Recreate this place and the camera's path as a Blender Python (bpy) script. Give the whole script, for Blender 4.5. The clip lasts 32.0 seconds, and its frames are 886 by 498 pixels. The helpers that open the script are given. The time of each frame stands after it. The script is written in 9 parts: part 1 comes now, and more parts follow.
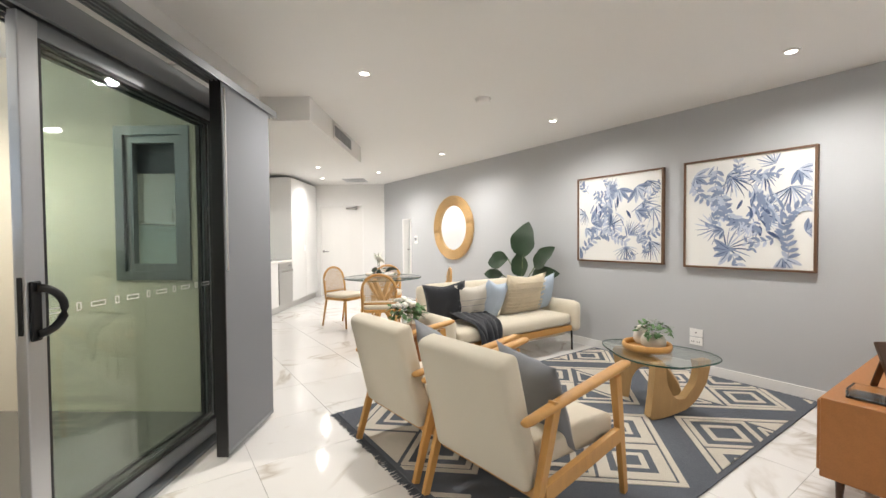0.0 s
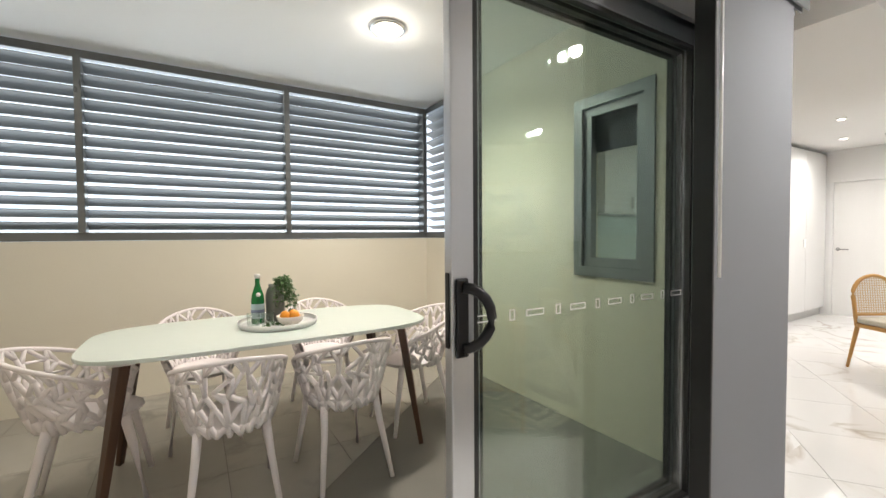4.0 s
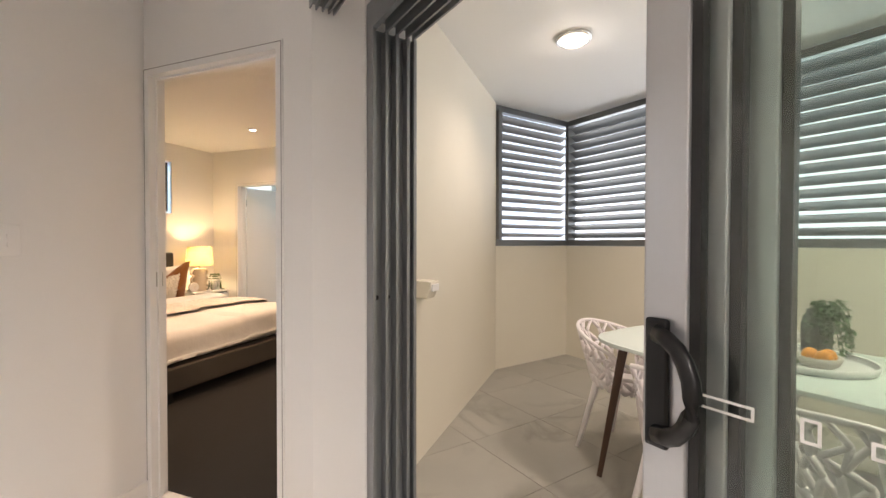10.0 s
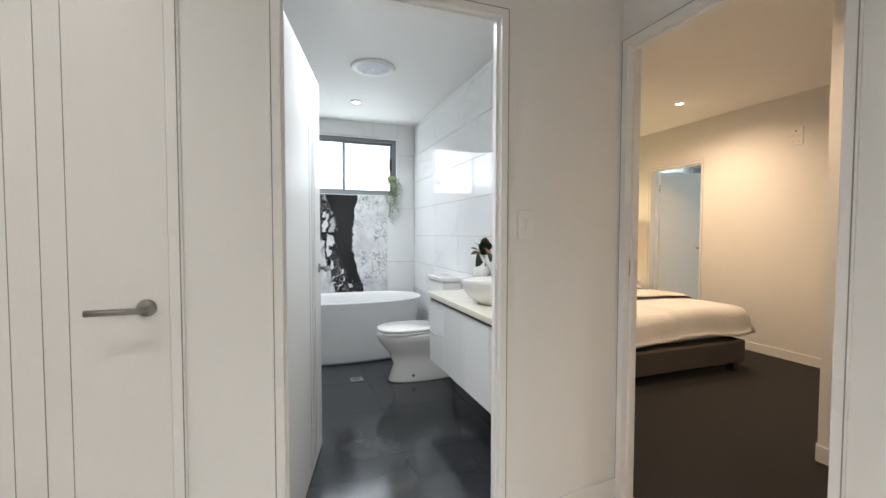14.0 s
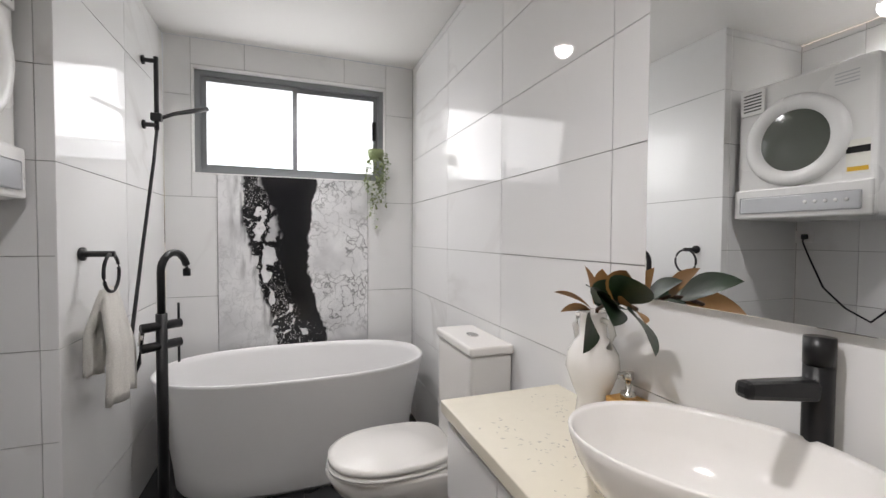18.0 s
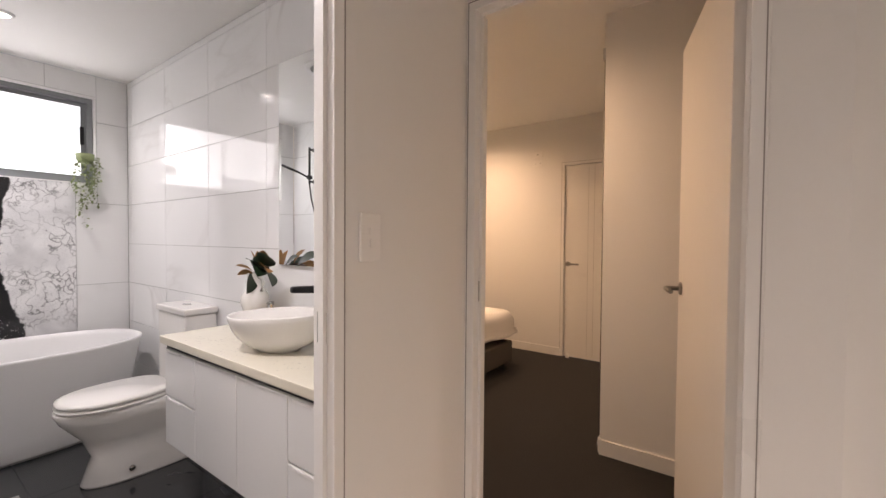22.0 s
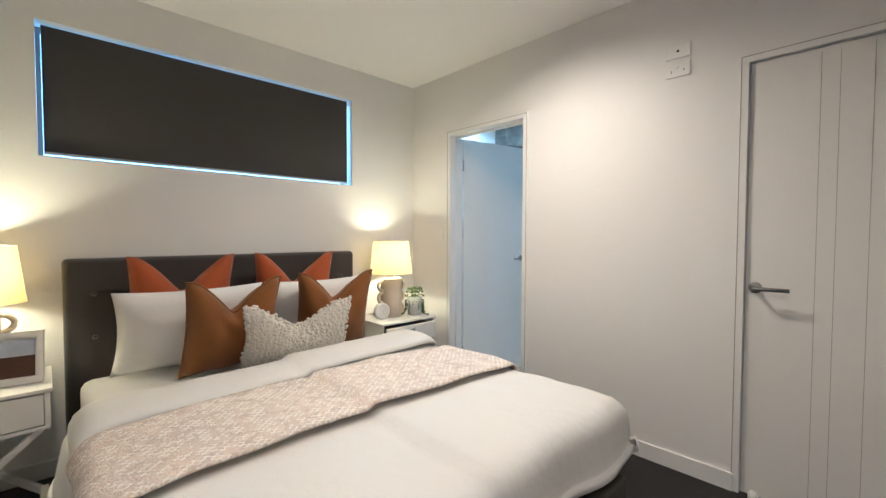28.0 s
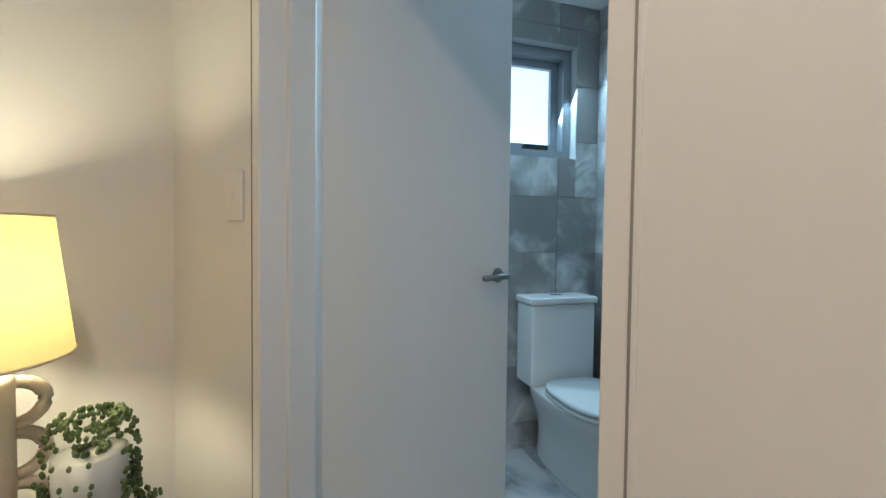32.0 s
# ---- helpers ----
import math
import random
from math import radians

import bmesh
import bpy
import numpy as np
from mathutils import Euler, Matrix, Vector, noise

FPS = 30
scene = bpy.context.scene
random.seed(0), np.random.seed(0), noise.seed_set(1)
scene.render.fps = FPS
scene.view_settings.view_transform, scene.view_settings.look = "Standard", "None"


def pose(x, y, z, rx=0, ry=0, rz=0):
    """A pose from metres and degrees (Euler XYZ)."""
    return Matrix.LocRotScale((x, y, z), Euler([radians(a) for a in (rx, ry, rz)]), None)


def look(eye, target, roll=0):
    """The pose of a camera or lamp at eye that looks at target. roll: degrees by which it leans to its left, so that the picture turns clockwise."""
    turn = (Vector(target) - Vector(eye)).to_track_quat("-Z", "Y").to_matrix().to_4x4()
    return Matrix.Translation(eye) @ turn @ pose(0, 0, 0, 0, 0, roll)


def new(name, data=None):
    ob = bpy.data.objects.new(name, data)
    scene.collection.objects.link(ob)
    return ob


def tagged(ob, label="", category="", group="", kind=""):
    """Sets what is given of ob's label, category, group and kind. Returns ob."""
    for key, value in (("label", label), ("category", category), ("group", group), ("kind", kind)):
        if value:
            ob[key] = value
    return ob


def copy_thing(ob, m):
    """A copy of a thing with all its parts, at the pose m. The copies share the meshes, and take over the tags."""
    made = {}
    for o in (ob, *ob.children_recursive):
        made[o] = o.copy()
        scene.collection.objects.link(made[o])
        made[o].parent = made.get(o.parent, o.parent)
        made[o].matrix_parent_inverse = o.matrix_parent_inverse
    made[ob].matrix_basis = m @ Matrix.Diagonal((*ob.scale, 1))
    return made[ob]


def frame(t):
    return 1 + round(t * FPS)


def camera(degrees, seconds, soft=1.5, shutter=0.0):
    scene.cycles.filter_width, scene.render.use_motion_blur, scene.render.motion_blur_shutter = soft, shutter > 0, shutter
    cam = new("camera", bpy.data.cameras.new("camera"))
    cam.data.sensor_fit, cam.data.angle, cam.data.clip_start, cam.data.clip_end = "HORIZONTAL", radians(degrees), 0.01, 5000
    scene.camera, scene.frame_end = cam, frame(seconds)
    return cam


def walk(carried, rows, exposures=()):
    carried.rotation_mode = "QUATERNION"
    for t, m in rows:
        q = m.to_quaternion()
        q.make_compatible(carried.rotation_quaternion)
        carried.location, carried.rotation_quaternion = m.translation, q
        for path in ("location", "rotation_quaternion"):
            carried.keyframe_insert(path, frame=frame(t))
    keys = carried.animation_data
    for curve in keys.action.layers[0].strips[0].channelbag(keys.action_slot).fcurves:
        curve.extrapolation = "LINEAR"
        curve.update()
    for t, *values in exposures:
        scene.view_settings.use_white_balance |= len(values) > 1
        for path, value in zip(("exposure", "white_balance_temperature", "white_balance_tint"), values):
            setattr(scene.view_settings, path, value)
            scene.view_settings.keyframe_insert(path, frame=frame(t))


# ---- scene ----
cam = camera(93.9, 32.0)

PATH = [
    (0, (-1.722, -0.469, 1.27), (-0.08, -1.61, 1.219), -0.4),
    (0.5, (-1.809, -0.426, 1.247), (-0.055, -1.385, 1.197), -0.6),
    (1, (-1.829, -0.421, 1.237), (-0.02, -1.272, 1.181), -0.7),
    (1.5, (-1.825, -0.428, 1.239), (0.026, -1.183, 1.177), -0.6),
    (2, (-1.738, -0.467, 1.243), (0.167, -1.075, 1.177), -0.6),
    (2.5, (-1.499, -0.534, 1.239), (0.467, -0.899, 1.171), -0.6),
    (3, (-1.235, -0.551, 1.243), (0.764, -0.566, 1.174), -0.6),
    (3.5, (-0.958, -0.568, 1.239), (1.007, -0.202, 1.179), -0.7),
    (4, (-0.7, -0.5, 1.242), (1.141, 0.279, 1.178), -0.4),
    (4.5, (-0.409, -0.389, 1.229), (1.223, 0.766, 1.195), -0.4),
    (6.5, (0.075, 0.016, 1.237), (1.189, 1.676, 1.204), -0.0),
    (7, (0.085, 0.052, 1.237), (1.153, 1.742, 1.201), -0.0),
    (7.5, (0.078, 0.052, 1.236), (1.061, 1.793, 1.198), 0.1),
    (8, (0.061, -0.023, 1.237), (0.853, 1.814, 1.195), -0.0),
    (8.5, (0.044, -0.201, 1.235), (0.522, 1.741, 1.196), 0.0),
    (9, (0.087, -0.415, 1.239), (0.173, 1.583, 1.21), -0.3),
    (9.5, (0.158, -0.67, 1.253), (-0.162, 1.304, 1.222), 0.3),
    (10, (0.27, -0.891, 1.252), (-0.441, 0.978, 1.222), 0.1),
    (10.5, (0.405, -1.07, 1.26), (-0.624, 0.644, 1.223), 0.1),
    (11, (0.491, -1.188, 1.25), (-0.792, 0.346, 1.206), 0.1),
    (11.5, (0.511, -1.25, 1.235), (-0.96, 0.104, 1.184), 0.2),
    (12, (0.5, -1.26, 1.227), (-1.109, -0.072, 1.168), 0.2),
    (12.5, (0.424, -1.236, 1.219), (-1.29, -0.206, 1.157), 0.2),
    (13, (0.259, -1.14, 1.218), (-1.526, -0.241, 1.15), 0.2),
    (13.5, (0.025, -1.016, 1.217), (-1.815, -0.235, 1.146), 0.1),
    (14, (-0.299, -0.928, 1.223), (-2.176, -0.241, 1.147), 0.1),
    (14.5, (-0.608, -0.797, 1.22), (-2.518, -0.21, 1.155), 0.4),
    (16.5, (-1.747, -0.394, 1.253), (-3.694, 0.061, 1.187), 0.2),
    (17, (-1.885, -0.376, 1.263), (-3.814, 0.145, 1.196), 0.2),
    (17.5, (-2.006, -0.389, 1.268), (-3.911, 0.218, 1.205), 0.2),
    (18, (-2.065, -0.397, 1.267), (-3.944, 0.286, 1.209), 0.3),
    (18.5, (-2.081, -0.393, 1.264), (-3.937, 0.349, 1.207), 0.2),
    (19, (-2.069, -0.396, 1.259), (-3.906, 0.392, 1.207), 0.2),
    (19.5, (-1.953, -0.419, 1.259), (-3.768, 0.422, 1.218), 0.41),
    (20, (-1.7, -0.53, 1.305), (-3.465, 0.408, 1.238), 0.3),
    (20.5, (-1.441, -0.69, 1.299), (-3.088, 0.444, 1.24), 0.81),
    (21, (-1.262, -0.69, 1.288), (-2.8, 0.589, 1.232), 0.35),
    (21.5, (-1.087, -0.753, 1.28), (-2.439, 0.719, 1.222), 0.1),
    (22, (-0.992, -0.766, 1.255), (-2.171, 0.848, 1.207), 0.43),
    (22.5, (-0.989, -0.706, 1.251), (-2.026, 1.004, 1.191), 0.67),
    (23, (-1.046, -0.511, 1.269), (-2.005, 1.242, 1.178), 0.27),
    (23.5, (-1.179, -0.262, 1.265), (-2.105, 1.509, 1.187), 0.56),
    (24, (-1.282, 0.087, 1.276), (-2.248, 1.836, 1.182), 0.49),
    (24.5, (-1.41, 0.389, 1.316), (-2.464, 2.086, 1.217), 0.23),
    (25, (-1.582, 0.524, 1.267), (-2.727, 2.162, 1.192), 0.14),
    (25.5, (-1.676, 0.645, 1.26), (-2.936, 2.197, 1.188), 0.2),
    (27.5, (-1.925, 0.964, 1.246), (-3.367, 2.348, 1.173), 0.14),
    (28, (-2.127, 1.191, 1.244), (-3.575, 2.569, 1.176), 0.12),
    (28.5, (-2.298, 1.479, 1.226), (-3.750, 2.852, 1.156), 0.23),
    (29, (-2.472, 1.830, 1.238), (-3.939, 3.187, 1.160), 0.41),
    (29.5, (-2.688, 2.121, 1.223), (-4.143, 3.492, 1.137), 0.51),
    (30, (-2.845, 2.422, 1.187), (-4.296, 3.794, 1.085), 0.58),
    (30.5, (-3.023, 2.660, 1.161), (-4.445, 4.064, 1.079), 0.58),
    (31, (-3.234, 2.842, 1.153), (-4.619, 4.283, 1.082), 0.7),
    (31.5, (-3.460, 3.020, 1.136), (-4.838, 4.468, 1.086), 0.6),
    (32, (-3.694, 3.103, 1.162), (-4.906, 4.692, 1.103), 0.63),
]
EXPOSURES = [(0, 0.10, 6550, 10), (4, 0.08, 6500, 10), (8, 0.04, 6700, 16), (9.2, 0.42, 7000, 18), (10.2, 0.14, 6900, 17), (11, 0.04, 6600, 13), (13, 0.0, 6500, 12), (14.5, -0.05, 6450, 9), (16.5, -0.36, 7150, 17), (19, -0.44, 7250, 18), (20.5, -0.46, 7450, 21), (21.5, -0.26, 7600, 25), (22.5, -0.20, 7200, 22), (23.5, -0.05, 6300, 14), (25, 0.18, 5450, 9), (28, -0.05, 4800, 4), (30, -0.36, 4700, 3), (32, -0.66, 5050, 4)]
walk(cam, [(t, look(eye, target, roll)) for t, eye, target, roll in PATH], EXPOSURES)

# ---- place ----
# world and large lights
world = bpy.data.worlds.new("world")
scene.world = world
world.use_nodes = True
wn = world.node_tree.nodes
sky = wn.new("ShaderNodeTexSky")
sky.sky_type = "NISHITA"
sky.sun_disc = False
sky.dust_density = 7
sky.air_density = 1.4
sky.sun_elevation = radians(40)
sky.sun_rotation = radians(200)
world.node_tree.links.new(sky.outputs[0], wn["Background"].inputs[0])
wn["Background"].inputs[1].default_value = 0.15
sun = new("sun", bpy.data.lights.new("sun", "SUN"))
sun.data.energy = 2.0
sun.data.angle = radians(12)
sun.data.color = (1, 0.96, 0.9)
sun.matrix_world = look((0, 0, 10), (3, 7, 0))


def area(name, eye, target, sx, sy, watts, color=(1, 1, 1)):
    l = bpy.data.lights.new(name, "AREA")
    l.shape, l.size, l.size_y, l.energy, l.color = "RECTANGLE", sx, sy, watts, color
    ob = new(name, l)
    ob.matrix_world = look(eye, target)
    return ob


def spot(name, eye, watts, color=(1, 0.95, 0.88), angle=150, size=0.04, blend=0.9):
    l = bpy.data.lights.new(name, "SPOT")
    l.energy, l.color, l.spot_size, l.spot_blend, l.shadow_soft_size = watts, color, radians(angle), blend, size
    ob = new(name, l)
    ob.matrix_world = look(eye, (eye[0], eye[1], 0))
    return ob


def bulb(name, eye, watts, color, size=0.05):
    l = bpy.data.lights.new(name, "POINT")
    l.energy, l.color, l.shadow_soft_size = watts, color, size
    ob = new(name, l)
    ob.location = eye
    return ob


# positions of the recessed ceiling lamps: x, y, ceiling height, watts
LIVING_LAMPS = [(1.07, -1.73, 2.47, 125), (1.13, -3.83, 2.47, 110), (-0.79, -3.87, 2.47, 110), (3.1, -3.81, 2.47, 125), (5.07, -3.78, 2.47, 125), (6.3, -3.18, 2.47, 70), (5.1, -2.7, 2.47, 62), (-0.95, -1.75, 2.47, 32)]
BATH_LAMPS = [(-4.21, -0.355, 2.44, 74), (-2.45, -0.6, 2.44, 100), (-3.25, -1.58, 2.44, 15)]
# the second bedroom lamp is an unseen fill, added to brighten the doorway side
BED_LAMPS = [(-3.47, 2.79, 2.55, 138), (-2.25, 1.15, 2.55, 104)]
ENSUITE_LAMPS = [(-4.70, 4.27, 2.45, 46)]
for x, y, z, w in LIVING_LAMPS:
    spot("living_lamp", (x, y, z - 0.03), w * 0.87, (1, 0.965, 0.92), 166)
for x, y, z, w in BATH_LAMPS:
    spot("bath_lamp", (x, y, z - 0.03), w, (0.89, 0.96, 1.03), 150, 0.05, 1.0)
for x, y, z, w in BED_LAMPS:
    spot("bedroom_lamp", (x, y, z - 0.03), w, (1, 0.71, 0.46), 166, 0.05, 1.0)
for x, y, z, w in ENSUITE_LAMPS:
    spot("ensuite_lamp", (x, y, z - 0.03), w, (0.66, 0.88, 0.94), 164)
area("bath_daylight", (-4.955, -0.375, 1.96), (-3, -0.375, 1.5), 1.0, 0.5, 5, (0.86, 0.95, 1))
area("ensuite_daylight", (-4.62, 5.28, 2.0), (-3.6, 4.5, 1.2), 0.4, 0.4, 18, (0.66, 0.87, 0.96))
for u, v, w in ((0.45, 1.55, 152), (-1.53, 1.48, 44)):
    at = (0.46 + 0.809 * u + 0.588 * v, -0.07 - 0.588 * u + 0.809 * v)
    spot("balcony_lamp", (*at, 2.56), w, (1, 0.92, 0.81), 152, 0.08)
    bulb("balcony_glow", (*at, 2.53), w * 0.026, (1, 0.93, 0.83), 0.08)
bulb("bedside_lamp_far", (-4.775, 3.145, 1.06), 46, (1, 0.74, 0.38), 0.04)
bulb("bedside_lamp_near", (-4.79, 0.93, 1.06), 50, (1, 0.74, 0.38), 0.04)
area("balcony_daylight", (0.46 + 0.809 * -0.66 + 0.588 * 3.3, -0.07 + 0.588 * 0.66 + 0.809 * 3.3, 1.9), (0.46 + 0.809 * -0.66, -0.07 + 0.588 * 0.66, 2.3), 4.6, 1.7, 46, (0.80, 0.91, 1))

# ---- materials ----
def mat(name, base, rough=0.5, metal=0.0, var=0.06, vscale=2.0, grain=0.04, gscale=90.0, bump=0.0, bscale=120.0, stretch=(1, 1, 1), rand=0.0, coat=0.0, sheen=0.0, alpha=1.0):
    """A painted, woven or grained surface: colour that varies at two scales, and a fine relief."""
    m = bpy.data.materials.new(name)
    m.use_nodes = True
    nt = m.node_tree
    n, l = nt.nodes, nt.links
    b = n["Principled BSDF"]
    co = n.new("ShaderNodeTexCoord")
    mp = n.new("ShaderNodeMapping")
    mp.inputs["Scale"].default_value = stretch
    l.new(co.outputs["Object"], mp.inputs[0])
    n1, n2 = n.new("ShaderNodeTexNoise"), n.new("ShaderNodeTexNoise")
    n1.inputs["Scale"].default_value, n1.inputs["Detail"].default_value = vscale, 4
    n2.inputs["Scale"].default_value, n2.inputs["Detail"].default_value = gscale, 3
    l.new(mp.outputs[0], n1.inputs[0]), l.new(mp.outputs[0], n2.inputs[0])
    add = n.new("ShaderNodeMath")
    add.operation = "MULTIPLY_ADD"
    add.inputs[1].default_value, add.inputs[2].default_value = var * 2, 1 - var - grain
    l.new(n1.outputs[0], add.inputs[0])
    add2 = n.new("ShaderNodeMath")
    add2.operation = "MULTIPLY_ADD"
    add2.inputs[1].default_value = grain * 2
    l.new(n2.outputs[0], add2.inputs[0]), l.new(add.outputs[0], add2.inputs[2])
    last = add2
    if rand:
        info = n.new("ShaderNodeObjectInfo")
        add3 = n.new("ShaderNodeMath")
        add3.operation = "MULTIPLY_ADD"
        add3.inputs[1].default_value = rand
        l.new(info.outputs["Random"], add3.inputs[0]), l.new(add2.outputs[0], add3.inputs[2])
        last = add3
    mix = n.new("ShaderNodeVectorMath")
    mix.operation = "SCALE"
    mix.inputs[0].default_value = base
    l.new(last.outputs[0], mix.inputs["Scale"])
    l.new(mix.outputs[0], b.inputs["Base Color"])
    b.inputs["Roughness"].default_value, b.inputs["Metallic"].default_value = rough, metal
    b.inputs["Coat Weight"].default_value, b.inputs["Sheen Weight"].default_value = coat, sheen
    rr = n.new("ShaderNodeMath")
    rr.operation = "MULTIPLY_ADD"
    rr.inputs[1].default_value, rr.inputs[2].default_value = 0.16, rough - 0.08
    l.new(n1.outputs[0], rr.inputs[0]), l.new(rr.outputs[0], b.inputs["Roughness"])
    if bump:
        bp = n.new("ShaderNodeBump")
        n3 = n.new("ShaderNodeTexNoise")
        n3.inputs["Scale"].default_value, n3.inputs["Detail"].default_value = bscale, 3
        l.new(mp.outputs[0], n3.inputs[0]), l.new(n3.outputs[0], bp.inputs["Height"])
        bp.inputs["Strength"].default_value, bp.inputs["Distance"].default_value = bump, 0.01
        l.new(bp.outputs[0], b.inputs["Normal"])
    return m


def ramp(nt, src, stops):
    r = nt.nodes.new("ShaderNodeValToRGB")
    while len(r.color_ramp.elements) < len(stops):
        r.color_ramp.elements.new(0.5)
    for e, (p, c) in zip(r.color_ramp.elements, stops):
        e.position, e.color = p, (*c, 1)
    nt.links.new(src, r.inputs[0])
    return r


def marble(name, ground, vein, rough, scale=1.6, width=0.05, cloud=0.1, per_object=True, dark=None):
    """Polished stone or porcelain: thin wandering veins and faint clouds; each piece shifted by its own chance."""
    m = bpy.data.materials.new(name)
    m.use_nodes = True
    nt = m.node_tree
    n, l = nt.nodes, nt.links
    b = n["Principled BSDF"]
    co = n.new("ShaderNodeTexCoord")
    src = co.outputs["Object"]
    if per_object:
        info = n.new("ShaderNodeObjectInfo")
        sh = n.new("ShaderNodeVectorMath")
        sh.operation = "MULTIPLY_ADD"
        sh.inputs[1].default_value = (37, 23, 11)
        l.new(info.outputs["Random"], sh.inputs[0]), l.new(src, sh.inputs[2])
        src = sh.outputs[0]
    warp = n.new("ShaderNodeTexNoise")
    warp.inputs["Scale"].default_value, warp.inputs["Detail"].default_value = scale * 0.9, 5
    l.new(src, warp.inputs[0])
    vein_n = n.new("ShaderNodeTexNoise")
    vein_n.inputs["Scale"].default_value, vein_n.inputs["Detail"].default_value, vein_n.inputs["Distortion"].default_value = scale, 6, 0.9
    l.new(src, vein_n.inputs[0])
    dist = n.new("ShaderNodeMath")
    dist.operation = "SUBTRACT"
    dist.inputs[1].default_value = 0.5
    l.new(vein_n.outputs[0], dist.inputs[0])
    ab = n.new("ShaderNodeMath")
    ab.operation = "ABSOLUTE"
    l.new(dist.outputs[0], ab.inputs[0])
    r = ramp(nt, ab.outputs[0], [(0.0, (1, 1, 1)), (width * 0.35, (0.6, 0.6, 0.6)), (width, (0, 0, 0))])
    gate = ramp(nt, warp.outputs[0], [(0.47, (0, 0, 0)), (0.62, (1, 1, 1))])
    mul = n.new("ShaderNodeMath")
    mul.operation = "MULTIPLY"
    l.new(r.outputs[0], mul.inputs[0]), l.new(gate.outputs[0], mul.inputs[1])
    c1 = n.new("ShaderNodeMix")
    c1.data_type = "RGBA"
    c1.inputs[6].default_value = (*ground, 1)
    c1.inputs[7].default_value = (*vein, 1)
    l.new(mul.outputs[0], c1.inputs[0])
    c2 = n.new("ShaderNodeMix")
    c2.data_type = "RGBA"
    c2.blend_type = "MULTIPLY"
    c2.inputs[0].default_value = cloud
    l.new(c1.outputs[2], c2.inputs[6]), l.new(warp.outputs[0], c2.inputs[7])
    l.new(c2.outputs[2], b.inputs["Base Color"])
    b.inputs["Roughness"].default_value = rough
    return m


def clear(name, tint, rough=0.0, ior=1.45):
    """Real glass for thin panes and vessels."""
    m = bpy.data.materials.new(name)
    m.use_nodes = True
    b = m.node_tree.nodes["Principled BSDF"]
    b.inputs["Base Color"].default_value = (*tint, 1)
    b.inputs["Roughness"].default_value, b.inputs["Transmission Weight"].default_value, b.inputs["IOR"].default_value = rough, 1.0, ior
    return m


def pane_glass(name, tint, gloss=0.12):
    """A thin pane: see-through with a mirror-like skin stronger at a glance."""
    m = bpy.data.materials.new(name)
    m.use_nodes = True
    nt = m.node_tree
    n, l = nt.nodes, nt.links
    t, g, mx, fr = n.new("ShaderNodeBsdfTransparent"), n.new("ShaderNodeBsdfGlossy"), n.new("ShaderNodeMixShader"), n.new("ShaderNodeLayerWeight")
    t.inputs[0].default_value = (*tint, 1)
    g.inputs["Roughness"].default_value = 0.01
    fr.inputs["Blend"].default_value = 0.5
    pw, sc = n.new("ShaderNodeMath"), n.new("ShaderNodeMath")
    pw.operation, sc.operation = "POWER", "MULTIPLY_ADD"
    pw.inputs[1].default_value, sc.inputs[1].default_value, sc.inputs[2].default_value = 4.0, 0.8, gloss * 0.45
    l.new(fr.outputs["Facing"], pw.inputs[0]), l.new(pw.outputs[0], sc.inputs[0])
    l.new(sc.outputs[0], mx.inputs[0]), l.new(t.outputs[0], mx.inputs[1]), l.new(g.outputs[0], mx.inputs[2])
    l.new(mx.outputs[0], n["Material Output"].inputs[0])
    return m


def glow(name, color, strength):
    m = bpy.data.materials.new(name)
    m.use_nodes = True
    b = m.node_tree.nodes["Principled BSDF"]
    b.inputs["Base Color"].default_value = (*color, 1)
    b.inputs["Emission Color"].default_value, b.inputs["Emission Strength"].default_value = (*color, 1), strength
    return m


WHITE_WALL = mat("white_wall_paint", (0.78, 0.77, 0.755), 0.55, var=0.02, vscale=1.2, grain=0.01, bump=0.03, bscale=260)
GREY_WALL = mat("grey_wall_paint", (0.46, 0.47, 0.485), 0.5, var=0.025, vscale=1.0, grain=0.01, bump=0.04, bscale=260)
CREAM_WALL = mat("cream_render", (0.73, 0.68, 0.575), 0.7, var=0.05, vscale=1.4, grain=0.03, gscale=140, bump=0.12, bscale=190)
CEILING = mat("ceiling_paint", (0.82, 0.81, 0.79), 0.6, var=0.015, vscale=0.8, grain=0.01)
TRIM = mat("white_gloss_trim", (0.80, 0.79, 0.775), 0.3, var=0.02, grain=0.01)
DOOR_WHITE = mat("white_door_paint", (0.77, 0.755, 0.735), 0.33, var=0.03, vscale=1.4, grain=0.02, gscale=40, stretch=(4, 4, 0.5), bump=0.04, bscale=60)
ALU = mat("powder_coated_aluminium", (0.26, 0.275, 0.285), 0.38, 0.55, var=0.05, grain=0.02)
ALU_LIGHT = mat("satin_aluminium", (0.56, 0.57, 0.59), 0.32, 0.75, var=0.05, grain=0.02)
LOUVRE = mat("grey_louvre_blade", (0.15, 0.156, 0.155), 0.30, 0.3, var=0.08, grain=0.02)
BLACK = mat("matt_black_metal", (0.012, 0.012, 0.013), 0.35, 0.3, var=0.1, grain=0.03)
NICKEL = mat("dark_satin_nickel", (0.30, 0.29, 0.28), 0.3, 1.0, var=0.05)
# dark tone for thin strips that paint the shade of beads and grooves
SHADE_LINE = mat("painted_shade_line", (0.30, 0.285, 0.27), 0.8)
BLACK_PLASTIC = mat("black_plastic", (0.012, 0.012, 0.012), 0.4, var=0.1)
CHROME = mat("brushed_steel", (0.6, 0.59, 0.57), 0.22, 1.0, var=0.05)
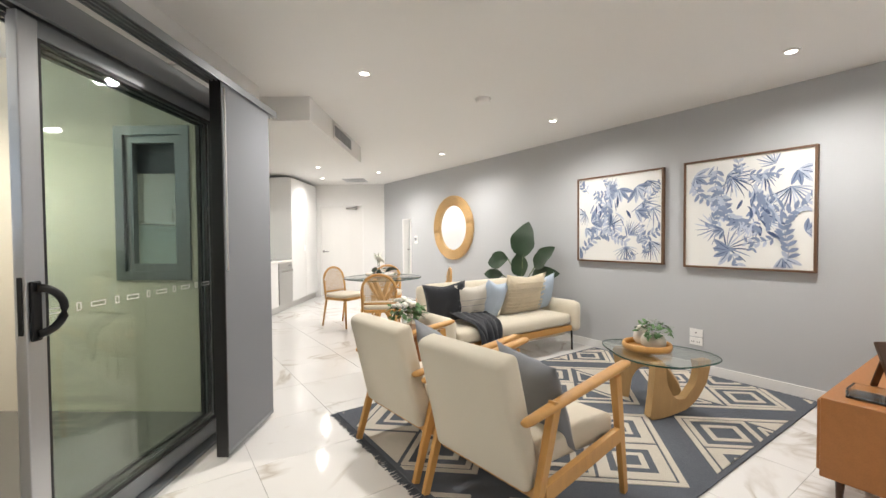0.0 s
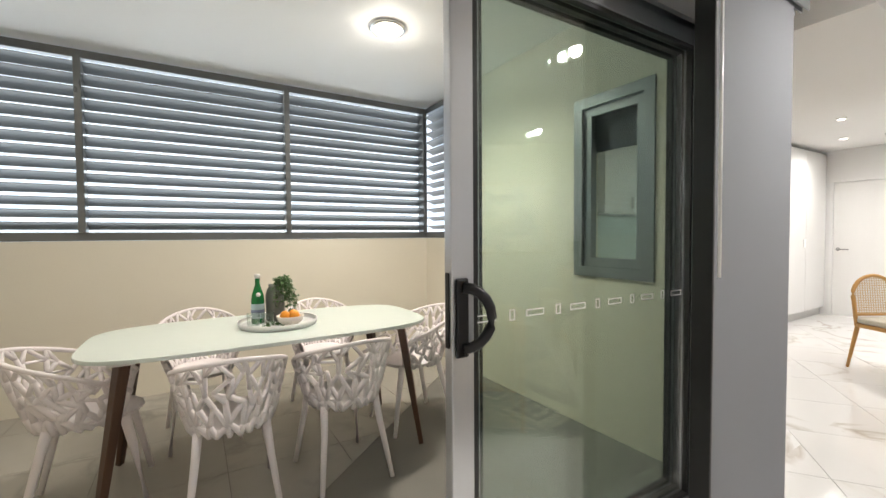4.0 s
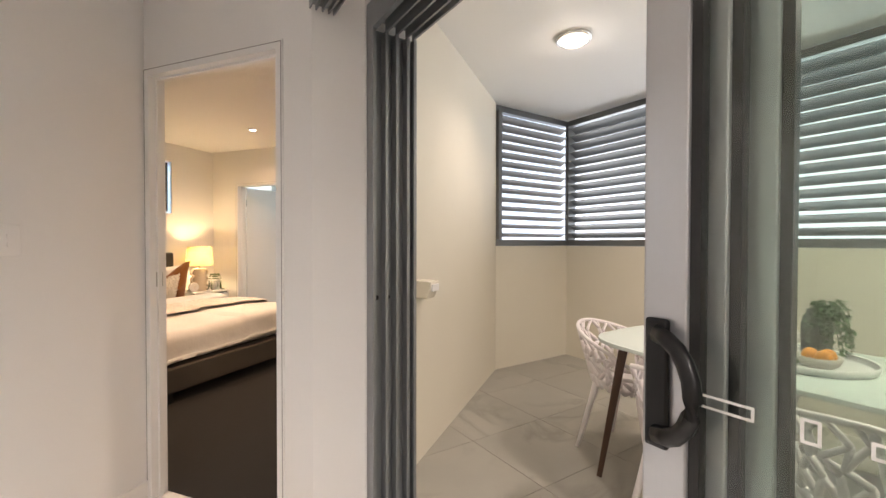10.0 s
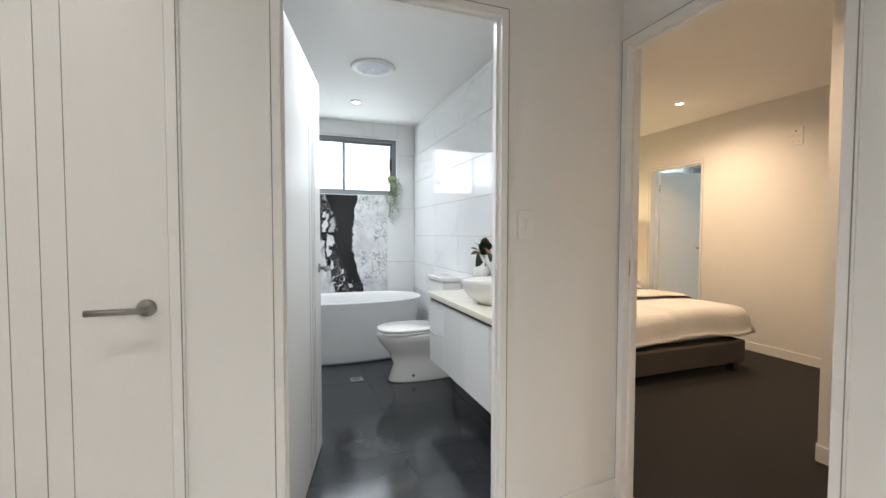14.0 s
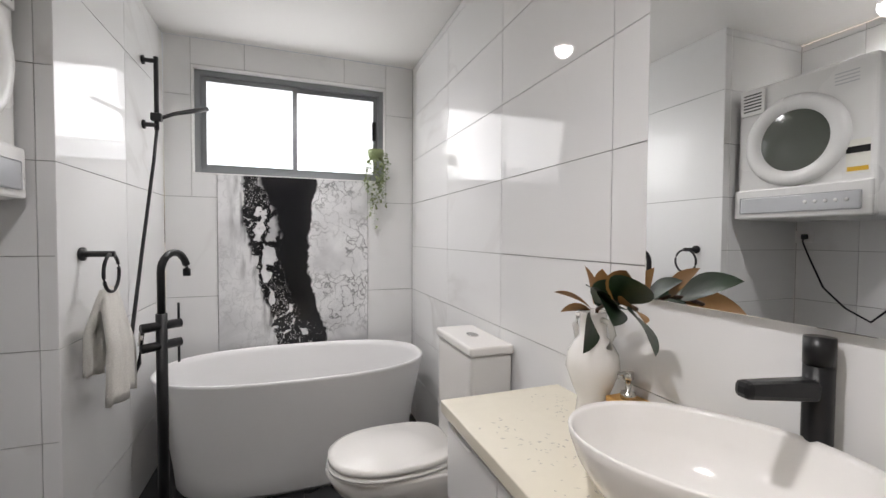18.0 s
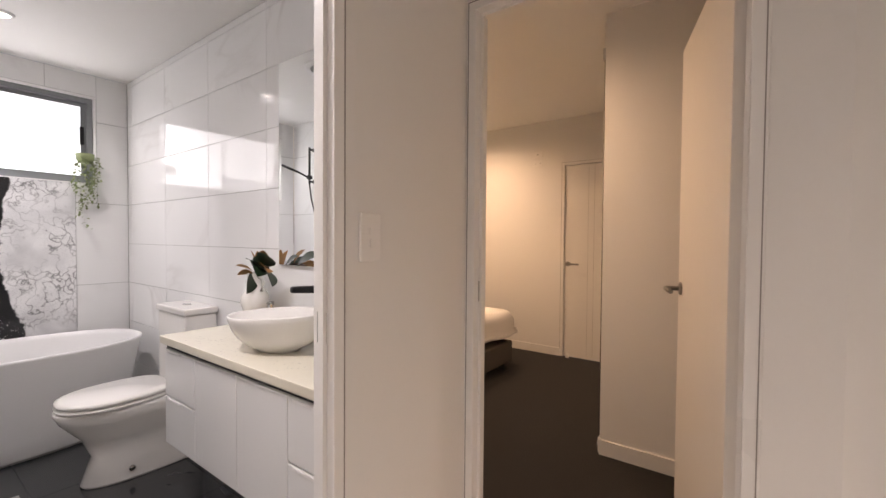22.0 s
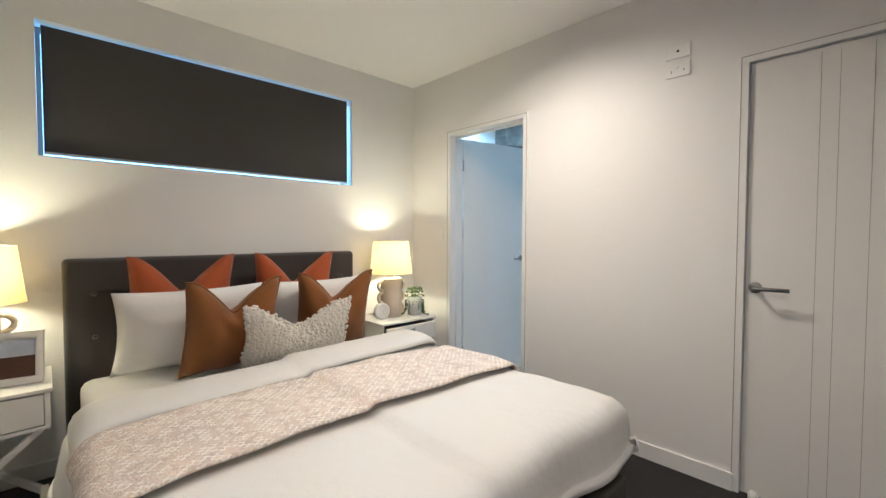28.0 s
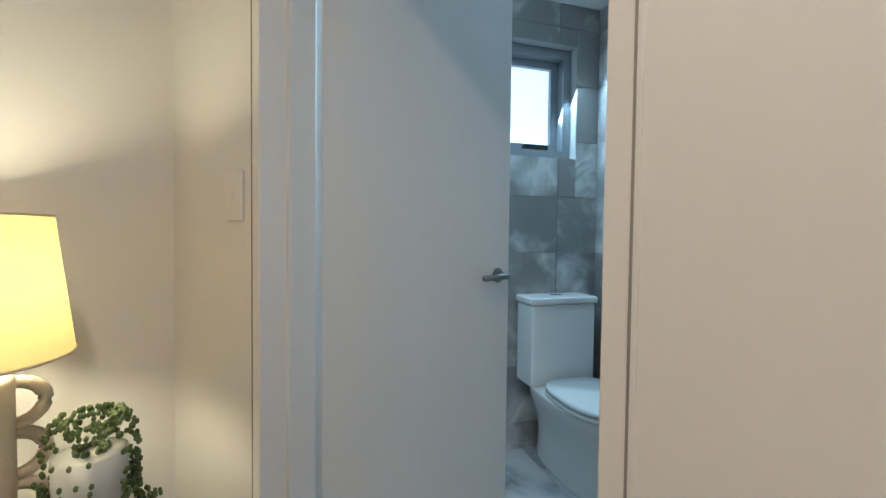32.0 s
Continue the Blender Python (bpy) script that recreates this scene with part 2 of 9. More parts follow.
STEEL = mat("stainless_steel", (0.5, 0.5, 0.49), 0.34, 1.0, var=0.06, stretch=(1, 1, 30))
MIRROR = mat("mirror_silver", (0.9, 0.91, 0.91), 0.015, 1.0, var=0.0, grain=0.0)
MIRROR.node_tree.nodes["Principled BSDF"].inputs["Roughness"].default_value = 0.0
for lk in list(MIRROR.node_tree.links):
    if lk.to_socket.name == "Roughness":
        MIRROR.node_tree.links.remove(lk)
FLOOR_TILE = marble("white_marble_tile", (0.80, 0.785, 0.765), (0.54, 0.49, 0.43), 0.08, 1.1, 0.035, 0.06)
GROUT = mat("pale_grout", (0.55, 0.54, 0.52), 0.8, var=0.08)
DARK_TILE = marble("charcoal_tile", (0.035, 0.037, 0.04), (0.06, 0.06, 0.062), 0.14, 1.5, 0.08, 0.3)
DARK_GROUT = mat("dark_grout", (0.055, 0.055, 0.055), 0.85)
BATH_TILE = marble("white_gloss_wall_tile", (0.81, 0.81, 0.805), (0.7, 0.69, 0.68), 0.035, 0.8, 0.02, 0.03)
BATH_TILE.node_tree.nodes["Principled BSDF"].inputs["Specular IOR Level"].default_value = 0.4
TILE_GROUT = mat("tile_grout", (0.36, 0.355, 0.345), 0.8)
BALCONY_TILE = marble("grey_porcelain_tile", (0.45, 0.425, 0.375), (0.33, 0.31, 0.27), 0.40, 1.8, 0.07, 0.35)
BALCONY_GROUT = mat("balcony_grout", (0.2, 0.19, 0.17), 0.85)
ENS_TILE = marble("grey_cloudy_tile", (0.31, 0.30, 0.285), (0.74, 0.73, 0.71), 0.3, 3.6, 0.20, 0.4)
CARPET = mat("charcoal_carpet", (0.014, 0.0125, 0.012), 0.95, var=0.2, vscale=3, grain=0.3, gscale=260, bump=0.9, bscale=420, sheen=0.04)
GLASS = pane_glass("door_glass", (0.93, 0.965, 0.945), 0.1)
PANE = pane_glass("clear_pane", (0.96, 0.98, 0.975), 0.08)
LAMP_ON = glow("lamp_diffuser", (1, 0.94, 0.85), 14)

# ---- builders ----
def quad_box(bm, x0, y0, z0, x1, y1, z1):
    v = [bm.verts.new((x, y, z)) for z in (z0, z1) for y in (y0, y1) for x in (x0, x1)]
    for f in ((0, 2, 3, 1), (4, 5, 7, 6), (0, 1, 5, 4), (2, 6, 7, 3), (0, 4, 6, 2), (1, 3, 7, 5)):
        bm.faces.new([v[i] for i in f])
    return v


def box_bm(x0, y0, z0, x1, y1, z1, bevel=0.0, seg=2):
    bm = bmesh.new()
    quad_box(bm, min(x0, x1), min(y0, y1), min(z0, z1), max(x0, x1), max(y0, y1), max(z0, z1))
    if bevel:
        bmesh.ops.bevel(bm, geom=bm.edges[:], offset=bevel, segments=seg, affect="EDGES", profile=0.5)
    return bm


def join(*bms):
    out = bms[0]
    for b in bms[1:]:
        me = bpy.data.meshes.new("tmp")
        b.to_mesh(me)
        b.free()
        out.from_mesh(me)
        bpy.data.meshes.remove(me)
    return out


def moved(bm, m):
    bmesh.ops.transform(bm, matrix=m, verts=bm.verts[:])
    return bm


def prism_bm(pts, z0, z1, bevel=0.0, seg=2):
    """An upright block over a plan outline."""
    bm = bmesh.new()
    lo = [bm.verts.new((x, y, z0)) for x, y in pts]
    hi = [bm.verts.new((x, y, z1)) for x, y in pts]
    k = len(pts)
    bm.faces.new(lo[::-1]), bm.faces.new(hi)
    for i in range(k):
        bm.faces.new((lo[i], lo[(i + 1) % k], hi[(i + 1) % k], hi[i]))
    bmesh.ops.recalc_face_normals(bm, faces=bm.faces[:])
    if bevel:
        bmesh.ops.bevel(bm, geom=bm.edges[:], offset=bevel, segments=seg, affect="EDGES", profile=0.5)
    return bm


def lathe_bm(profile, seg=24, sx=1.0, sy=1.0, cap=True):
    """A turned body from (radius, height) pairs, bottom to top."""
    bm = bmesh.new()
    rings = [[bm.verts.new((r * sx * math.cos(2 * math.pi * i / seg), r * sy * math.sin(2 * math.pi * i / seg), z)) for i in range(seg)] for r, z in profile]
    for a, b in zip(rings, rings[1:]):
        for i in range(seg):
            j = (i + 1) % seg
            bm.faces.new((a[i], a[j], b[j], b[i]))
    if cap:
        bm.faces.new(rings[0][::-1]), bm.faces.new(rings[-1])
    for f in bm.faces:
        f.smooth = True
    return bm


def tube_bm(points, radius, seg=8, closed=False, flat=1.0):
    """A round bar along points; radius may be a list."""
    bm = bmesh.new()
    pts = [Vector(p) for p in points]
    k = len(pts)
    rings, up = [], Vector((0.031, 0.017, 1)).normalized()
    for i, p in enumerate(pts):
        d = (pts[(i + 1) % k] - pts[i - 1]) if closed else (pts[min(i + 1, k - 1)] - pts[max(i - 1, 0)])
        d = d.normalized()
        side = d.cross(up)
        if side.length < 0.2:
            side = d.cross(Vector((1, 0.1, 0)))
        side.normalize()
        top = side.cross(d)
        r = radius[i] if isinstance(radius, (list, tuple)) else radius
        rings.append([bm.verts.new(p + side * r * math.cos(2 * math.pi * s / seg) + top * r * flat * math.sin(2 * math.pi * s / seg)) for s in range(seg)])
    for i in range(k if closed else k - 1):
        a, b = rings[i], rings[(i + 1) % k]
        for s in range(seg):
            bm.faces.new((a[s], a[(s + 1) % seg], b[(s + 1) % seg], b[s]))
    if not closed:
        bm.faces.new(rings[0][::-1]), bm.faces.new(rings[-1])
    bmesh.ops.recalc_face_normals(bm, faces=bm.faces[:])
    for f in bm.faces:
        f.smooth = True
    return bm


def link(name, bm, material):
    me = bpy.data.meshes.new(name)
    bm.to_mesh(me)
    bm.free()
    me.materials.append(material)
    return new(name, me)


def smooth(ob):
    for p in ob.data.polygons:
        p.use_smooth = True
    return ob


def part(name, bm, material, parent, label=""):
    ob = link(name, bm, material)
    ob.parent = parent
    if label:
        ob["label"] = label
    return ob


def thing(name, m, label, category, group=""):
    ob = new(name)
    ob.matrix_world = m
    return tagged(ob, label, category, group)


def structure(name, bm, material, label, category):
    return tagged(link(name, bm, material), label, category, kind="structure")


def wall_bm(p0, p1, th, z0, z1, holes=()):
    """A wall with its room face on p0-p1 and its body th metres to the left of that way (right if negative); holes: (s0, s1, z0, z1)."""
    p0, p1 = Vector((*p0, 0)), Vector((*p1, 0))
    d = (p1 - p0).normalized()
    nrm = Vector((-d.y, d.x, 0)) * th
    length = (p1 - p0).length
    ss = sorted({0.0, length, *[s for h in holes for s in h[:2]]})
    zs = sorted({z0, z1, *[z for h in holes for z in h[2:]]})
    ss, zs = [s for s in ss if 0 <= s <= length], [z for z in zs if z0 <= z <= z1]

    def solid(i, j):
        if not (0 <= i < len(ss) - 1 and 0 <= j < len(zs) - 1):
            return False
        s, z = (ss[i] + ss[i + 1]) / 2, (zs[j] + zs[j + 1]) / 2
        return not any(h[0] < s < h[1] and h[2] < z < h[3] for h in holes)

    bm = bmesh.new()
    verts = {}

    def vert(i, j, k):
        if (i, j, k) not in verts:
            verts[i, j, k] = bm.verts.new(p0 + d * ss[i] + nrm * k + Vector((0, 0, zs[j])))
        return verts[i, j, k]

    for i in range(len(ss) - 1):
        for j in range(len(zs) - 1):
            if not solid(i, j):
                continue
            for k in (0, 1):
                bm.faces.new([vert(i, j, k), vert(i + 1, j, k), vert(i + 1, j + 1, k), vert(i, j + 1, k)])
            for di, dj, a, b in ((-1, 0, (i, j), (i, j + 1)), (1, 0, (i + 1, j), (i + 1, j + 1)), (0, -1, (i, j), (i + 1, j)), (0, 1, (i, j + 1), (i + 1, j + 1))):
                if not solid(i + di, j + dj):
                    bm.faces.new([vert(*a, 0), vert(*b, 0), vert(*b, 1), vert(*a, 1)])
    bmesh.ops.recalc_face_normals(bm, faces=bm.faces[:])
    return bm


# the skewed half of the place: u runs along the glass doors, v out to the balcony
OX, OY = 0.46, -0.07
DX, DY = 0.809, -0.588
NX, NY = 0.588, 0.809
SKEW = math.degrees(math.atan2(DY, DX))


def uv(u, v):
    return (OX + DX * u + NX * v, OY + DY * u + NY * v)


def skew(u, v, z=0.0, turn=0.0):
    return pose(*uv(u, v), z, 0, 0, SKEW + turn)

# ---- floors ----
def tiled_floor(name, outline, origin, ux, uy, tx, ty, tile_mat, grout_mat, label, z=0.0, lim=300, gap=0.003, lift=0.004):
    """Slab of grout with separate tiles on it, clipped to a convex outline."""
    base = structure(name, prism_bm(outline, z - 0.1, z - lift), grout_mat, label, "floor")
    k = len(outline)
    area2 = sum(outline[i][0] * outline[(i + 1) % k][1] - outline[(i + 1) % k][0] * outline[i][1] for i in range(k))
    pts = outline if area2 > 0 else outline[::-1]

    def clip(poly):
        for i in range(k):
            a, b = Vector(pts[i]), Vector(pts[(i + 1) % k])
            e = b - a
            out = []
            for j in range(len(poly)):
                p, q = poly[j], poly[(j + 1) % len(poly)]
                sp, sq = e.cross(p - a), e.cross(q - a)
                if sp >= 0:
                    out.append(p)
                if sp * sq < 0:
                    out.append(p.lerp(q, sp / (sp - sq)))
            poly = out
            if len(poly) < 3:
                return []
        return poly

    o, dx, dy = Vector(origin), Vector(ux), Vector(uy)
    inv = Matrix((dx, dy)).transposed().inverted()
    loc = [inv @ (Vector(p) - o) for p in pts]
    for i in range(math.floor(min(p.x for p in loc) / tx), math.ceil(max(p.x for p in loc) / tx)):
        for j in range(math.floor(min(p.y for p in loc) / ty), math.ceil(max(p.y for p in loc) / ty)):
            c = [(i * tx + gap / 2, j * ty + gap / 2), ((i + 1) * tx - gap / 2, j * ty + gap / 2), ((i + 1) * tx - gap / 2, (j + 1) * ty - gap / 2), (i * tx + gap / 2, (j + 1) * ty - gap / 2)]
            poly = clip([o + dx * a + dy * b for a, b in c])
            if poly and len(poly) > 2:
                part("tile", prism_bm([(p.x, p.y) for p in poly], z - lift + 0.0005, z), tile_mat, base)
    return base


def uvs(*pairs):
    return [uv(u, v) for u, v in pairs]


CEIL, BATH_CEIL, BED_CEIL, BALC_CEIL = 2.47, 2.44, 2.55, 2.63
# convex pieces of the stone floor: the room, then the kitchen recess
ROOM = [(-1.78, -4.62), (6.5, -4.62), uv(7.56, 0.0), uv(-1.24, -0.10), (-1.78, 0.55)]
structure("slab", prism_bm([(-5.4, -5.0), (9, -5.0), (9, 5.2), (-5.6, 7.2)], -0.4, -0.11), GROUT, "bare concrete slab under the flat", "floor")
structure("wall_grey", wall_bm((-1.84, -4.62), (6.5, -4.62), -0.15, 0, CEIL), GREY_WALL, "long smooth wall painted cool grey", "wall")
structure("wall_entry", wall_bm(uv(7.56, -0.13), uv(7.56, 2.1), -0.15, 0, CEIL, [(0.50, 1.42, 0, 2.0)]), WHITE_WALL, "white wall round the entry door", "wall")
structure("wall_hall_end", prism_bm([(-1.737, -0.10), (-1.797, 0.475), (-1.86, 0.475), (-1.799, -0.10)], 0, CEIL), WHITE_WALL, "short white hall wall beside the bedroom doorway", "wall")
structure("wall_hall", wall_bm((-1.737, -0.10), (-1.737, -4.62), -0.062, 0, CEIL, [(0.06, 0.86, 0, 2.055), (1.166, 1.985, 0, 2.055)]), WHITE_WALL, "white hall wall with two doorways", "wall")
structure("wall_bedroom_door", wall_bm((-1.797, 0.475), (-0.81, 0.475), 0.07, 0, CEIL, [(0.032, 0.812, 0, 2.055)]), WHITE_WALL, "white wall round the bedroom doorway", "wall")
structure("wall_pillar", prism_bm([(-0.81, 0.475), (-0.614, 0.555), uv(-1.24, 0.1), (-0.81, 0.74)], 0, BALC_CEIL), WHITE_WALL, "white pillar beside the sliding doors", "wall")
structure("wall_bath_bedroom", prism_bm([(-5.02, 0.409), (-1.84, 0.409), (-1.84, 0.476), (-1.797, 0.476), (-1.797, 0.545), (-5.02, 0.545)], 0, BED_CEIL), WHITE_WALL, "white wall between bathroom and bedroom", "wall")
structure("wall_facade_bath", wall_bm((-4.909, -1.10), (-4.909, 0.409), 0.25, 0, BATH_CEIL, [(0.14, 1.31, 1.64, 2.285)]), WHITE_WALL, "outer bathroom wall with a window", "wall")
structure("wall_bath_shower", wall_bm((-4.909, -1.109), (-3.729, -1.109), -0.641, 0, BATH_CEIL), WHITE_WALL, "bathroom wall beside the shower", "wall")
structure("wall_bath_niche", wall_bm((-3.729, -1.759), (-1.837, -1.759), -0.1, 0, BATH_CEIL), WHITE_WALL, "back of the laundry niche", "wall")
structure("wall_facade_bedroom", wall_bm((-5.02, 0.545), (-5.02, 3.575), 0.2, 0, BED_CEIL, [(0.615, 2.40, 1.635, 2.31)]), WHITE_WALL, "white bedroom wall with a high window", "wall")
structure("wall_bedroom_ensuite", wall_bm((-5.02, 3.575), (-0.82, 3.575), 0.13, 0, BED_CEIL, [(0.47, 1.195, 0, 2.055), (2.455, 3.175, 0, 2.055)]), WHITE_WALL, "white bedroom wall with two doors", "wall")
structure("wall_nib", wall_bm((-1.66, 1.72), (-0.82, 1.72), 0.09, 0, BED_CEIL), WHITE_WALL, "short white wall beside the wardrobe", "wall")
structure("wall_balcony_bedroom", prism_bm([(-0.82, 0.74), (-0.70, 0.66), (-0.70, 3.13), (-0.82, 3.7)], -0.2, BALC_CEIL), CREAM_WALL, "cream rendered balcony wall", "wall")
structure("parapet_left", wall_bm(uv(-2.82, 1.91), uv(-2.82, 2.95), 0.15, -0.2, 1.22), CREAM_WALL, "cream parapet under the louvres", "wall")
structure("parapet_back", wall_bm(uv(-2.97, 2.95), uv(1.65, 2.95), 0.15, -0.2, 1.22), CREAM_WALL, "long cream parapet under the louvres", "wall")
structure("wall_balcony_kitchen", wall_bm(uv(1.5, 2.95), uv(1.5, -0.06), 0.22, -0.2, BALC_CEIL, [(0, 0.83, 1.22, 2.7), (2.07, 2.62, 0.98, 2.11)]), CREAM_WALL, "cream balcony wall with a kitchen window", "wall")
structure("wall_glass_head", wall_bm(uv(-1.24, -0.10), uv(1.72, -0.10), 0.20, 2.20, BALC_CEIL), WHITE_WALL, "white wall over the sliding doors", "wall")
structure("wall_glass_end", prism_bm(uvs((1.25, -0.10), (1.72, -0.10), (1.72, 0.1), (1.25, 0.1)), 0, 2.20), WHITE_WALL, "white wall end beside the sliding doors", "wall")
structure("wall_kitchen_back", wall_bm(uv(1.72, 1.95), uv(7.56, 1.95), 0.12, 0, CEIL), WHITE_WALL, "white kitchen back wall", "wall")
# unseen pale ground, added to bounce daylight up to the balcony soffit
BOUNCE_GROUND = mat("pale_bounce_ground", (0.52, 0.50, 0.46), 0.85, var=0.15, vscale=0.6, grain=0.1, gscale=30)
structure("ground", prism_bm([(-120, -120), (120, -120), (120, 120), (-120, 120)], -0.9, -0.45), BOUNCE_GROUND, "unseen pale ground added to bounce daylight up", "ground")
# ceilings
structure("ceiling_living", prism_bm([(-1.84, -4.77), (7.2, -4.77), uv(7.7, 2.1), uv(1.72, 2.1), uv(1.72, 0.1), uv(-1.24, 0.1), (-0.82, 0.58), (-1.84, 0.58)], CEIL, CEIL + 0.15), CEILING, "flat white living room ceiling", "ceiling")
structure("ceiling_bulkhead", prism_bm(uvs((1.95, -0.42), (3.9, -0.42), (3.9, 1.95), (1.95, 1.95)), 2.27, CEIL), CEILING, "lowered white ceiling box over the kitchen", "ceiling")
structure("ceiling_bath", prism_bm([(-4.9, -1.75), (-1.799, -1.75), (-1.799, 0.40), (-4.9, 0.40)], BATH_CEIL, BATH_CEIL + 0.1), CEILING, "white bathroom ceiling", "ceiling")
structure("ceiling_bedroom", prism_bm([(-5.3, 0.5), (-0.75, 0.5), (-0.75, 3.75), (-5.3, 3.75)], BED_CEIL, BED_CEIL + 0.12), CEILING, "white bedroom ceiling", "ceiling")
structure("ceiling_balcony", prism_bm([(-0.82, 0.76), uv(-1.2, 0.1), uv(1.75, 0.1), uv(1.75, 3.2), uv(-3.0, 3.2), (-0.82, 3.4)], BALC_CEIL, BALC_CEIL + 0.12), CEILING, "white balcony soffit", "ceiling")

# ensuite shell: its outer wall lies square to the glass doors
ENS_U, ENS_V0, ENS_V1 = -7.26, 0.3, 1.65
structure("wall_ensuite_window", wall_bm(uv(ENS_U, ENS_V0), uv(ENS_U, ENS_V1), 0.2, 0, 2.45, [(0.50, 1.20, 1.605, 2.225)]), TILE_GROUT, "outer ensuite wall behind the tiles", "wall")
structure("wall_ensuite_side", wall_bm(uv(ENS_U - 0.2, ENS_V1), uv(-5.6, ENS_V1), 0.12, 0, 2.45), TILE_GROUT, "ensuite side wall behind the tiles", "wall")
structure("wall_ensuite_east", wall_bm((-3.1, 3.705), (-3.1, 5.1), -0.1, 0, 2.45), WHITE_WALL, "white ensuite end wall", "wall")
structure("wall_ensuite_west", wall_bm((-5.02, 3.705), (-5.02, 4.75), 0.2, 0, 2.45), WHITE_WALL, "white ensuite wall on the facade", "wall")
structure("ceiling_ensuite", prism_bm([(-5.3, 3.6), (-3.0, 3.6), (-3.0, 6.2), (-5.3, 6.2)], 2.45, 2.55), CEILING, "white ensuite ceiling", "ceiling")
structure("floor_bedroom", prism_bm([(-5.02, 0.55), (-0.82, 0.55), (-0.82, 3.6), (-5.02, 3.6)], -0.1, 0.004), CARPET, "dark charcoal cut-pile carpet", "floor")
structure("wall_laundry_end", wall_bm((-1.801, -1.75), (-1.801, -0.962), 0.11, 0, BATH_CEIL), WHITE_WALL, "white wall end behind the bathroom door", "wall")
structure("wall_wardrobe_back", wall_bm((-0.90, 1.81), (-0.90, 3.575), -0.08, 0, BED_CEIL), WHITE_WALL, "white wall behind the wardrobe", "wall")


def skirting(pts, label="white painted skirting board", h=0.09, t=0.013):
    """A board along each stretch of wall, on the left of the way."""
    for a, b in pts:
        structure("baseboard", wall_bm(a, b, t, 0.0, h), TRIM, label, "baseboard")


skirting([((-1.737, -4.62), (6.4, -4.62))])
skirting([((-1.737, -2.35), (-1.737, -4.6)), ((-1.737, -0.995), (-1.737, -1.231)), ((-1.797, 0.475), (-1.74, -0.125))])
skirting([((-0.80, 0.472), (-0.951, 0.472))])
skirting([((-4.6, 3.575), (-5.0, 3.575)), ((-2.585, 3.575), (-3.79, 3.575)), ((-1.67, 3.575), (-1.80, 3.575)), ((-5.02, 3.55), (-5.02, 0.56)), ((-0.84, 1.72), (-1.66, 1.72)), ((-1.66, 1.73), (-1.66, 1.81))])

# ---- soft shapes and leaves ----
def pillow_bm(w, h, d, chop=0.0, n=14, ears=0.06):
    """A stuffed square cushion standing in the xz plane, thick along y; chop: the dent in its upper edge."""
    bm = bmesh.new()
    sides = []
    for s in (1, -1):
        g = []
        for i in range(n + 1):
            row = []
            for j in range(n + 1):
                a, b = 2 * i / n - 1, 2 * j / n - 1
                t = max(0.0, (1 - abs(a) ** 2.4) * (1 - abs(b) ** 2.4)) ** 0.5
                k = 1 + ears * (abs(a * b) ** 2)
                edge = 1 - 0.05 * (1 - a * a) * abs(b) ** 3 - 0.0
                edge2 = 1 - 0.05 * (1 - b * b) * abs(a) ** 3
                x, z = a * w / 2 * k * edge2, b * h / 2 * k * edge
                if chop:
                    c = max(0, 1 - math.sqrt(a * a + 0.015) / 0.86) / 0.86
                    z -= chop * 1.1 * c ** 1.15 * max(0, (b + 0.35) / 1.35) ** 1.3
                    x -= 0.10 * chop * math.sin(a * math.pi) * max(0, b) ** 2
                    t *= 1 - 0.25 * c * max(0, b)
                    t += 0.10 * math.sin(a * 9 + b * 4) * (1 - a * a) * (1 - b * b) * c
                wob = 0.012 * noise.noise(Vector((a * 3 + w * 7, b * 3 + h * 5, s)))
                row.append(bm.verts.new((x, s * (t * d / 2 + wob * t), z)))
            g.append(row)
        sides.append(g)
    for s, g in zip((1, -1), sides):
        for i in range(n):
            for j in range(n):
                q = (g[i][j], g[i][j + 1], g[i + 1][j + 1], g[i + 1][j])
                bm.faces.new(q if s > 0 else q[::-1])
    bmesh.ops.remove_doubles(bm, verts=bm.verts[:], dist=0.0006)
    for f in bm.faces:
        f.smooth = True
    return bm


def leaf_bm(length, width, bend=0.2, n=6, fold=0.15, tip=1.0):
    """A leaf from the origin along +y, arching down by bend."""
    bm = bmesh.new()
    rows = []
    for i in range(n + 1):
        t = i / n
        w = width / 2 * (math.sin(math.pi * min(1, t ** 0.8 * 0.98 + 0.02)) ** 0.8)
        y, z = length * t * (1 - 0.2 * bend * t), -bend * length * t * t
        rows.append([bm.verts.new((-w, y, z + fold * w)), bm.verts.new((0, y, z)), bm.verts.new((w, y, z + fold * w))])
    for a, b in zip(rows, rows[1:]):
        for k in (0, 1):
            bm.faces.new((a[k], a[k + 1], b[k + 1], b[k]))
    for f in bm.faces:
        f.smooth = True
    return bm


def spray_bm(count, seed, reach, height, size, lean=0.6, droop=0.3):
    """A bushy head of small leaves on thin stems round the origin."""
    rnd = random.Random(seed)
    out = bmesh.new()
    for _ in range(count):
        a, r = rnd.uniform(0, 2 * math.pi), reach * math.sqrt(rnd.random())
        z = height * rnd.random() * (1 - 0.5 * (r / reach) ** 2)
        s = size * rnd.uniform(0.6, 1.2)
        b = leaf_bm(s, s * 0.55, droop * rnd.uniform(0, 1.6), 3)
        moved(b, pose(r * math.cos(a), r * math.sin(a), z, rnd.uniform(-40, 50), rnd.uniform(-30, 30), math.degrees(a) - 90 + rnd.uniform(-70, 70)))
        out = join(out, b)
    return out


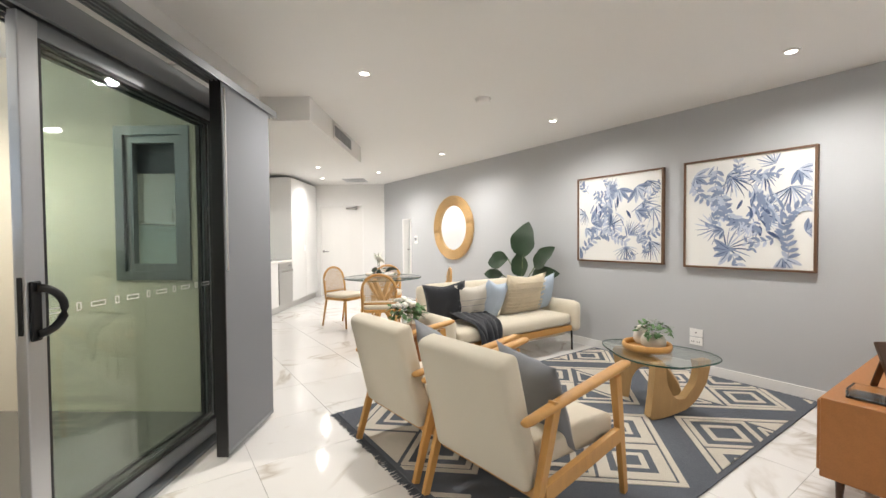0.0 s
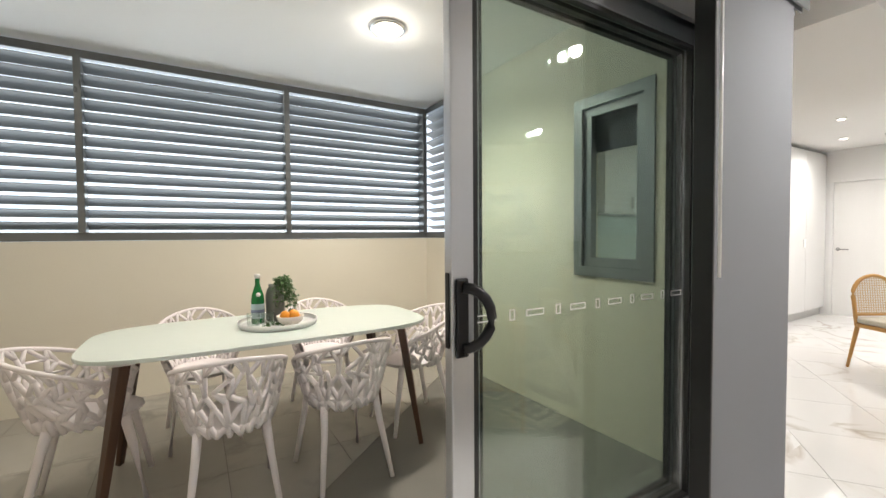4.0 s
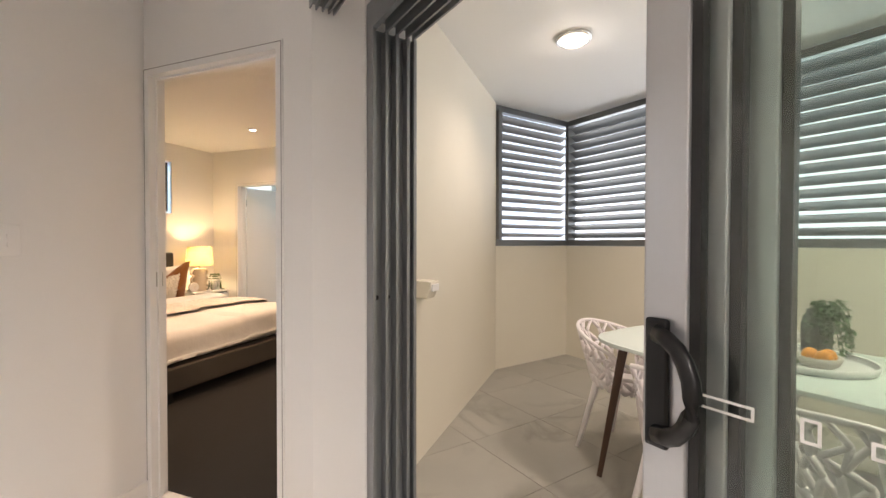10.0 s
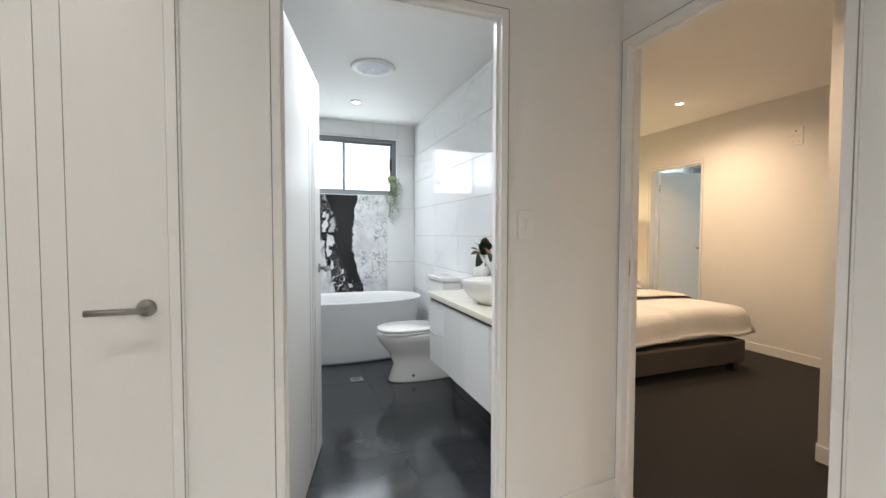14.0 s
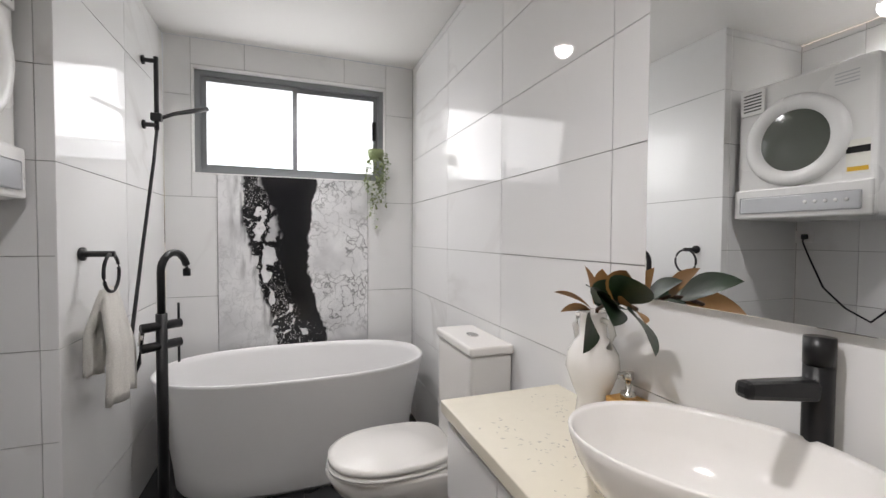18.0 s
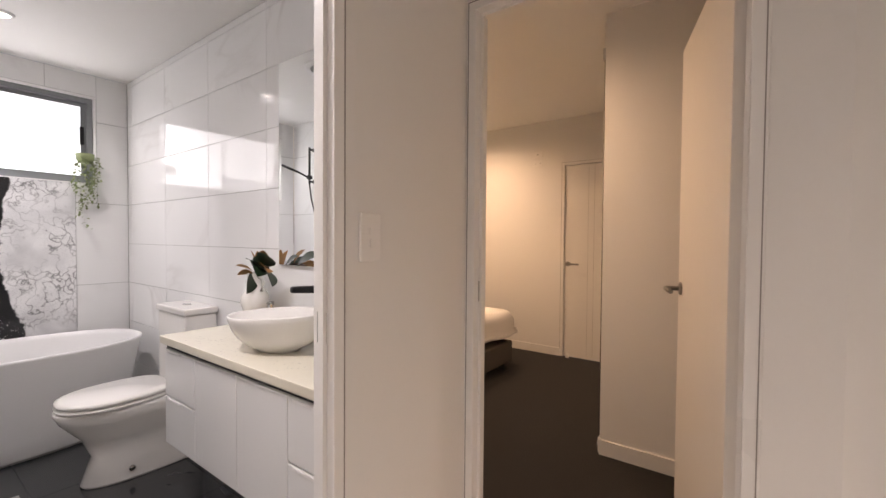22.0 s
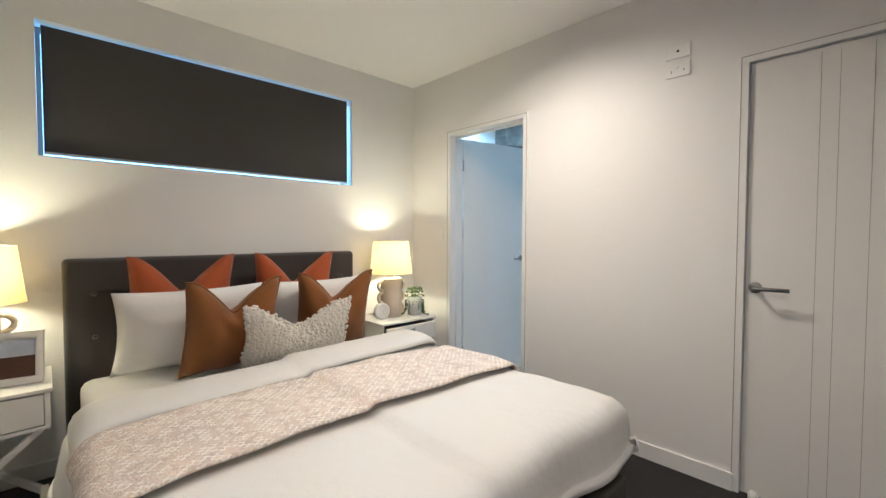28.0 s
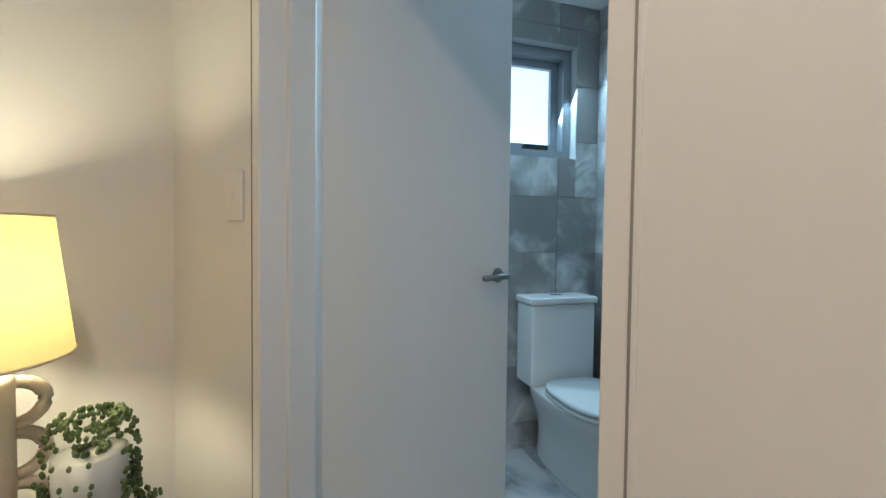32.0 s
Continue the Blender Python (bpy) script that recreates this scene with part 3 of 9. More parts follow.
def slab_bm(w, d, h, r, bevel, seg=5):
    """A flat slab with rounded corners centred on the origin, its underside at z = 0."""
    pts = []
    for cx, cy, a0 in ((w / 2 - r, d / 2 - r, 0), (-w / 2 + r, d / 2 - r, 90), (-w / 2 + r, -d / 2 + r, 180), (w / 2 - r, -d / 2 + r, 270)):
        for k in range(seg + 1):
            a = radians(a0 + 90 * k / seg)
            pts.append((cx + r * math.cos(a), cy + r * math.sin(a)))
    bm = prism_bm(pts, 0, h)
    if bevel:
        e = [x for x in bm.edges if abs(x.verts[0].co.z - x.verts[1].co.z) < 1e-6]
        bmesh.ops.bevel(bm, geom=e, offset=bevel, segments=3, affect="EDGES", profile=0.5)
    return bm


def bar_bm(p, q, w, t, up=(0, 0, 1), taper=1.0, bevel=0.004):
    """A squared bar from p to q, w wide and t thick, tapering towards q."""
    p, q = Vector(p), Vector(q)
    d = (q - p).normalized()
    side = d.cross(Vector(up))
    if side.length < 1e-3:
        side = d.cross(Vector((0, 1, 0)))
    side.normalize()
    top = side.cross(d)
    bm = bmesh.new()
    r0 = [bm.verts.new(p + side * a * w / 2 + top * b * t / 2) for a, b in ((-1, -1), (1, -1), (1, 1), (-1, 1))]
    r1 = [bm.verts.new(q + side * a * w / 2 * taper + top * b * t / 2 * taper) for a, b in ((-1, -1), (1, -1), (1, 1), (-1, 1))]
    bm.faces.new(r0[::-1]), bm.faces.new(r1)
    for i in range(4):
        bm.faces.new((r0[i], r0[(i + 1) % 4], r1[(i + 1) % 4], r1[i]))
    bmesh.ops.recalc_face_normals(bm, faces=bm.faces[:])
    if bevel:
        bmesh.ops.bevel(bm, geom=bm.edges[:], offset=bevel, segments=2, affect="EDGES", profile=0.5)
    return bm


def ring_bm(pts_in, pts_out, d0, d1):
    """A flat frame between two closed outlines of equal count in the xz plane, from depth d0 to d1 along y."""
    bm = bmesh.new()
    k = len(pts_in)
    a = [[bm.verts.new((x, d, z)) for x, z in p] for p in (pts_in, pts_out) for d in (d0, d1)]
    for i in range(k):
        j = (i + 1) % k
        for f in ((a[0], a[1]), (a[1], a[3]), (a[3], a[2]), (a[2], a[0])):
            bm.faces.new((f[0][i], f[0][j], f[1][j], f[1][i]))
    bmesh.ops.recalc_face_normals(bm, faces=bm.faces[:])
    return bm


OAK = mat("light_oak", (0.56, 0.30, 0.09), 0.42, var=0.14, vscale=2.0, grain=0.12, gscale=14, stretch=(14, 14, 1.6), bump=0.06, bscale=30)
OAK_PALE = mat("pale_oak", (0.47, 0.30, 0.13), 0.45, var=0.14, vscale=2.0, grain=0.12, gscale=14, stretch=(12, 12, 2), bump=0.06, bscale=30)
TEAK = mat("orange_teak_veneer", (0.37, 0.15, 0.04), 0.4, var=0.12, vscale=1.6, grain=0.14, gscale=12, stretch=(14, 2, 14), bump=0.05, bscale=30)
WALNUT = mat("dark_walnut", (0.075, 0.035, 0.018), 0.4, var=0.2, grain=0.15, gscale=16, stretch=(14, 14, 1.5))
CANE = mat("woven_cane", (0.56, 0.38, 0.19), 0.6, var=0.1, grain=0.3, gscale=220, bump=0.5, bscale=230)
CREAM = mat("cream_upholstery", (0.68, 0.615, 0.49), 0.9, var=0.05, vscale=3, grain=0.06, gscale=420, bump=0.35, bscale=500, sheen=0.3)
WOOL = mat("charcoal_wool", (0.028, 0.031, 0.038), 0.95, var=0.25, grain=0.2, gscale=300, bump=0.6, bscale=320, sheen=0.2)
BLUE_CLOTH = mat("pale_blue_linen", (0.42, 0.50, 0.60), 0.9, var=0.06, grain=0.08, gscale=420, bump=0.3, bscale=450)
GREY_CLOTH = mat("slate_linen", (0.235, 0.245, 0.265), 0.9, var=0.08, grain=0.1, gscale=420, bump=0.3, bscale=450)
NATURAL = mat("natural_knit", (0.70, 0.61, 0.46), 0.95, var=0.1, vscale=8, grain=0.15, gscale=120, bump=0.9, bscale=110)
STRIPE = mat("striped_cushion_cloth", (0.60, 0.565, 0.50), 0.9, var=0.06, grain=0.1, gscale=300, bump=0.4, bscale=350)
LEAF = mat("glossy_leaf", (0.014, 0.036, 0.014), 0.40, var=0.35, vscale=6, grain=0.1, gscale=40, bump=0.1, bscale=40)
LEAF_LIGHT = mat("soft_leaf", (0.075, 0.16, 0.05), 0.5, var=0.35, vscale=9, grain=0.15, gscale=60)
LEAF_RUST = mat("rust_leaf_underside", (0.29, 0.14, 0.04), 0.6, var=0.25, vscale=8)
PETAL = mat("white_petal", (0.8, 0.79, 0.72), 0.6, var=0.05)
STEM = mat("green_stem", (0.11, 0.13, 0.05), 0.6, var=0.2)
CERAMIC = mat("white_glazed_ceramic", (0.78, 0.76, 0.73), 0.12, var=0.03, grain=0.01)
BISQUE = mat("matt_white_pottery", (0.66, 0.62, 0.56), 0.75, var=0.08, grain=0.06, gscale=120, bump=0.2, bscale=120)
RUG_DARK = mat("slate_rug_pile", (0.115, 0.128, 0.150), 0.97, var=0.2, vscale=5, grain=0.25, gscale=180, bump=0.9, bscale=260)
RUG_PALE = mat("cream_rug_pile", (0.66, 0.61, 0.52), 0.97, var=0.1, vscale=5, grain=0.15, gscale=180, bump=0.9, bscale=260)
CLEAR = clear("clear_glass", (0.96, 0.98, 0.97))
TABLE_GLASS = pane_glass("table_glass", (0.94, 0.965, 0.95), 0.12)
GLASS_EDGE = mat("green_glass_edge", (0.02, 0.07, 0.055), 0.1, var=0.05)
CANVAS = mat("white_canvas", (0.74, 0.73, 0.70), 0.85, var=0.03, grain=0.05, gscale=300, bump=0.2, bscale=300)
FRAME_WOOD = mat("walnut_picture_frame", (0.13, 0.065, 0.032), 0.5, var=0.2, grain=0.15, gscale=20, stretch=(6, 6, 6))
INK_PALE = mat("pale_blue_paint", (0.44, 0.48, 0.58), 0.85, var=0.25, vscale=10, grain=0.1)
INK = mat("blue_grey_paint", (0.20, 0.245, 0.36), 0.85, var=0.35, vscale=12, grain=0.1)
INK_DARK = mat("navy_paint", (0.055, 0.085, 0.17), 0.85, var=0.35, vscale=12)
BLIND = mat("grey_blind_fabric", (0.21, 0.215, 0.235), 0.85, var=0.04, grain=0.08, gscale=420, bump=0.2, bscale=420)
RATTAN = mat("rattan_rim", (0.57, 0.37, 0.16), 0.6, var=0.15, vscale=8, grain=0.3, gscale=70, bump=0.5, bscale=80)
CABINET = mat("white_cabinet_gloss", (0.79, 0.785, 0.775), 0.18, var=0.02, grain=0.01)
SPLASH = mat("pale_green_splashback", (0.60, 0.68, 0.66), 0.1, var=0.03)

# ---- sliding doors, track and panel blind ----
UV0 = skew(0, 0)
frame_ob = tagged(thing("sliding_door_frame", UV0, "grey aluminium sliding door frame with triple tracks", "door frame"), kind="structure")
part("head", join(box_bm(-1.24, -0.12, 2.09, 1.25, -0.10, 2.20), box_bm(-1.24, -0.10, 2.15, 1.25, 0.07, 2.199), *[box_bm(-1.19, v, 2.09, 1.25, v + 0.008, 2.15) for v in (-0.06, -0.015, 0.03, 0.062)]), ALU, frame_ob)
part("sill_track", join(box_bm(-1.24, -0.125, 0.0, 1.25, 0.075, 0.018), *[box_bm(-1.19, v, 0.018, 1.2, v + 0.008, 0.034) for v in (-0.06, -0.015, 0.03)]), ALU, frame_ob)
part("jamb", join(box_bm(-1.245, -0.12, 0.02, -1.215, 0.075, 2.10), *[box_bm(-1.215, v, 0.02, -1.175, v + 0.014, 2.09, 0.002) for v in (-0.12, -0.066, -0.02, 0.03, 0.062)]), ALU, frame_ob)
part("jamb", box_bm(1.215, -0.12, 0.02, 1.25, 0.075, 2.10, 0.002), ALU, frame_ob)
for z in (1.03,):
    for v in (-0.09, -0.04):
        part("strike_screw", moved(lathe_bm([(0.011, 0), (0.011, 0.004), (0.007, 0.006)], 10), pose(-1.2145, v, z, 0, 90, 0)), BLACK, frame_ob, "black keeper screw")


def glazed_panel(name, u0, u1, v, label, handle):
    ob = thing(name, UV0, label, "sliding door")
    t = 0.019
    sw = 0.075
    part("stile", box_bm(u0, v - t, 0.036, u0 + sw, v + t, 2.09, 0.004), ALU_LIGHT, ob)
    part("stile", box_bm(u1 - sw, v - t, 0.036, u1, v + t, 2.09, 0.004), ALU, ob)
    part("top_rail", box_bm(u0 + sw, v - t * 0.9, 2.025, u1 - sw, v + t * 0.9, 2.088, 0.003), ALU, ob)
    part("bottom_rail", box_bm(u0 + sw, v - t * 0.9, 0.038, u1 - sw, v + t * 0.9, 0.12, 0.003), ALU, ob)
    part("bead", join(box_bm(u0 + sw, v - 0.012, 0.12, u0 + sw + 0.016, v + 0.012, 2.025), box_bm(u1 - sw - 0.016, v - 0.012, 0.12, u1 - sw, v + 0.012, 2.025), box_bm(u0 + sw + 0.016, v - 0.012, 0.12, u1 - sw - 0.016, v + 0.012, 0.135), box_bm(u0 + sw + 0.016, v - 0.012, 2.01, u1 - sw - 0.016, v + 0.012, 2.025)), BLACK_PLASTIC, ob, "black glazing bead")
    g = part("pane", box_bm(u0 + sw + 0.01, v - 0.003, 0.13, u1 - sw - 0.01, v + 0.003, 2.015), GLASS, ob, "clear greenish glass pane")
    g.visible_shadow = False
    if handle:
        hu = u0 + 0.03
        part("lock_plate", box_bm(hu - 0.02, v - t - 0.012, 0.905, hu + 0.02, v - t, 1.125, 0.005), BLACK, ob, "black lock plate")
        arcp = [(hu, v - t - 0.012, 1.10)] + [(hu + 0.075 * math.sin(math.pi * i / 10), v - t - 0.012 - 0.03 * math.sin(math.pi * i / 10), 1.015 + 0.085 * math.cos(math.pi * i / 10)) for i in range(11)] + [(hu, v - t - 0.012, 0.93)]
        part("handle", tube_bm(arcp, 0.012, 8, flat=1.3), BLACK, ob, "black bow handle")
        part("edge_lock", box_bm(u0 - 0.004, v - 0.009, 0.93, u0 + 0.001, v + 0.009, 1.14, 0.001), BLACK, ob, "black latch strip")
    return ob


panel = glazed_panel("sliding_door_panel", -0.088, 1.19, -0.062, "slid-open glazed door panel with black handle", True)
glazed_panel("sliding_door_panel", -0.05, 1.205, -0.015, "second glazed door panel stacked behind the first", False)
glazed_panel("sliding_door_panel", 0.0, 1.212, 0.032, "third glazed door panel stacked outermost", False)
WHITE_FILM = mat("white_film", (0.8, 0.8, 0.78), 0.6, var=0.02)
for i in range(11):
    u = 0.0 + i * 0.098
    w, h = (0.075, 0.022) if i % 2 == 0 else (0.022, 0.034)
    u0 = u + (0.0 if i % 2 == 0 else 0.03)
    zc = 1.0
    part("safety_sticker", ring_bm([(u0 + 0.004, zc - h / 2 + 0.004), (u0 + w - 0.004, zc - h / 2 + 0.004), (u0 + w - 0.004, zc + h / 2 - 0.004), (u0 + 0.004, zc + h / 2 - 0.004)], [(u0, zc - h / 2), (u0 + w, zc - h / 2), (u0 + w, zc + h / 2), (u0, zc + h / 2)], -0.0665, -0.0655), WHITE_FILM, panel, "white safety film rectangle")

blind = thing("panel_blind", UV0, "grey fabric panel blind drawn aside on its track", "blind")
part("track", box_bm(-1.30, -0.33, 2.175, 1.5, -0.23, 2.20), ALU, blind, "ribbed grey aluminium track")
for v in (-0.33, -0.306, -0.281, -0.256, -0.236):
    part("track_rib", box_bm(-1.30, v, 2.155, 1.5, v + 0.006, 2.175), ALU, blind)
for u in (-1.15, -0.25, 0.65, 1.38):
    part("bracket", join(box_bm(u, -0.29, 2.2, u + 0.03, -0.101, 2.206), box_bm(u, -0.108, 2.2, u + 0.03, -0.101, 2.26)), TRIM, blind, "white wall bracket")
for k, v in enumerate((-0.315, -0.292, -0.268)):
    part("fabric_panel", box_bm(0.785 + 0.012 * k, v, 0.05, 1.39 + 0.012 * k, v + 0.0025, 2.165), BLIND, blind)
    part("bottom_bar", box_bm(0.785 + 0.012 * k, v - 0.004, 0.03, 1.39 + 0.012 * k, v + 0.007, 0.055, 0.002), ALU, blind)
part("carrier", box_bm(0.770, -0.325, 0.03, 0.783, -0.258, 2.17, 0.003), BLACK_PLASTIC, blind, "black edge of the stacked panels")
part("wand", tube_bm([(0.777, -0.34, 2.12), (0.777, -0.342, 1.1)], 0.006, 6), TRIM, blind, "white pull wand")

# ---- living room ----
RX0, RX1, RY0, RY1 = -0.80, 1.17, -4.58, -1.53
rug = thing("rug", pose(0, 0, 0), "slate and cream woven rug with diamond pattern", "rug")
part("ground_weave", box_bm(RX0, RY0, 0.0, RX1, RY1, 0.010, 0.003), RUG_DARK, rug)


LIFT = [0.0125]


def clipped(pts):
    """A convex outline cut to the rug, a little inside its edge."""
    for axis, lim, sg in ((0, RX0 + 0.03, 1), (0, RX1 - 0.03, -1), (1, RY0 + 0.03, 1), (1, RY1 - 0.03, -1)):
        out = []
        for i, p in enumerate(pts):
            q = pts[(i + 1) % len(pts)]
            dp, dq = sg * (p[axis] - lim), sg * (q[axis] - lim)
            if dp >= 0:
                out.append(p)
            if dp * dq < 0:
                t = dp / (dp - dq)
                out.append((p[0] + (q[0] - p[0]) * t, p[1] + (q[1] - p[1]) * t))
        pts = out
        if len(pts) < 3:
            return []
    return pts


def blob(bm, pts):
    pts = clipped(pts)
    if not pts:
        return
    LIFT[0] += 0.000006
    lo = [bm.verts.new((x, y, 0.0095)) for x, y in pts]
    hi = [bm.verts.new((x, y, LIFT[0])) for x, y in pts]
    bm.faces.new(hi)
    for i in range(len(pts)):
        j = (i + 1) % len(pts)
        bm.faces.new((lo[i], lo[j], hi[j], hi[i]))


def strip(bm, a, b, w):
    a, b = Vector(a), Vector(b)
    d = (b - a).normalized()
    s = Vector((-d.y, d.x)) * w / 2
    d = d * w * 0.4
    blob(bm, [tuple(p) for p in (a + s - d, a - s - d, b - s + d, b + s + d)])


def rhomb(cx, cy, k):
    return [(cx - HX * k, cy), (cx, cy - HY * k), (cx + HX * k, cy), (cx, cy + HY * k)]


def ring(bm, pts, w):
    for i in range(len(pts)):
        strip(bm, pts[i], pts[(i + 1) % len(pts)], w)


# big lozenges of four small ones each, between bold dark bands with pale edges
HX, HY = 0.27, 0.30
pat, over = bmesh.new(), bmesh.new()
STEP = 1.32
late = []
for bi in range(-4, 6):
    for bj in range(-4, 6):
        cx, cy = RX1 + 0.10 - 2 * HX * STEP * (bi + bj), RY0 + 0.35 + 2 * HY * STEP * (bi - bj)
        if not (RX0 - 0.6 < cx < RX1 + 0.6 and RY0 - 0.7 < cy < RY1 + 0.7):
            continue
        ring(pat, rhomb(cx, cy, 2.10), 0.034)
        for k, (dx, dy) in enumerate(((0, -1), (1, 0), (0, 1), (-1, 0))):
            x, y = cx + dx * HX, cy + dy * HY
            kind = (k + 2 * bi + bj) % 3
            if kind == 0:
                ring(pat, rhomb(x, y, 0.88), 0.032)
                ring(pat, rhomb(x, y, 0.46), 0.036)
            elif kind == 1:
                blob(pat, rhomb(x, y, 0.95))
                late.append([p for p in rhomb(x, y, 0.62)])
                late.append((x, y))
            else:
                blob(pat, [(x - HX * 0.92, y), (x, y - HY * 0.92), (x + HX * 0.92, y)])
                ring(pat, [(x - HX * 0.62, y + HY * 0.13), (x + HX * 0.62, y + HY * 0.13), (x, y + HY * 0.76)], 0.026)
for q in late:
    if isinstance(q, list):
        blob(over, q)
LIFT[0] += 0.0004
for q in late:
    if isinstance(q, tuple):
        ring(pat, rhomb(q[0], q[1], 0.34), 0.032)
pale = part("pattern", pat, RUG_PALE, rug, "raised cream lozenge pattern")
tagged(part("pattern_core", over, RUG_DARK, rug, "slate cores of the pale lozenges"), kind="stuff")
fr = bmesh.new()
rnd = random.Random(4)
for y, s in ((RY0, -1), (RY1, 1)):
    x = RX0
    while x < RX1:
        ln = 0.035 + 0.02 * rnd.random()
        dx = rnd.uniform(-0.01, 0.01)
        quad_box(fr, x, y, 0.001, x + 0.006, y + 0.001 * s, 0.006)
        v = quad_box(fr, x, min(y, y + s * ln), 0.001, x + 0.005, max(y, y + s * ln), 0.005)
        for q in v:
            if abs(q.co.y - y) > 0.01:
                q.co.x += dx
        x += 0.0095
part("fringe", fr, RUG_DARK, rug, "short dark fringe")


def armchair(m, label, turn_cushion):
    """Low armchair with an upholstered shell and a bent oak side frame; it faces local -y."""
    ob = thing("armchair", m, label, "armchair", "armchairs on the rug")
    w = 0.60
    lean = 14
    bk = box_bm(-w / 2 + 0.02, -0.05, 0, w / 2 - 0.02, 0.06, 0.56, 0.032, 4)
    for v in bk.verts:
        t = v.co.z / 0.56
        v.co.y += 0.02 * math.sin(t * math.pi)
        v.co.x *= 1.0 - 0.04 * t
    bk_ob = part("backrest", moved(bk, pose(0, 0.25, 0.26, -lean)), CREAM, ob, "plain cream upholstered back")
    smooth(bk_ob)
    smooth(part("seat", moved(box_bm(-w / 2 + 0.025, -0.36, 0, w / 2 - 0.025, 0.24, 0.125, 0.035, 4), pose(0, 0, 0.30, 5)), CREAM, ob, "thick cream seat cushion"))
    for s in (-1, 1):
        x = s * (w / 2 + 0.01)
        part("front_leg", bar_bm((x, -0.31, 0.60), (x, -0.40, 0.0), 0.052, 0.036, (1, 0, 0), 0.72), OAK, ob)
        part("back_leg", bar_bm((x, 0.17, 0.60), (x, 0.36, 0.0), 0.05, 0.036, (1, 0, 0), 0.72), OAK, ob)
        part("armrest", tube_bm([(x, 0.372, 0.561), (x, 0.366, 0.562), (x, 0.34, 0.565), (x, 0.15, 0.585), (x, -0.1, 0.609), (x, -0.33, 0.631), (x, -0.405, 0.639), (x, -0.425, 0.641), (x, -0.429, 0.642)], [0.008, 0.019, 0.026, 0.029, 0.031, 0.031, 0.028, 0.018, 0.007], 12, flat=0.62), OAK, ob, "rounded oak armrest")
        part("side_rail", bar_bm((x, -0.345, 0.31), (x, 0.25, 0.25), 0.03, 0.07, (0, 0, 1)), OAK, ob)
    part("front_rail", bar_bm((-w / 2, -0.33, 0.285), (w / 2, -0.33, 0.285), 0.025, 0.055), OAK, ob)
    part("rear_rail", bar_bm((-w / 2, 0.245, 0.24), (w / 2, 0.245, 0.24), 0.025, 0.055), OAK, ob)
    return ob


# the two chairs face the sofa wall
for cx, cy, rz, lb in ((0.42, -1.88, 4, "cream armchair with oak frame beside a second one"), (-0.30, -1.92, 5, "cream armchair with oak frame on the rug edge")):
    armchair(pose(cx, cy, 0.0125, 0, 0, rz), lb, 0)
    cu = tagged(smooth(link("cushion", pillow_bm(0.40, 0.40, 0.13), GREY_CLOTH)), "slate grey linen cushion leaning in the armchair", "cushion", "armchair cushions")
    cu.matrix_world = pose(cx, cy, 0.0125, 0, 0, rz) @ pose(-0.10, 0.04, 0.545, -20, -4, -12)

# sofa square to the grey wall, facing the console; local +y is its front
SOFA = pose(1.585, -3.49, 0.0, 0, 0, 90)
sofa = thing("sofa", SOFA, "cream three-seat sofa with oak base and black legs", "sofa")


def puff(bm, amount, cx=0.0):
    """Swell the upper face of a cushion block towards its middle."""
    zs, xs, ys = [v.co.z for v in bm.verts], [v.co.x for v in bm.verts], [v.co.y for v in bm.verts]
    z0, z1, xm, ym = min(zs), max(zs), max(map(abs, xs)), (max(ys) + min(ys)) / 2
    hy = (max(ys) - min(ys)) / 2
    for v in bm.verts:
        if v.co.z > (z0 + z1) / 2:
            v.co.z += amount * (1 - (v.co.x / xm) ** 4) * (1 - ((v.co.y - ym) / hy) ** 4)
    return bm


def cushion_block(x0, y0, z0, x1, y1, z1, r, cuts=8):
    bm = box_bm(x0, y0, z0, x1, y1, z1)
    bmesh.ops.subdivide_edges(bm, edges=bm.edges[:], cuts=cuts, use_grid_fill=True)
    for v in bm.verts:
        c = Vector((min(max(v.co.x, x0 + r), x1 - r), min(max(v.co.y, y0 + r), y1 - r), min(max(v.co.z, z0 + r), z1 - r)))
        d = v.co - c
        if d.length > r:
            v.co = c + d.normalized() * r
    return bm


smooth(part("seat", puff(cushion_block(-0.80, -0.30, 0.29, 0.80, 0.345, 0.425, 0.055, 12), 0.02), CREAM, sofa, "one long cream seat cushion"))
smooth(part("backrest", moved(cushion_block(-0.80, -0.09, 0.0, 0.80, 0.07, 0.43, 0.06, 12), pose(0, -0.27, 0.37, 12)), CREAM, sofa, "cream upholstered back"))
for sd in (-1, 1):
    arm_b = cushion_block(-0.075, -0.36, 0.20, 0.075, 0.365, 0.555, 0.07, 8)
    smooth(part("arm", moved(arm_b, pose(sd * 0.88, 0, 0)), CREAM, sofa, "rounded upholstered arm"))
    for y in (-0.3, 0.3):
        part("leg", tube_bm([(sd * 0.835, y, 0.24), (sd * 0.845, y, 0.0)], 0.011, 8), BLACK, sofa, "thin black steel leg")
part("base_rail", box_bm(-0.80, -0.33, 0.225, 0.80, 0.335, 0.288, 0.006), OAK, sofa, "light oak base rail")
part("under_panel", box_bm(-0.80, -0.30, 0.165, 0.80, 0.24, 0.224, 0.012), CREAM, sofa, "cream cloth under the rail")
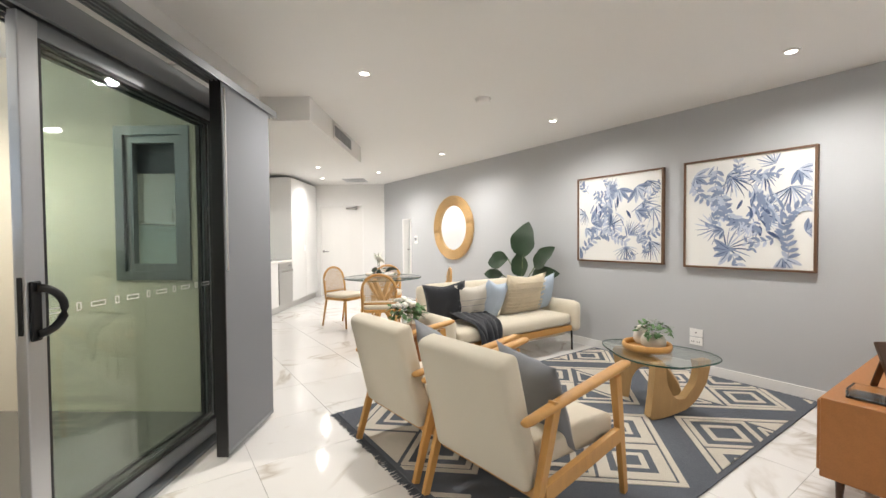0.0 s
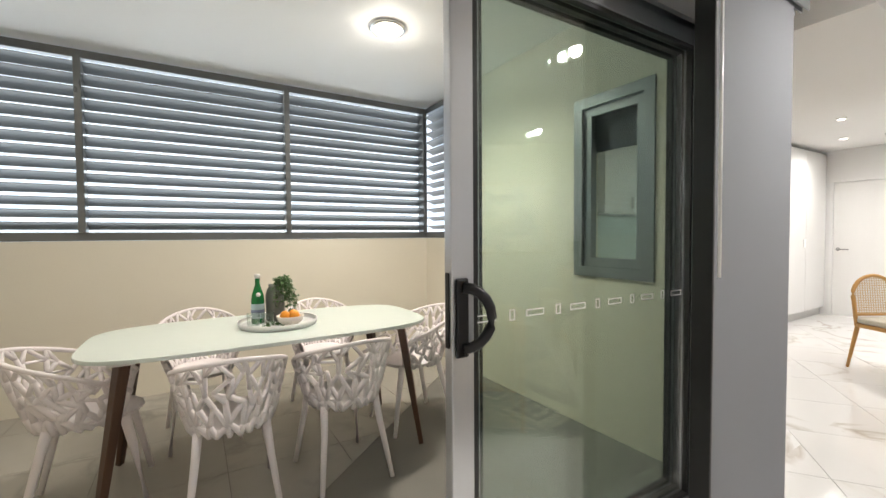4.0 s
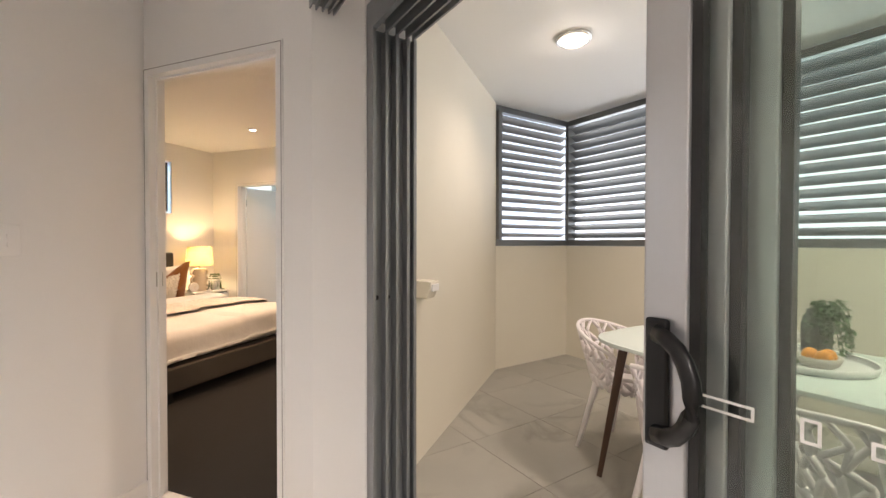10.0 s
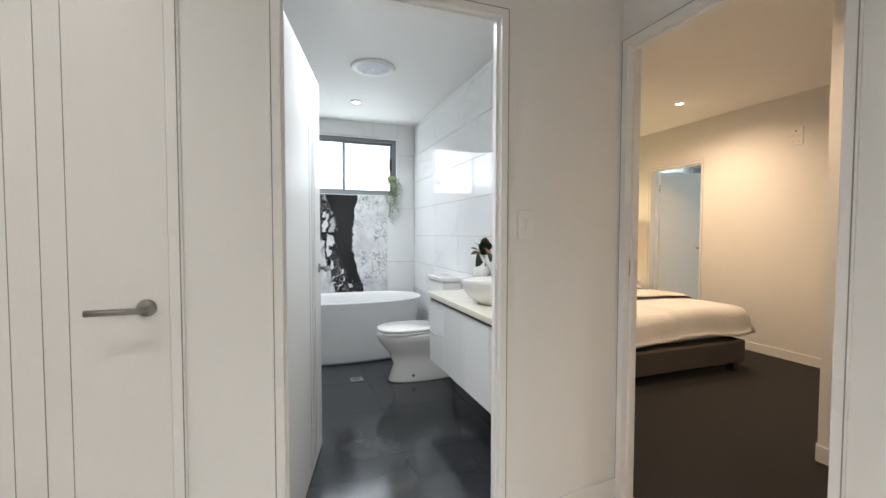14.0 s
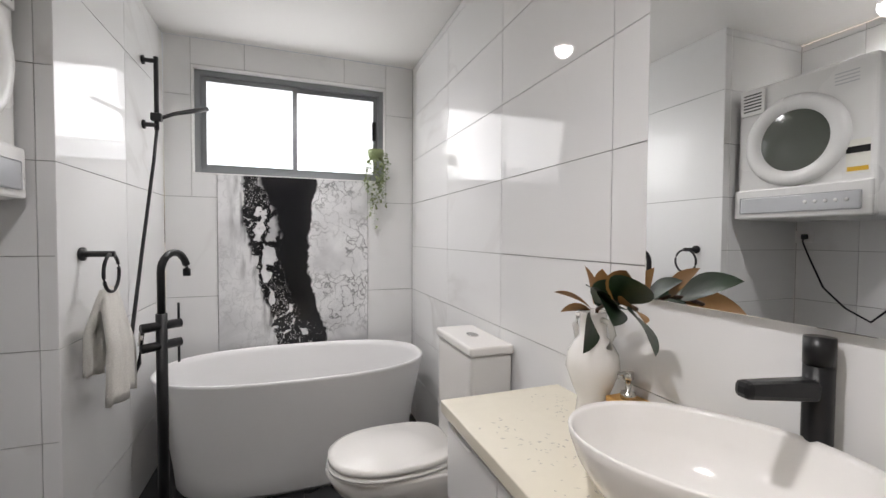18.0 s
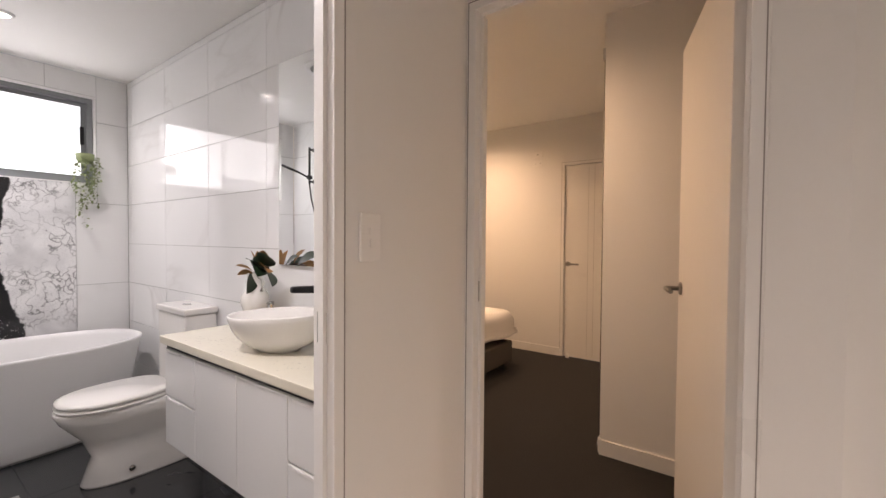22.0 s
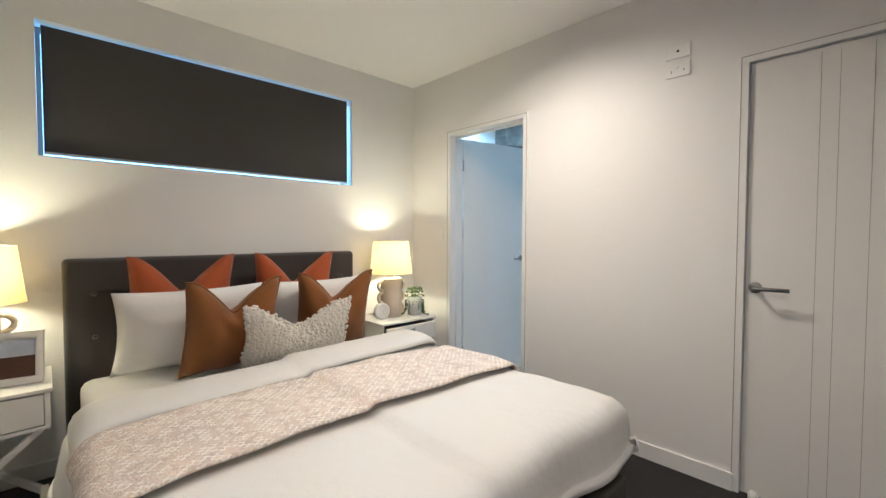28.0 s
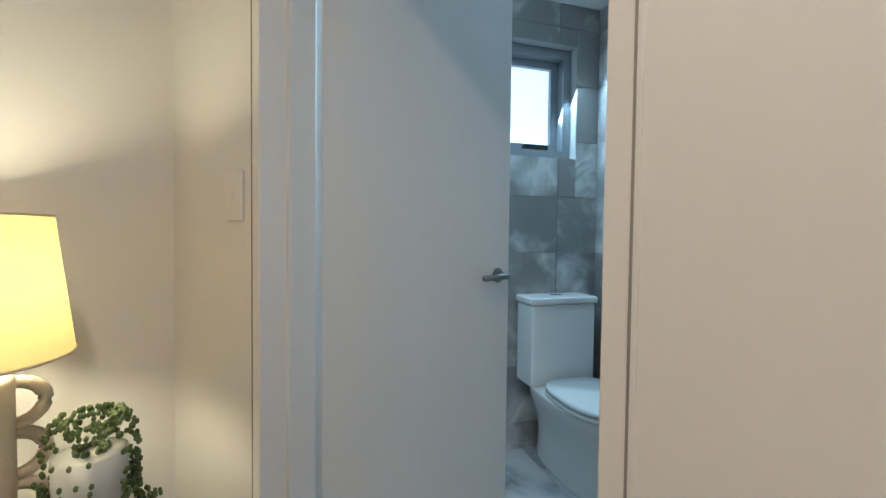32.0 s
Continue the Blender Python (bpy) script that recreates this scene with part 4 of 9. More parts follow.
for x, y, z, w, h, m_, lb, rot in (
    (0.68, -0.02, 0.63, 0.40, 0.42, WOOL, "dark charcoal wool cushion in the sofa corner", (-16, 6, -34)),
    (0.43, 0.07, 0.615, 0.40, 0.42, STRIPE, "cream cushion with thin stripes on the sofa", (-18, 3, -10)),
    (0.17, 0.08, 0.625, 0.40, 0.42, BLUE_CLOTH, "pale blue linen cushion on the sofa", (-20, -8, 16)),
    (-0.30, 0.07, 0.65, 0.58, 0.46, NATURAL, "textured natural woven cushion with braids", (-16, 0, 0)),
    (-0.66, 0.0, 0.63, 0.42, 0.42, BLUE_CLOTH, "pale blue cushion behind the woven one", (-14, 4, 6)),
):
    ob = tagged(smooth(link("cushion", pillow_bm(w, h, 0.16, 0.02), m_)), lb, "cushion", "sofa cushions")
    ob.matrix_world = SOFA @ pose(x, y, z, *rot)
    if m_ is STRIPE:
        for k in (-0.15, -0.10, -0.04, 0.02, 0.08):
            part("stripe", tube_bm([(-0.18 + 0.036 * i, 0.078 * (1 - (abs(-0.18 + 0.036 * i) / 0.21) ** 4) ** 0.6 * (1 - (k / 0.22) ** 4) ** 0.6 + 0.001, k) for i in range(11)], 0.0022, 5), GREY_CLOTH, ob, "thin grey stripe")
    if m_ is NATURAL:
        for k in (-0.165, -0.14, -0.10, -0.06, 0.0, 0.06, 0.10, 0.16):
            part("braid", tube_bm([(-0.28 + 0.014 * i, 0.078 * max(0.1, 1 - (abs(-0.28 + 0.014 * i) / 0.32) ** 4) ** 0.6 * (1 - (k / 0.23) ** 4) ** 0.6 + 0.003 * (i % 2), k + 0.007 * math.sin(i * 1.6 + k * 40)) for i in range(41)], 0.0065, 5), NATURAL, ob, "raised woven braid")
# throw bunched on the seat and hanging over its front edge
th = bmesh.new()
prof = [(-0.04, 0.50), (0.02, 0.535), (0.09, 0.525), (0.17, 0.49), (0.26, 0.475), (0.335, 0.45), (0.375, 0.385), (0.385, 0.30), (0.385, 0.22), (0.39, 0.14)]
rows = []
for i, (d, z) in enumerate(prof):
    t = i / (len(prof) - 1)
    wide = 0.36 - 0.10 * t + 0.05 * math.sin(t * 5)
    rows.append([th.verts.new((wide * (j / 18 - 0.5) - 0.07 * t + 0.012 * math.sin(i * 0.9 + j * 0.7), d + (0.022 * math.sin(j * 1.5 + i * 0.25) + 0.01 * math.sin(j * 2.9)) * (0.4 + t) + (0.03 * math.sin(j * 0.8) if i == 0 else 0), z + 0.016 * math.sin(j * 1.7 + i * 0.5) * (1 - 0.6 * t) + (0.05 * math.sin(j * 0.5) * t if t > 0.7 else 0) + 0.014)) for j in range(19)])
for a, b in zip(rows, rows[1:]):
    for j in range(18):
        th.faces.new((a[j], a[j + 1], b[j + 1], b[j]))
ob = tagged(smooth(link("throw", th, WOOL)), "dark charcoal wool throw over the sofa seat edge", "throw")
ob.matrix_world = SOFA @ pose(0.50, 0, 0)
sol = ob.modifiers.new("thick", "SOLIDIFY")
sol.thickness, sol.offset = 0.012, 1
sub = ob.modifiers.new("soft", "SUBSURF")
sub.levels = sub.render_levels = 1

# coffee table: rounded glass on two bent oak supports
ct = thing("coffee_table", pose(-0.105, -3.53, 0.0125) @ Matrix.Diagonal((0.81, 0.81, 1, 1)), "low coffee table with rounded glass top and oak base", "coffee table")
tp = []
for i in range(48):
    a = 2 * math.pi * i / 48
    r = 1 + 0.10 * math.cos(3 * a + 0.6)
    tp.append((0.50 * r * math.cos(a), 0.40 * r * math.sin(a)))
gt = part("glass_top", prism_bm(tp, 0.385, 0.40, 0.003), TABLE_GLASS, ct, "clear rounded glass top")
gt.visible_shadow = False
part("glass_rim", tube_bm([(x, y, 0.3925) for x, y in tp], 0.0055, 6, closed=True), GLASS_EDGE, ct, "dark green polished glass edge")


def support_bm(flip):
    """A carved board: a fin, a low saddle and a neck that flares to the top; flip: the same board upside down."""
    def bez(p0, p1, p2, n=7):
        return [((1 - t) ** 2 * p0[0] + 2 * t * (1 - t) * p1[0] + t * t * p2[0], (1 - t) ** 2 * p0[1] + 2 * t * (1 - t) * p1[1] + t * t * p2[1]) for t in (i / n for i in range(n + 1))]
    pts = bez((0.0, 0.0), (0.06, 0.0), (0.16, 0.01)) + bez((0.30, 0.03), (0.44, 0.08), (0.50, 0.16))[1:] + bez((0.54, 0.20), (0.57, 0.26), (0.60, 0.384))[1:]
    pts += bez((0.45, 0.384), (0.49, 0.30), (0.42, 0.21)) + bez((0.36, 0.14), (0.26, 0.10), (0.20, 0.16))[1:] + bez((0.16, 0.20), (0.14, 0.30), (0.13, 0.384))[1:] + bez((0.03, 0.384), (0.02, 0.2), (-0.02, 0.02))
    out = []
    for p in pts:
        if not out or (Vector(p) - Vector(out[-1])).length > 0.004:
            out.append(p)
    if flip:
        out = [(x, 0.384 - z) for x, z in out]
    bm = prism_bm(out, -0.04, 0.04, 0.005)
    return moved(bm, Matrix(((1, 0, 0, 0), (0, 0, 1, 0), (0, 1, 0, 0), (0, 0, 0, 1))))


part("support", moved(support_bm(False), pose(-0.12, 0.34, 0, 0, 0, -112)), OAK_PALE, ct, "carved pale oak board")
part("support", moved(support_bm(True), pose(0.38, 0.06, 0, 0, 0, 205)), OAK_PALE, ct, "carved pale oak board, upside down")
tray = thing("tray", pose(-0.02, -3.55, 0.4135), "round oak tray on the coffee table", "tray")
part("base", lathe_bm([(0.0, 0), (0.165, 0.0), (0.165, 0.012), (0.0, 0.012)], 32, cap=False), OAK, tray)
part("rim", tube_bm([(0.165 * math.cos(a * 0.196), 0.165 * math.sin(a * 0.196), 0.028) for a in range(32)], 0.011, 8, True, 2.2), OAK, tray)


def pot(name, m, prof, mt, label, cat, leaves=None, lm=None, plabel="leafy green plant"):
    ob = thing(name, m, label, cat)
    smooth(part("pot", lathe_bm(prof, 28), mt, ob))
    if leaves:
        part("foliage", moved(leaves, pose(0, 0, prof[-1][1])), lm, ob, plabel)
    return ob


pot("plant_pot", pose(-0.06, -3.57, 0.426), [(0.05, 0), (0.085, 0.02), (0.09, 0.06), (0.07, 0.10), (0.06, 0.10)], STRIPE, "ribbed pale pot with a green fern", "plant", spray_bm(110, 3, 0.11, 0.13, 0.05), LEAF_LIGHT)
pot("vase", pose(0.06, -3.62, 0.426), [(0.035, 0), (0.06, 0.03), (0.062, 0.08), (0.035, 0.125), (0.03, 0.13), (0.035, 0.14)], BISQUE, "squat matt white pottery vase on the tray", "vase")

# side table with a vase of flowers between sofa and chair
st = thing("side_table", pose(1.49, -2.26, 0.0), "small round wooden side table beside the sofa arm", "side table")
part("tabletop", lathe_bm([(0.0, 0.44), (0.24, 0.44), (0.245, 0.452), (0.24, 0.465), (0.0, 0.465)], 32, cap=False), TEAK, st)
for k in range(3):
    a = 2 * math.pi * k / 3 + 0.4
    part("leg", tube_bm([(0.1 * math.cos(a), 0.1 * math.sin(a), 0.44), (0.2 * math.cos(a), 0.2 * math.sin(a), 0.0)], [0.018, 0.011], 8), TEAK, st)
vs = thing("flower_vase", pose(1.52, -2.32, 0.465), "clear glass vase with white flowers and green leaves", "vase")
part("glass", lathe_bm([(0.04, 0), (0.045, 0.003), (0.05, 0.14), (0.047, 0.14), (0.042, 0.008), (0.0, 0.008)], 20, cap=False), TABLE_GLASS, vs)
part("leaves", moved(spray_bm(120, 9, 0.15, 0.15, 0.08), pose(0.03, -0.02, 0.10)), LEAF_LIGHT, vs, "dark green leaves")
for k in range(13):
    a = 2.39 * k
    part("flower", moved(lathe_bm([(0.004, 0), (0.026, 0.012), (0.03, 0.028), (0.012, 0.036)], 10), pose((0.04 + 0.005 * k) * math.cos(a), (0.04 + 0.005 * k) * math.sin(a) + 0.03, 0.235 - 0.004 * k + 0.03 * math.sin(k * 1.7), 30 * math.sin(a), 30 * math.cos(a))), PETAL, vs, "white flower")

# tall fig in the corner behind the sofa
fig = thing("fig_tree", pose(2.12, -4.42, 0.0), "broad-leaved fig plant behind the sofa", "plant")
smooth(part("pot", lathe_bm([(0.10, 0), (0.125, 0.05), (0.13, 0.3), (0.12, 0.31), (0.11, 0.28)], 24), BISQUE, fig))
part("stem", tube_bm([(0, 0, 0.28), (0.02, 0.01, 0.6), (0.0, 0.02, 0.85), (-0.02, 0.02, 1.02)], [0.014, 0.012, 0.010, 0.008], 8), STEM, fig)
# broad leaves: where each stalk ends, where its tip points, its length and width
for (bx, bz), (tx, ty, tz), ln, w in (((-0.02, 1.02), (-0.06, -0.02, 1.0), 0.48, 0.44), ((0.26, 0.99), (0.85, 0.1, -0.12), 0.44, 0.25), ((0.0, 0.76), (0.16, 0.06, 1.0), 0.36, 0.30), ((-0.22, 0.90), (-0.62, 0.14, 0.50), 0.44, 0.24), ((-0.18, 0.78), (-0.9, 0.14, 0.16), 0.46, 0.22), ((0.36, 0.76), (0.95, 0.14, 0.02), 0.40, 0.16)):
    base, tip = Vector((bx, 0.03, bz)), Vector((tx, ty, tz)).normalized()
    side = tip.cross(Vector((0, 1, 0.25))).normalized()
    up = side.cross(tip)
    reach = Matrix(((side.x, tip.x, up.x, base.x), (side.y, tip.y, up.y, base.y), (side.z, tip.z, up.z, base.z), (0, 0, 0, 1)))
    part("leaf_stalk", tube_bm([(0, 0.02, 0.5), (bx * 0.35, 0.03, 0.5 + (bz - 0.5) * 0.55), base], 0.007, 6), STEM, fig)
    lf = leaf_bm(ln, w, 0.14, 10, 0.22)
    for v in lf.verts:
        v.co.z += 0.012 * math.sin(v.co.y * 30) * abs(v.co.x) / (w / 2)
    part("leaf", moved(lf, reach), LEAF, fig)

# paintings
def painting(name, x0, x1, z0, z1, seed, label, stalks, dense):
    """A framed canvas on the grey wall with brushed fronds and broad strokes in blue."""
    y = -4.62
    ob = thing(name, pose((x0 + x1) / 2, y, (z0 + z1) / 2), label, "painting", "paintings on the grey wall")
    w, h = x1 - x0, z1 - z0
    t = 0.018
    part("frame", ring_bm([(-w / 2 + t, -h / 2 + t), (w / 2 - t, -h / 2 + t), (w / 2 - t, h / 2 - t), (-w / 2 + t, h / 2 - t)], [(-w / 2, -h / 2), (w / 2, -h / 2), (w / 2, h / 2), (-w / 2, h / 2)], 0.002, 0.042), FRAME_WOOD, ob, "thin walnut frame")
    part("canvas", box_bm(-w / 2 + t, 0.003, -h / 2 + t, w / 2 - t, 0.030, h / 2 - t), CANVAS, ob)
    rnd = random.Random(seed)
    lim = (w / 2 - 0.03, h / 2 - 0.03)

    def stroke(bm, px, pz, ang, ln, wd, lvl):
        ca, sa = math.cos(ang), math.sin(ang)
        k = 7
        top, bot = [], []
        for i in range(k + 1):
            q = i / k
            ww = wd / 2 * math.sin(math.pi * (0.06 + 0.9 * q)) ** 0.8
            bx = ln * q
            bz = 0.12 * ln * q * q
            for side, acc in ((1, top), (-1, bot)):
                xx, zz = px + ca * bx - sa * (bz + side * ww), pz + sa * bx + ca * (bz + side * ww)
                acc.append((max(-lim[0], min(lim[0], xx)), max(-lim[1], min(lim[1], zz))))
        a = [bm.verts.new((x, 0.030 + lvl, z)) for x, z in top]
        b = [bm.verts.new((x, 0.030 + lvl, z)) for x, z in bot]
        for i in range(k):
            if (a[i].co - b[i + 1].co).length > 1e-4:
                try:
                    bm.faces.new((a[i], a[i + 1], b[i + 1], b[i]))
                except ValueError:
                    pass

    pale, mid, dark = bmesh.new(), bmesh.new(), bmesh.new()
    lv = [0]

    def put(bm, *a):
        lv[0] += 1
        stroke(bm, *a, 0.0008 + 0.000012 * lv[0])

    def frond(cx, cz, base, n, ln, spread):
        """A palm fan: narrow blades from one point."""
        for k in range(n):
            q = k / (n - 1) - 0.5
            put(rnd.choice((mid, mid, dark, pale)), cx, cz, base + spread * q, ln * rnd.uniform(0.75, 1.0) * (1 - 0.5 * abs(q)), rnd.uniform(0.008, 0.014))

    def vine(cx, cz, base, n, size):
        """A bending stalk with leaves in pairs."""
        x, z, a = cx, cz, base
        for k in range(n):
            nx, nz = x + 0.045 * math.cos(a), z + 0.045 * math.sin(a)
            put(mid, x, z, a, 0.055, 0.006)
            for sd in (-1, 1):
                put(rnd.choice((mid, mid, pale)), nx, nz, a + sd * rnd.uniform(0.7, 1.1), size * rnd.uniform(0.8, 1.1), size * 0.42)
            x, z, a = nx, nz, a + rnd.uniform(-0.30, 0.34)

    def broad(cx, cz, base, n, ln):
        """A clump of broad wash leaves with darker ribs."""
        for k in range(n):
            a = base + (k - (n - 1) / 2) * 0.55
            put(rnd.choice((pale, mid)), cx, cz, a, ln * rnd.uniform(0.8, 1.1), ln * 0.30)
            put(dark, cx, cz, a + 0.03, ln * 0.8, 0.007)

    for _ in range(9):
        frond(rnd.uniform(-0.9, 0.9) * lim[0], rnd.uniform(-0.9, 0.9) * lim[1], rnd.uniform(0, 6.28), rnd.randint(9, 13), rnd.uniform(0.16, 0.26), rnd.uniform(1.8, 3.0))
    for _ in range(9):
        vine(rnd.uniform(-0.95, 0.95) * lim[0], rnd.uniform(-0.95, 0.95) * lim[1], rnd.uniform(0, 6.28), rnd.randint(5, 9), rnd.uniform(0.045, 0.07))
    for _ in range(9):
        broad(rnd.uniform(-0.95, 0.95) * lim[0], rnd.uniform(-0.95, 0.95) * lim[1], rnd.uniform(0, 6.28), rnd.randint(3, 5), rnd.uniform(0.10, 0.17))
    for cx, cz, a0, n in stalks:
        vine(cx, cz, radians(a0), n, 0.075)
    for _ in range(46):
        q = rnd.gauss(0, 0.8)
        put(rnd.choice((mid, mid, dark, pale)), dense[0] + rnd.gauss(0, dense[2]) + 0.05 * q, dense[1] + dense[3] * q, radians(255 + rnd.gauss(0, 22)), rnd.uniform(0.06, 0.14), rnd.uniform(0.014, 0.03))
    tagged(part("pale_strokes", pale, INK_PALE, ob, "pale blue brush strokes"), kind="stuff")
    tagged(part("mid_strokes", mid, INK, ob, "blue-grey brush strokes"), kind="stuff")
    tagged(part("dark_strokes", dark, INK_DARK, ob, "navy brush strokes"), kind="stuff")
    return ob


painting("painting", 0.39, 1.40, 0.995, 1.955, 21, "square blue and white botanical canvas in walnut frame", [(0.40, -0.40, 95, 14), (0.10, 0.40, 250, 12)], (0.12, 0.05, 0.08, 0.13))
painting("painting", -0.765, 0.20, 0.985, 1.965, 8, "square blue botanical canvas with a dense blue centre", [(0.42, 0.30, 235, 13), (-0.30, -0.42, 100, 14), (0.2, 0.42, 270, 9)], (-0.12, 0.06, 0.055, 0.15))

# round rattan mirror
mr = thing("wall_mirror", pose(3.93, -4.62, 1.45), "round wall mirror in a wide rattan rim", "mirror")
c1 = [(0.385 * math.cos(2 * math.pi * i / 48), 0.375 * math.sin(2 * math.pi * i / 48)) for i in range(48)]
c2 = [(0.55 * math.cos(2 * math.pi * i / 48), 0.54 * math.sin(2 * math.pi * i / 48)) for i in range(48)]
part("rim", ring_bm(c1, c2, 0.002, 0.035), RATTAN, mr, "woven rattan rim")
for k in range(6):
    r = 0.40 + 0.028 * k
    part("rim_coil", tube_bm([(r * math.cos(2 * math.pi * i / 48), 0.034, 0.98 * r * math.sin(2 * math.pi * i / 48)) for i in range(48)], 0.013, 6, True), RATTAN, mr)
part("glass", moved(prism_bm([(x * 1.01, z * 1.01) for x, z in c1], 0.0, 0.008), Matrix(((1, 0, 0, 0), (0, 0, 1, 0.004), (0, 1, 0, 0), (0, 0, 0, 1)))), MIRROR, mr, "mirror glass")

# small fittings on the grey wall
def plate(name, m, w, h, label, cat, bits=(), t=0.009):
    """A wall plate lying against local y = 0, facing +y; bits: (x, z, w, h, depth, material)."""
    ob = thing(name, m, label, cat)
    part("plate", box_bm(-w / 2, 0.001, -h / 2, w / 2, t, h / 2, 0.003), TRIM, ob)
    for x, z, bw, bh, d, mt in bits:
        part("switch", box_bm(x - bw / 2, t - 0.001, z - bh / 2, x + bw / 2, t + d, z + bh / 2, min(bw, bh) * 0.2), mt, ob)
    return ob


SLOT = mat("socket_slot", (0.05, 0.05, 0.05), 0.6)
plate("power_outlet", pose(0.095, -4.62, 0.29), 0.115, 0.072, "white double power outlet on the grey wall", "outlet", [(-0.03, -0.005, 0.006, 0.014, 0.0006, SLOT), (-0.012, -0.005, 0.006, 0.014, 0.0006, SLOT), (0.02, -0.005, 0.006, 0.014, 0.0006, SLOT), (0.038, -0.005, 0.006, 0.014, 0.0006, SLOT)])
plate("aerial_outlet", pose(0.095, -4.62, 0.37), 0.115, 0.072, "white aerial outlet above the power outlet", "outlet", [(0, 0, 0.012, 0.012, 0.004, SLOT)])
plate("thermostat", pose(5.14, -4.62, 1.25), 0.10, 0.15, "white thermostat panel with a small screen", "thermostat", [(0, 0.01, 0.06, 0.06, 0.0008, GREY_CLOTH)], 0.02)
lm = thing("leaning_mirror", pose(5.5, -4.62, 1.1), "tall narrow mirror on the grey wall", "mirror")
part("frame", ring_bm([(-0.15, -0.55), (0.15, -0.55), (0.15, 0.55), (-0.15, 0.55)], [(-0.165, -0.565), (0.165, -0.565), (0.165, 0.565), (-0.165, 0.565)], 0.001, 0.02), TRIM, lm)
part("glass", box_bm(-0.15, 0.002, -0.55, 0.15, 0.012, 0.55), MIRROR, lm)

# television console
tv = thing("console_cabinet", pose(-1.14, -3.78, 0.0), "orange teak console cabinet on short legs", "cabinet")
part("body", box_bm(-0.52, -0.72, 0.12, 0.0, 0.72, 0.50, 0.004), TEAK, tv)
for k in range(3):
    d = part("door", box_bm(0.001, -0.70 + 0.47 * k, 0.14, 0.018, -0.25 + 0.47 * k, 0.48, 0.003), TEAK, tv)
    part("finger_pull", box_bm(0.018, -0.50 + 0.47 * k, 0.445, 0.026, -0.44 + 0.47 * k, 0.46, 0.002), WALNUT, d)
part("top_strip", box_bm(-0.52, -0.68, 0.50, -0.40, 0.60, 0.515, 0.002), TEAK, tv)
for x in (-0.46, -0.06):
    for y in (-0.64, 0.64):
        part("leg", tube_bm([(x, y, 0.13), (x * 1.0, y * 1.03, 0.0)], [0.02, 0.012], 8), WALNUT, tv)
stand = thing("picture_stand", pose(-1.36, -3.36, 0.50, 0, 0, 35), "dark wooden easel stand on the console", "stand")
part("upright", bar_bm((0, 0, 0), (0.03, -0.10, 0.24), 0.05, 0.018), WALNUT, stand)
part("strut", bar_bm((0.02, -0.16, 0.0), (0.025, -0.07, 0.16), 0.03, 0.012), WALNUT, stand)
dish = thing("glass_dish", pose(-1.28, -3.22, 0.50), "square clear glass dish on the console", "dish")
part("glass", join(box_bm(-0.07, -0.07, 0, 0.07, 0.07, 0.01, 0.003), box_bm(-0.07, -0.07, 0.01, -0.06, 0.07, 0.045, 0.003), box_bm(0.06, -0.07, 0.01, 0.07, 0.07, 0.045, 0.003), box_bm(-0.06, 0.06, 0.01, 0.06, 0.07, 0.045, 0.003), box_bm(-0.06, -0.07, 0.01, 0.06, -0.06, 0.045, 0.003)), CLEAR, dish)
pot("trailing_plant", pose(-1.45, -3.9, 0.50), [(0.05, 0), (0.065, 0.03), (0.07, 0.12), (0.06, 0.13)], BISQUE, "small leafy plant on the console", "plant", spray_bm(90, 14, 0.12, 0.22, 0.05), LEAF_LIGHT)

# dining set
dt = thing("dining_table", pose(3.42, -3.03, 0.0), "round glass dining table on crossed oak legs", "dining table")
g = part("glass_top", lathe_bm([(0.0, 0.735), (0.52, 0.735), (0.525, 0.741), (0.52, 0.747), (0.0, 0.747)], 48, cap=False), TABLE_GLASS, dt, "clear round glass top")
g.visible_shadow = False
part("glass_rim", tube_bm([(0.525 * math.cos(2 * math.pi * i / 48), 0.525 * math.sin(2 * math.pi * i / 48), 0.741) for i in range(48)], 0.006, 6, True), GLASS_EDGE, dt, "dark polished glass edge")
for k in range(4):
    a = math.pi / 2 * k + 0.5
    part("leg", bar_bm((0.27 * math.cos(a), 0.27 * math.sin(a), 0.0), (-0.25 * math.cos(a) + 0.04 * math.sin(a), -0.25 * math.sin(a) - 0.04 * math.cos(a), 0.733), 0.06, 0.045), OAK, dt)


